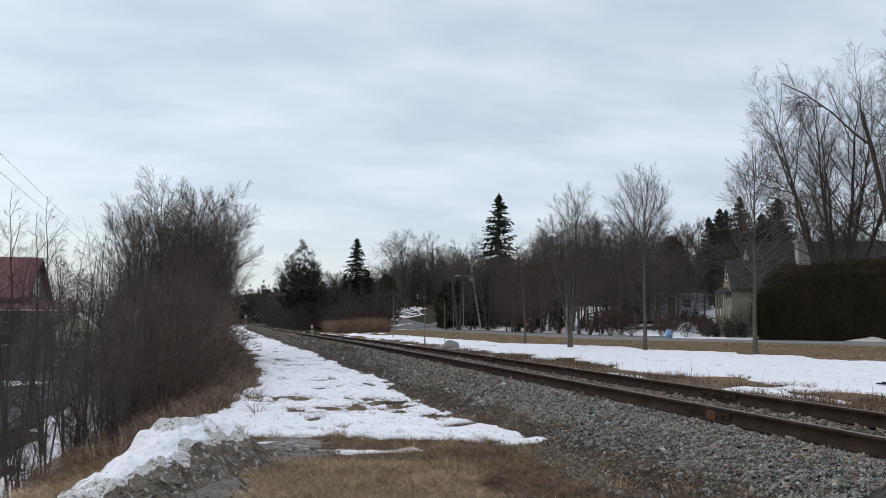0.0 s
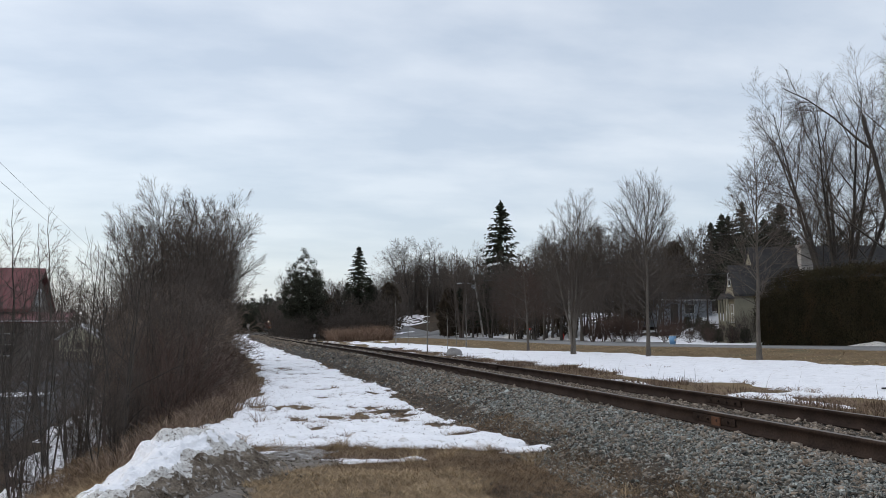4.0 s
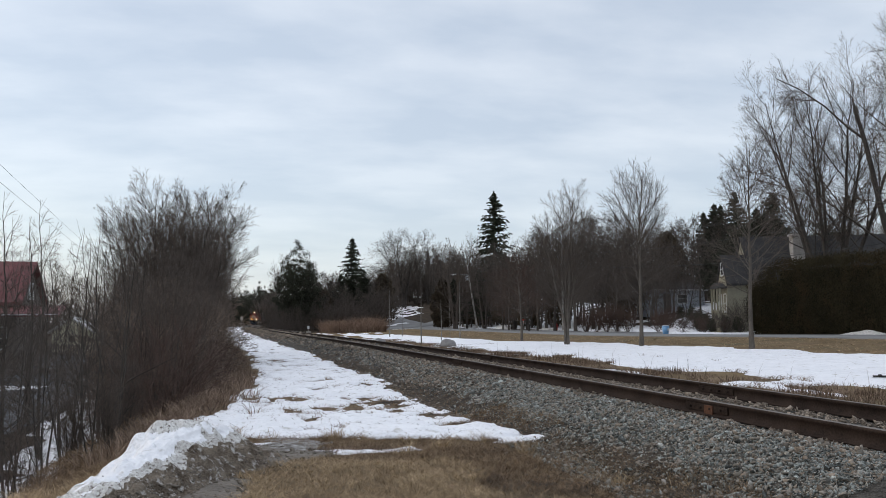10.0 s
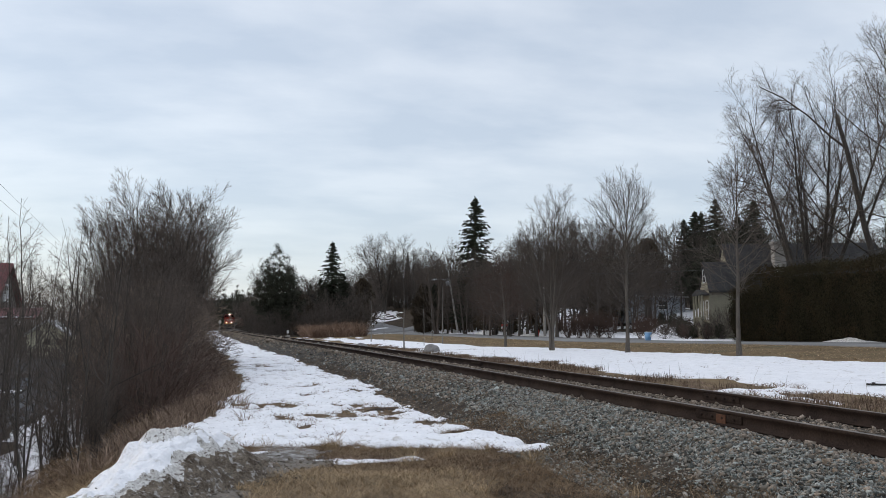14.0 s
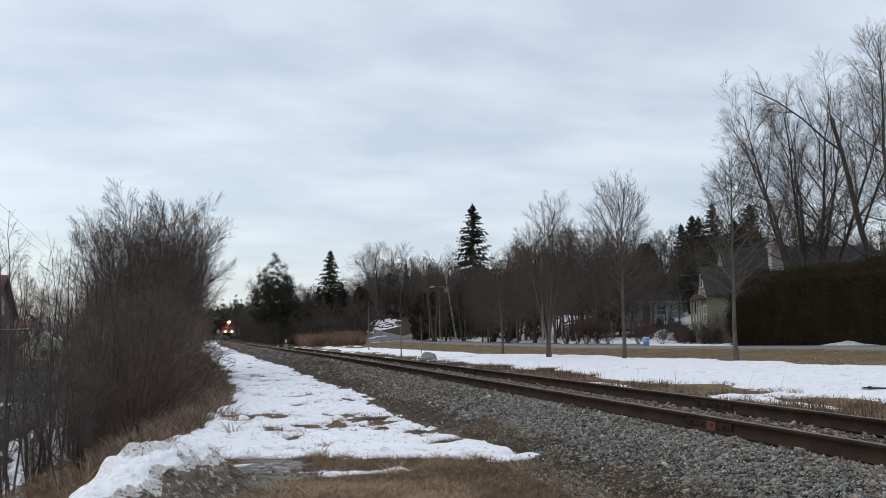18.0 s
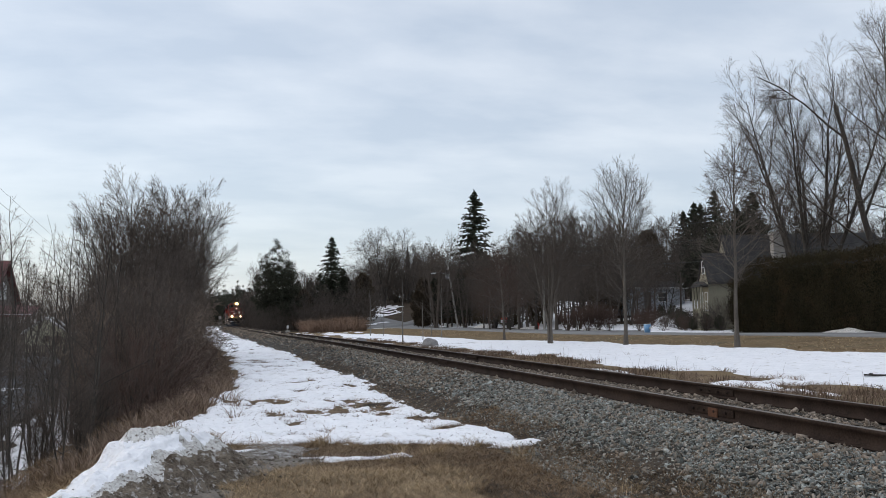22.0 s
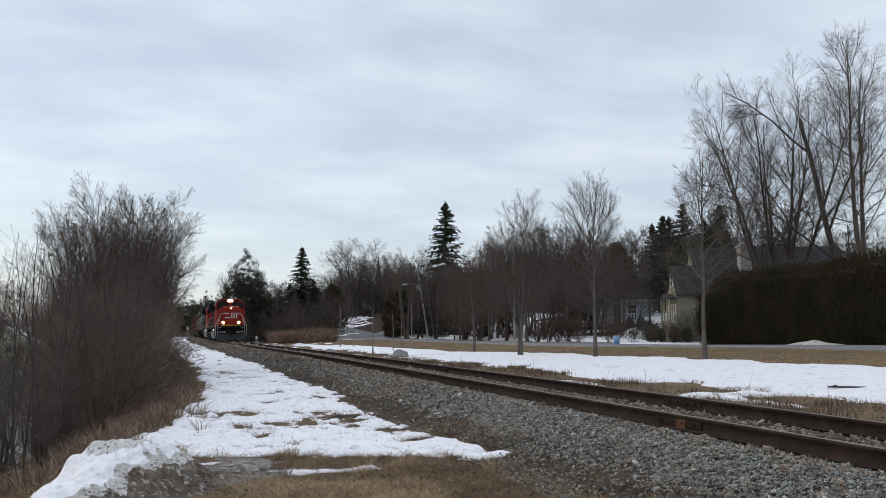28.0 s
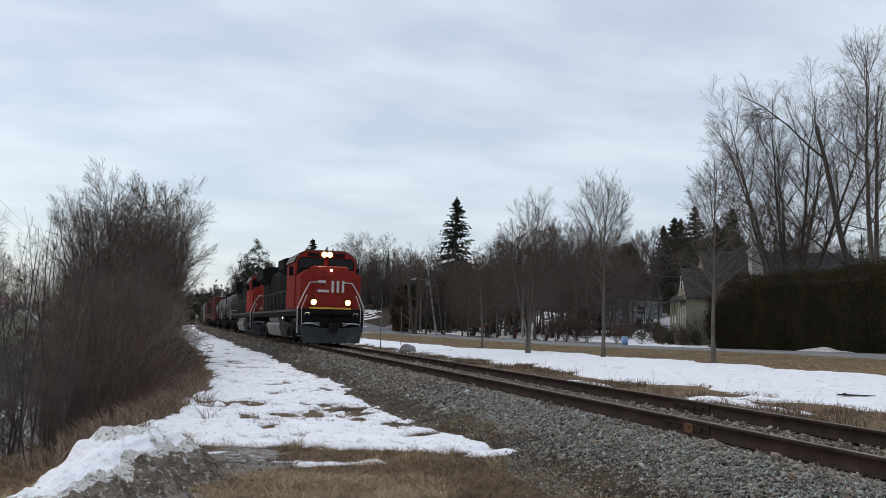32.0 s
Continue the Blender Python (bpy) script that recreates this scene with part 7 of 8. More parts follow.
M_RAILDARK = material("grimy_side_rail", (0.06, 0.058, 0.055), (0.12, 0.115, 0.11), 5, 50, 0.8)
# tank grey raised so its colour carries the sky light on the sloping flank
M_TANKSIDE = material("sky_lit_tank_grey", (0.12, 0.118, 0.115), (0.21, 0.206, 0.20), 2, 30, 0.6, 0, 0.2, 0.004, (0.12, 0.11, 0.10), 1.4, 0.58)
M_PLOUGH = material("scuffed_blue_grey_steel", (0.014, 0.016, 0.020), (0.036, 0.040, 0.047), 2, 30, 0.55, 0, 0.2, 0.004, (0.10, 0.09, 0.08), 2.2, 0.62)
# roof black lifted to grey, painting in the sky's reflection
M_ROOF = material("sky_sheen_roof_paint", (0.045, 0.044, 0.044), (0.095, 0.092, 0.09), 1.5, 30, 0.6)
for m_ in (M_BLACK, M_GRIME):
    m_.node_tree.nodes["Principled BSDF"].inputs["Specular IOR Level"].default_value = 0.03
M_STRIPE = plain("stripe_yellow", (0.62, 0.36, 0.03), 0.5)
M_LETTER = material("faded_white_marking", (0.42, 0.40, 0.38), (0.56, 0.54, 0.51), 4, 40, 0.6)
M_CABGLASS = plain("cab_glass", (0.006, 0.007, 0.008), 0.12)
M_CABGLASS.node_tree.nodes["Principled BSDF"].inputs["Specular IOR Level"].default_value = 0.15
M_HEADLIGHT = plain("headlight_glow", (1.0, 0.66, 0.30), 0.3, 0, 420)
# amber emission for the lens surrounds, imitating the halo of the lit lamps
M_LAMP_HALO = plain("lit_reflector", (1.0, 0.52, 0.13), 0.3, 0, 2.0)
M_DITCHLIGHT = plain("ditch_light_glow", (1.0, 0.60, 0.24), 0.3, 0, 380)
M_MARKER = plain("marker_glow", (1.0, 0.9, 0.75), 0.3, 0, 4)
M_LENS = plain("unlit_lens", (0.30, 0.29, 0.27), 0.15)
M_TANKGREY = material("tank_grey", (0.030, 0.030, 0.032), (0.062, 0.061, 0.062), 1.0, 20, 0.45, 0, 0.05, 0.003, (0.09, 0.08, 0.075), 0.8, 0.6)
M_TANKGREY.node_tree.nodes["Principled BSDF"].inputs["Specular IOR Level"].default_value = 0.06
M_OXIDE = material("boxcar_oxide_red", (0.085, 0.016, 0.013), (0.13, 0.026, 0.020), 1.0, 20, 0.7, 0, 0.15, 0.004, (0.10, 0.035, 0.026), 0.8, 0.58)
M_HOPPERGREY = material("hopper_grey", (0.17, 0.165, 0.155), (0.25, 0.24, 0.225), 1.0, 20, 0.7, 0, 0.1, 0.004)


def wheelset(parent, y, r=0.5):
    ws = part("wheelset", crod((-0.85, 0, 0), (0.85, 0, 0), 0.09, 0.09), M_GRIME, parent)
    ws.matrix_basis = pose(0, y, r)
    for s in (-1, 1):
        bm = crod((s * 0.70, 0, 0), (s * 0.83, 0, 0), r, r, sides=20)
        rod(bm, (s * 0.67, 0, 0), (s * 0.70, 0, 0), r + 0.025, r + 0.025, 20)
        for k in range(3):
            a = 2.1 * k
            rod(bm, (s * 0.80, 0.6 * r * math.cos(a), 0.6 * r * math.sin(a)), (s * 0.845, 0.6 * r * math.cos(a), 0.6 * r * math.sin(a)), 0.05, 0.05, 6)
        part("wheel", bm, M_GRIME, ws)


def bogie(parent, y, axles, r=0.5):
    half = axles[-1] + 0.55
    for s in (-1, 1):
        o = [(y - half, 0.55), (y - half + 0.3, 0.32), (y + half - 0.3, 0.32), (y + half, 0.55), (y + half, 0.75), (y + 0.5, 0.95), (y - 0.5, 0.95), (y - half, 0.75)]
        part("side_frame", cprism(o, "x", s * 0.95 if s > 0 else -1.12, 1.12 if s > 0 else -0.95), M_GRIME, parent)
        for a in axles:
            part("journal_box", cbox(s * 1.12, s * 1.24, y + a - 0.18, y + a + 0.18, 0.36, 0.66, 0.03), M_GRIME, parent)
    for a in axles:
        wheelset(parent, y + a, r)


def coupler(parent, y, way):
    bm = cbox(-0.14, 0.14, y, y + way * 0.75, 0.74, 0.98, 0.03)
    box(bm, -0.2, 0.2, y + way * 0.55, y + way * 0.85, 0.68, 1.04, 0.04)
    part("coupler", bm, M_GRIME, parent)


def locomotive(lit, label):
    L = tagged(new("locomotive"), label, "locomotive")
    # frame, pilot and steps
    part("frame", cbox(-1.52, 1.52, 0.55, 21.6, 1.35, 1.68, 0.03), M_BLACK, L)
    part("pilot", cprism([(-1.50, 0.60), (1.50, 0.60), (1.55, 0.95), (1.55, 1.66), (-1.55, 1.66), (-1.55, 0.95)], "y", 0.42, 0.62), M_BLACK, L)
    plow = bmesh.new()
    for s in (-1, 1):
        w = [plow.verts.new(c) for c in ((0, -0.14, 0.10), (s * 1.36, 0.30, 0.10), (s * 1.55, 0.40, 0.92), (0, 0.10, 0.80), (s * 0.42, -0.02, 0.80), (s * 0.42, 0.0, 0.10))]
        plow.faces.new((w[0], w[5], w[4], w[3]))
        plow.faces.new((w[5], w[1], w[2], w[4]))
    bmesh.ops.remove_doubles(plow, verts=plow.verts[:], dist=0.001)
    bmesh.ops.recalc_face_normals(plow, faces=plow.faces)
    bmesh.ops.solidify(plow, geom=plow.faces[:], thickness=0.03)
    part("plough", plow, M_PLOUGH, L, "scuffed blue-grey snow plough")
    for s in (-1, 1):
        part("uncoupling_lever", pipe([(s * 1.40, 0.36, 0.98), (s * 0.95, 0.36, 1.02), (s * 0.55, 0.34, 0.92)], 0.022), M_RAILING, L, "white uncoupling lever")
        part("grab_iron", pipe([(s * 1.05, 0.40, 1.40), (s * 1.05, 0.34, 1.50), (s * 1.25, 0.34, 1.50), (s * 1.25, 0.40, 1.40)], 0.02), M_RAILING, L, "white grab iron")
    part("anticlimber", cbox(-0.95, 0.95, 0.25, 0.55, 1.42, 1.62, 0.03), M_BLACK, L)
    coupler(L, 0.42, -1)
    part("hose", pipe([(0.35, 0.40, 0.9), (0.42, 0.20, 0.6), (0.40, 0.15, 0.35)], 0.03), M_BLACK, L)
    part("hose", pipe([(-0.35, 0.40, 0.9), (-0.42, 0.20, 0.6), (-0.40, 0.15, 0.35)], 0.03), M_BLACK, L)
    for s in (-1, 1):
        for k in range(4):
            st = part("step", cbox(s * 1.12, s * 1.56, 0.62, 0.98, 0.40 + 0.29 * k, 0.44 + 0.29 * k), M_BLACK, L)
            part("step_edge", cbox(s * 1.14, s * 1.54, 0.598, 0.62, 0.40 + 0.29 * k, 0.44 + 0.29 * k), M_RAILING, st, "white step edge")
        part("step_well", cbox(s * 1.08, s * 1.12, 0.62, 1.05, 0.3, 1.6), M_BLACK, L)
        part("handrail", pipe([(s * 1.58, 0.50, 0.55), (s * 1.60, 0.50, 1.75), (s * 1.30, 0.52, 2.45), (s * 1.02, 0.66, 2.95), (s * 0.55, 0.66, 2.98)], 0.028), M_RAILING, L, "white bent handrail")
        part("handrail", pipe([(s * 1.40, 0.44, 0.70), (s * 1.42, 0.44, 1.70), (s * 1.18, 0.48, 2.35)], 0.024), M_RAILING, L, "white grab rail")
        part("deck_trim", cbox(s * 0.55, s * 1.25, 0.40, 0.44, 1.02, 1.05), M_RAILING, L)
    # nose
    part("nose", cprism([(-1.47, 1.72), (1.47, 1.72), (1.47, 3.32), (1.12, 3.58), (-1.12, 3.58), (-1.47, 3.32)], "y", 0.84, 2.7), M_RED, L)
    nb = bmesh.new()
    prism(nb, [(0.74, 1.72), (0.99, 1.72), (2.2, 1.72), (2.2, 3.78), (0.99, 3.78), (0.82, 3.70)], "x", -0.86, 0.86)
    bmesh.ops.bevel(nb, geom=nb.edges[:], offset=0.05, segments=2, affect="EDGES")
    nose = part("nose_box", nb, M_RED, L)
    part("nose_door", cbox(-0.30, 0.22, 0.715, 0.78, 1.85, 3.35, 0.015), M_RED, nose)
    part("headlamp", cbox(-0.06, 0.06, 0.735, 0.79, 3.52, 3.60), M_MARKER if lit else M_LENS, nose)
    part("yellow_stripe", cbox(-1.0, 1.0, 0.66, 0.72, 1.70, 1.78), M_STRIPE, L, "yellow sill stripe")
    part("sill", cbox(-1.5, 1.5, 0.5, 0.98, 1.62, 1.70, 0.01), M_BLACK, L)
    # plain bars stand for the maker's mark on the nose
    mk = bmesh.new()
    for x0, x1, a, b in ((-0.64, -0.26, 2.94, 3.06), (-0.64, -0.10, 2.50, 2.62), (0.02, 0.14, 2.50, 3.06), (0.27, 0.39, 2.50, 3.06), (0.52, 0.64, 2.50, 3.06)):
        box(mk, x0, x1, 0.690, 0.712, a, b)
    part("marking", mk, M_LETTER, nose, "white bars on the nose")
    # cab
    cab = part("cab", cprism([(-1.52, 1.72), (1.52, 1.72), (1.52, 4.02), (1.34, 4.36), (0.95, 4.58), (-0.95, 4.58), (-1.34, 4.36), (-1.52, 4.02)], "y", 2.15, 5.0), M_RED, L)
    part("cab_roof", cprism([(-1.57, 4.00), (-1.37, 4.38), (-0.96, 4.60), (0.96, 4.60), (1.37, 4.38), (1.57, 4.00), (1.60, 4.03), (1.40, 4.42), (0.97, 4.645), (-0.97, 4.645), (-1.40, 4.42), (-1.60, 4.03)], "y", 2.25, 5.1), M_ROOF, cab, "dark roof with sky sheen in its grey")
    for s in (-1, 1):
        x0, x1 = (0.15, 1.34)
        part("windscreen_seal", cprism([(s * 0.11, 3.70), (s * 1.40, 3.66), (s * 1.41, 4.06), (s * 1.27, 4.25), (s * 0.11, 4.27)], "y", 2.125, 2.155), M_BLACK, cab)
        ws = part("windscreen", cprism([(s * x0, 3.74), (s * x1, 3.70), (s * 1.36, 4.04), (s * 1.24, 4.21), (s * x0, 4.23)], "y", 2.10, 2.16), M_CABGLASS, cab)
        part("wiper", cbox(s * 0.45, s * 0.48, 2.07, 2.10, 3.76, 4.15), M_GRIME, ws)
        part("side_window", cbox(s * 1.495, s * 1.515, 2.9, 3.75, 3.3, 3.95, 0.01), M_CABGLASS, cab)
        part("side_window", cbox(s * 1.495, s * 1.515, 3.9, 4.6, 3.3, 3.95, 0.01), M_CABGLASS, cab)
        part("mirror", cbox(s * 1.55, s * 1.75, 2.6, 2.64, 3.35, 3.8, 0.01), M_BLACK, cab)
        part("number_plate", cbox(s * 0.40, s * 0.92, 2.085, 2.14, 4.32, 4.49, 0.01), M_BLACK, cab, "dark number board")
        dl = part("ditch_light_housing", crod((s * 0.82, 0.62, 2.02), (s * 0.82, 0.98, 2.02), 0.17, 0.17, sides=16), M_BLACK, L)
        part("lens", crod((s * 0.82, 0.60, 2.02), (s * 0.82, 0.635, 2.02), 0.08, 0.08, sides=16), M_DITCHLIGHT if lit else M_LENS, dl, "glowing ditch light" if lit else "unlit ditch light")
        # wider ring behind the lens; when lit its glow stands in for halo
        part("reflector", crod((s * 0.82, 0.612, 2.02), (s * 0.82, 0.64, 2.02), 0.145, 0.145, sides=16), M_LAMP_HALO if lit else M_LENS, dl)
    for s in (-1, 1):
        part("glare_panel", cbox(s * 0.90, s * 1.44, 2.125, 2.16, 3.40, 3.66, 0.01), M_GRIME, cab, "dull grey panel below the windscreen")
    hh = part("headlight_housing", cbox(-0.33, 0.33, 2.0, 2.35, 4.25, 4.58, 0.04), M_RED, cab)
    for s in (-1, 1):
        part("lens", crod((s * 0.135, 1.97, 4.41), (s * 0.135, 2.02, 4.41), 0.098, 0.098, sides=16), M_HEADLIGHT if lit else M_LENS, hh, "glowing headlight" if lit else "unlit headlight")
        part("reflector", crod((s * 0.135, 1.985, 4.41), (s * 0.135, 2.03, 4.41), 0.14, 0.14, sides=16), M_LAMP_HALO if lit else M_LENS, hh)
    part("horn", pipe([(0.2, 3.6, 4.66), (0.2, 3.1, 4.86)], 0.06), M_GREYMETAL, cab)
    part("aerial", crod((0.7, 4.2, 4.6), (0.7, 4.2, 4.9), 0.10, 0.06), M_RAILING, cab)
    # hoods
    part("electrical_cabinet", cbox(-1.05, 1.05, 5.0, 7.0, 1.70, 4.35, 0.06), M_BLACK, L)
    part("dynamic_brake", cprism([(-1.0, 1.7), (1.0, 1.7), (1.05, 3.7), (1.45, 3.95), (1.45, 4.5), (1.0, 4.62), (-1.0, 4.62), (-1.45, 4.5), (-1.45, 3.95), (-1.05, 3.7)], "y", 7.0, 9.4), M_BLACK, L)
    part("engine_hood", cprism([(-0.95, 1.70), (0.95, 1.70), (0.95, 3.95), (0.7, 4.25), (-0.7, 4.25), (-0.95, 3.95)], "y", 9.4, 16.6), M_BLACK, L)
    part("exhaust_stack", cbox(-0.35, 0.35, 10.8, 11.6, 4.2, 4.72, 0.04), M_GRIME, L)
    part("radiator", cprism([(-0.98, 1.7), (0.98, 1.7), (1.0, 3.55), (1.5, 3.85), (1.5, 4.45), (1.1, 4.66), (-1.1, 4.66), (-1.5, 4.45), (-1.5, 3.85), (-1.0, 3.55)], "y", 16.6, 20.6), M_BLACK, L)
    part("rear_panel", cbox(-0.98, 0.98, 20.6, 21.2, 1.7, 4.1, 0.05), M_RED, L, "red rear end")
    for s in (-1, 1):
        for k in range(10):
            y = 9.7 + k * 0.68
            part("hood_door", cbox(s * 0.95, s * 0.985, y, y + 0.60, 1.9, 3.8, 0.012), M_BLACK, L)
        for k in range(4):
            part("vent_panel", cprism([(5.2 + k * 0.42, 1.72), (5.42 + k * 0.42, 1.72), (5.42 + k * 0.42, 4.2), (5.2 + k * 0.42, 4.2)], "x", s * 1.05 if s > 0 else -1.066, 1.066 if s > 0 else -1.05), M_BLACK, L)
        rl = part("handrail", pipe([(s * 1.5, 5.2, 2.68), (s * 1.5, 21.0, 2.68)], 0.022), M_RAILDARK, L, "grimy side handrail")
        for k in range(10):
            part("stanchion", crod((s * 1.5, 5.3 + k * 1.72, 1.66), (s * 1.5, 5.3 + k * 1.72, 2.68), 0.02, 0.02, sides=6), M_RAILDARK, rl)
        part("air_tank", crod((s * 1.22, 8.6, 1.20), (s * 1.22, 13.2, 1.20), 0.17, 0.17, sides=14), M_TANKSIDE, L, "grey air tank in the same sky-lit tone")
        part("walkway_edge", cbox(s * 1.53, s * 1.56, 1.1, 21.4, 1.58, 1.69), M_RAILDARK, L, "worn walkway edge")
    part("fuel_tank", cprism([(-1.30, 0.30), (-1.05, 0.22), (1.05, 0.22), (1.30, 0.30), (1.48, 0.86), (1.40, 1.02), (-1.40, 1.02), (-1.48, 0.86)], "y", 8.0, 13.8), M_TANKSIDE, L, "pale grey fuel tank coloured as if sky-lit")
    part("marker", cbox(-1.53, -1.50, 6.2, 6.3, 1.22, 1.32), M_MARKER, L, "small white marker light")
    bogie(L, 4.3, (-1.95, 0.0, 1.95), 0.53)
    bogie(L, 17.6, (-1.95, 0.0, 1.95), 0.53)
    coupler(L, 21.6, 1)
    return L


def wagon_base(W, length):
    part("underframe", cbox(-0.35, 0.35, 0.5, length - 0.5, 0.85, 1.15), M_GRIME, W)
    for y in (2.0, length - 2.0):
        bogie(W, y, (-0.88, 0.88), 0.46)
    coupler(W, 0.5, -1)
    coupler(W, length - 0.5, 1)


def tank_wagon(paint, label, length=16.6, r=1.48):
    W = tagged(new("tank_wagon"), label, "tank wagon")
    wagon_base(W, length)
    k = 28
    prof = [(0.9, 0.35), (0.98, 0.75), (1.15, 1.12), (1.45, 1.4), (1.75, r), (length - 1.75, r), (length - 1.45, 1.4), (length - 1.15, 1.12), (length - 0.98, 0.75), (length - 0.9, 0.35)]
    bm = bmesh.new()
    rings = [[bm.verts.new((q * math.cos(2 * math.pi * j / k), y, 2.62 + q * math.sin(2 * math.pi * j / k))) for j in range(k)] for y, q in prof]
    for a, b in zip(rings, rings[1:]):
        for j in range(k):
            bm.faces.new((a[j], a[(j + 1) % k], b[(j + 1) % k], b[j]))
    bm.faces.new(rings[0])
    bm.faces.new(rings[-1])
    bmesh.ops.recalc_face_normals(bm, faces=bm.faces)
    shell = part("tank", bm, paint, W, "", True)
    for y in (4.4, 8.0, length - 4.4):
        bd = bmesh.new()
        bmesh.ops.create_cone(bd, cap_ends=True, segments=k, radius1=r + 0.02, radius2=r + 0.02, depth=0.5, matrix=Matrix.Translation((0, y, 2.62)) @ Matrix.Rotation(radians(90), 4, "X"))
        part("band", bd, M_BLACK, shell, "dark band round the tank")
    part("manway", crod((0, length / 2, 4.0), (0, length / 2, 4.45), 0.5, 0.5, sides=16), M_BLACK, W)
    pf = part("platform", cbox(-1.1, 1.1, length / 2 - 1.0, length / 2 + 1.0, 4.02, 4.08), M_BLACK, W)
    for s in (-1, 1):
        part("railing", pipe([(s * 1.1, length / 2 - 1, 4.05), (s * 1.1, length / 2 - 1, 4.75), (s * 1.1, length / 2 + 1, 4.75), (s * 1.1, length / 2 + 1, 4.05)], 0.025), M_RAILING, pf)
        part("ladder", cbox(s * 1.42, s * 1.5, length / 2 - 0.25, length / 2 + 0.25, 1.1, 4.0), M_BLACK, W)
        part("sill", cbox(s * 0.9, s * 1.45, 0.7, 2.6, 1.15, 1.3), M_BLACK, W)
        part("sill", cbox(s * 0.9, s * 1.45, length - 2.6, length - 0.7, 1.15, 1.3), M_BLACK, W)
        part("end_rail", pipe([(s * 1.4, 0.65, 1.2), (s * 1.4, 0.65, 2.1), (0, 0.65, 2.1)], 0.03), M_RAILING, W)
    return W


def box_wagon(paint, label, length=16.2, top=4.4):
    W = tagged(new("box_wagon"), label, "box wagon")
    wagon_base(W, length)
    part("body", cbox(-1.45, 1.45, 0.6, length - 0.6, 1.1, top, 0.04), paint, W)
    part("roof", cprism([(-1.5, top), (1.5, top), (0, top + 0.16)], "y", 0.55, length - 0.55), M_HOPPERGREY, W)
    for s in (-1, 1):
        for k in range(int((length - 1.6) / 0.9)):
            y = 0.9 + k * 0.9
            if abs(y - length / 2) > 1.8:
                part("side_post", cbox(s * 1.45, s * 1.52, y, y + 0.1, 1.15, top - 0.05), paint, W)
        dr = part("door", cbox(s * 1.45, s * 1.50, length / 2 - 1.5, length / 2 + 1.5, 1.2, top - 0.15, 0.01), paint, W)
        part("door_bar", cbox(s * 1.50, s * 1.54, length / 2 - 0.05, length / 2 + 0.05, 1.2, top - 0.2), M_BLACK, dr)
        for k in range(7):
            part("rung", cbox(s * 1.05, s * 1.40, 0.55, 0.6, 1.3 + k * 0.42, 1.34 + k * 0.42), M_BLACK, W)
    for k in range(4):
        part("end_rib", cbox(-1.4, 1.4, 0.53, 0.6, 1.5 + k * 0.7, 1.62 + k * 0.7), paint, W)
    return W


lead = locomotive(True, "red and black diesel locomotive with bright headlights hauling the train")
second = locomotive(False, "second red and black diesel locomotive coupled behind the first")
tank_a = tank_wagon(M_TANKGREY, "grey tank wagon with dark bands round its barrel")
box_a = box_wagon(M_OXIDE, "oxide-red box wagon with ribbed sides")
box_b = box_wagon(M_HOPPERGREY, "weathered grey box wagon", 18.0, 4.5)
tank_b = tank_wagon(M_BLACK, "black tank wagon with a railed platform")
PARK = pose(0, 0, 0)
CARS, back = [], 0.0
for car, length, again in ((lead, 22.2, False), (second, 22.2, False), (tank_a, 16.8, False), (tank_a, 16.8, True), (box_a, 16.4, False), (tank_b, 16.8, False), (box_a, 16.4, True), (box_b, 18.2, False), (tank_b, 16.8, True), (tank_a, 16.8, True), (box_b, 18.2, True), (box_a, 16.4, True)):
    CARS.append((copy_thing(car, PARK) if again else car, back, length))
    back += length + 0.35
for car, _, _ in CARS:
    car["group"] = "freight train"

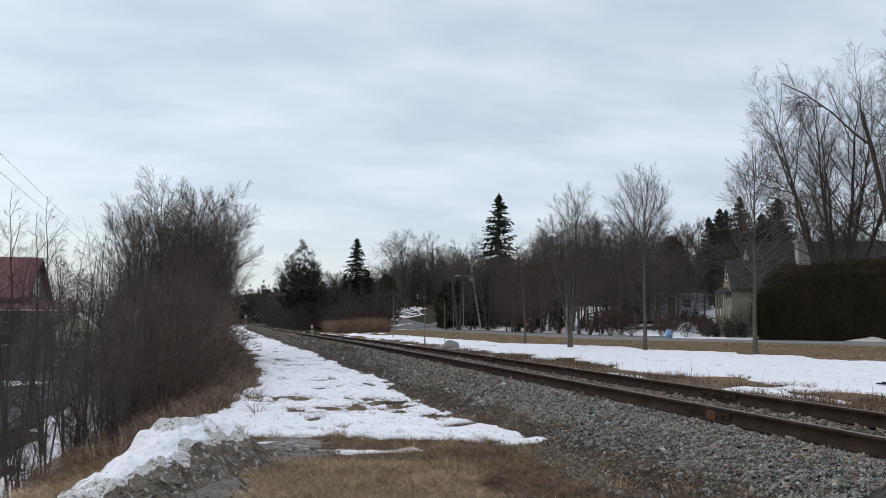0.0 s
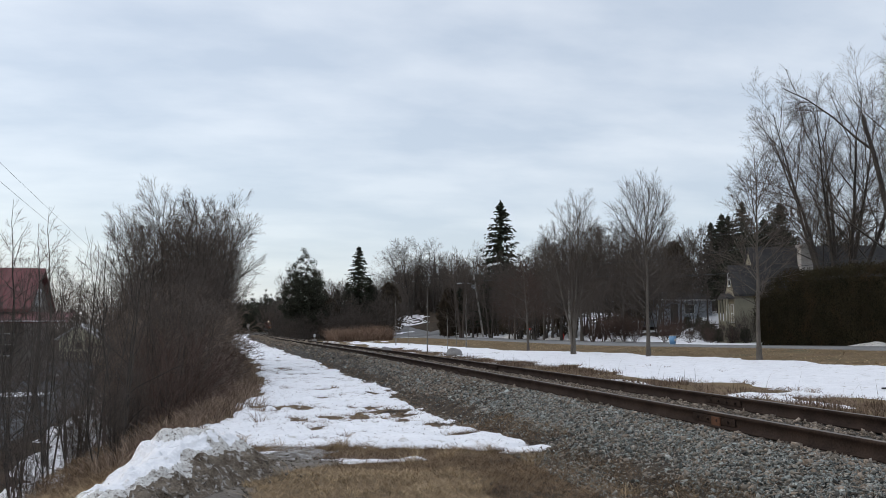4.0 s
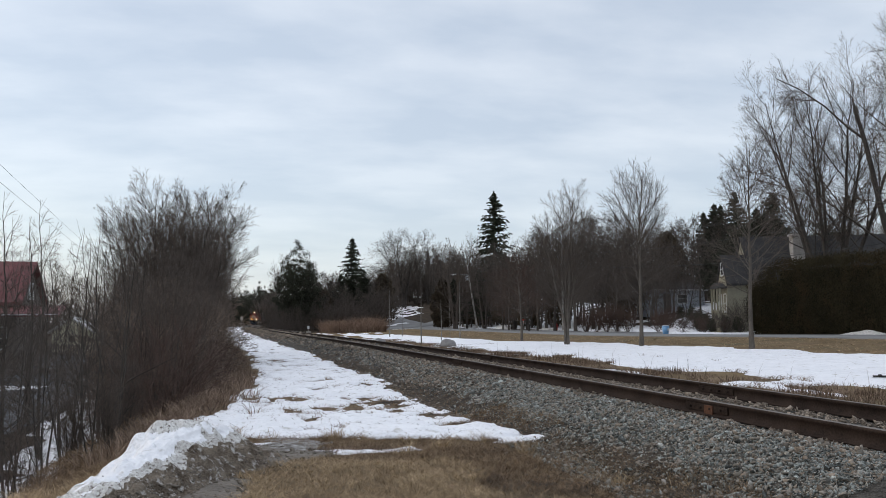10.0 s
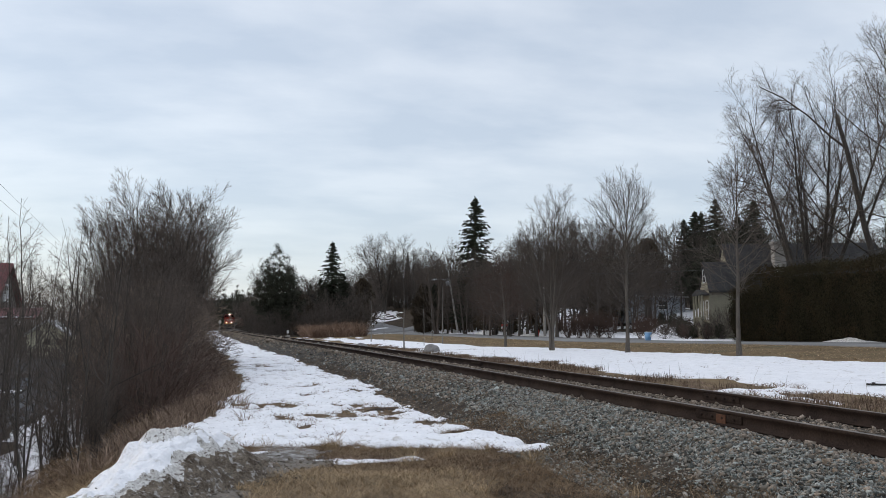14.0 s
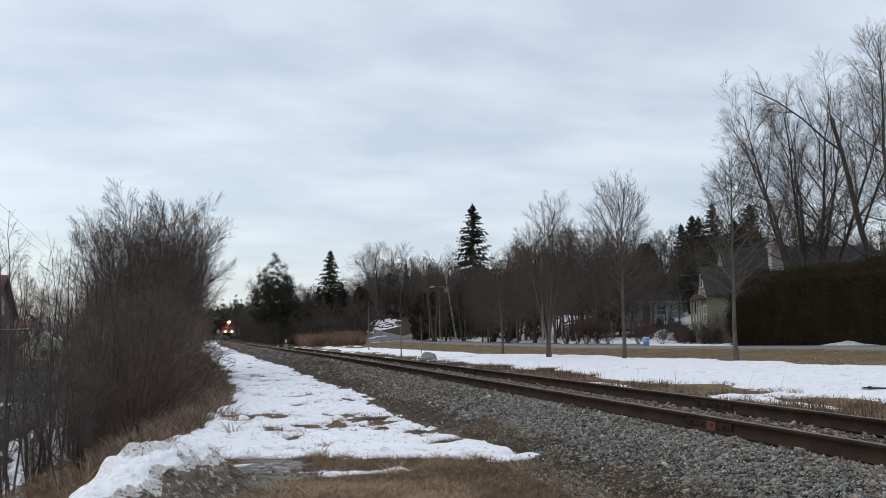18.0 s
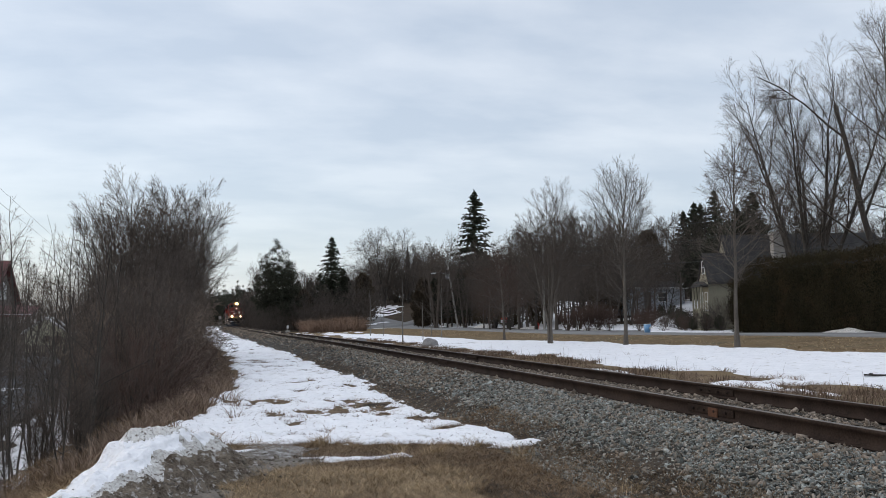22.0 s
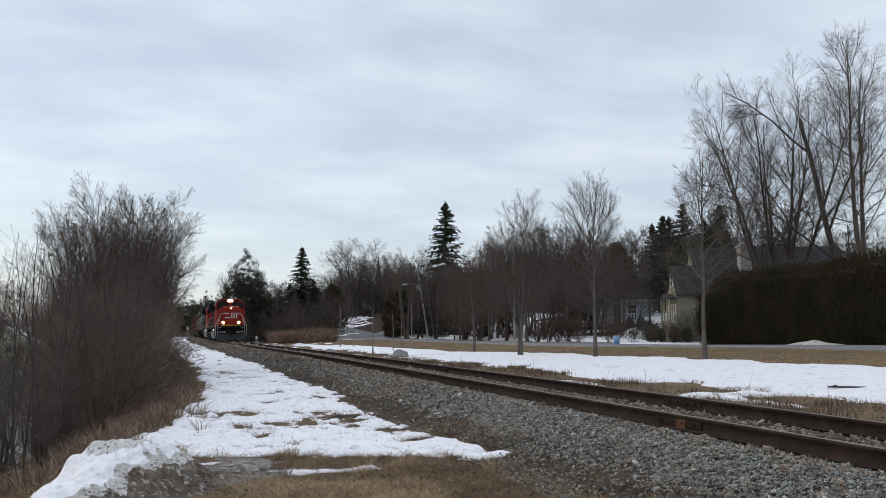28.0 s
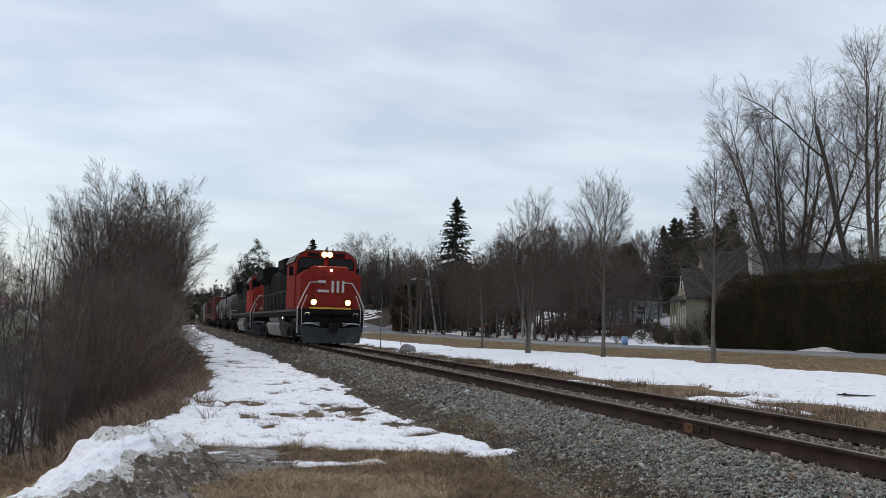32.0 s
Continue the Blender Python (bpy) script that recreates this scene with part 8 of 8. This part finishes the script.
# ---- rail joints ----
for side, y in ((-1, 9.15), (1, 11.3), (-1, 21.0), (1, 23.2), (-1, 33.0), (1, 35.0)):
    x = float(track_x(y)) + side * GAUGE / 2
    bar = under("joint_bar", bpy.data.meshes.new("joint_bar"), track, "bolted joint bar")
    bm = bmesh.new()
    for s in (-1, 1):
        box(bm, x + s * 0.012, x + s * 0.034, y - 0.46, y + 0.46, RAIL_Z - 0.135, RAIL_Z - 0.045, 0.004)
    bm.to_mesh(bar.data)
    bm.free()
    bar.data.materials.append(M_RAIL)
    for k in range(4):
        part("bolt", crod((x - 0.06, y - 0.33 + 0.22 * k, RAIL_Z - 0.09), (x + 0.06, y - 0.33 + 0.22 * k, RAIL_Z - 0.09), 0.017, 0.017, sides=6), M_RAIL, bar)
M_COPPER = material("rust_orange_patch", (0.085, 0.042, 0.027), (0.14, 0.070, 0.044), 10, 60, 0.8, 0, 0.2, 0.003)
part("bond_clamp", cbox(float(track_x(9.1)) - GAUGE / 2 - 0.052, float(track_x(9.1)) - GAUGE / 2 - 0.034, 8.98, 9.16, RAIL_Z - 0.155, RAIL_Z - 0.05, 0.004), M_COPPER, track, "rust-orange rail bond")

# single stones of the shoulder nearest the trail
stone_meshes = []
for k in range(8):
    sv_, sf_ = stones_at(g, np.zeros(1), np.zeros(1), np.zeros(1), np.full(1, 0.042))
    stone_meshes.append(np_mesh("stone", sv_, sf_, M_STONE))
for k in range(300):
    u, y = float(g.uniform(-2.6, -1.0)), float(g.uniform(4.5, 10.5))
    x = float(track_x(y)) + u
    s = under("stone", stone_meshes[k % 8], ballast_bed, "", pose(x, y, float(max(ballast_z(u, y), gz(x, y))) + 0.03, 0, 0, float(g.uniform(0, 360))))
    q = float(g.uniform(0.7, 1.35))
    s.scale = (q, q, q)


def run(t):
    """Metres from the camera's line to the train's front at t seconds."""
    left = 32 - t
    return 38.8 + (13.7 * left - 0.17 * left**2 if left < 5 else 4.25 + 12.0 * left)


def motions():
    """The train rolls steadily towards the camera along the curve of the track, its wheels turning."""
    for car, behind, length in CARS:
        rows = []
        for k in range(65):
            t = k * 0.5
            y = run(t) + behind
            x0, x1 = float(track_x(y + 3)), float(track_x(y + length - 3))
            turn = math.degrees(math.atan2(-(x1 - x0), length - 6))
            x = x0 - (x1 - x0) / (length - 6) * 3
            rows.append((t, pose(x, y, RAIL_Z, 0, 0, turn)))
        walk(car, rows)
        for axle in car.children:
            if axle.name.startswith("wheelset"):
                y, r0 = axle.location.y, axle.location.z
                walk(axle, [(k / FPS, pose(0, y, r0, math.degrees((run(0) - run(k / FPS)) / r0))) for k in range(32 * FPS + 1)])


motions()
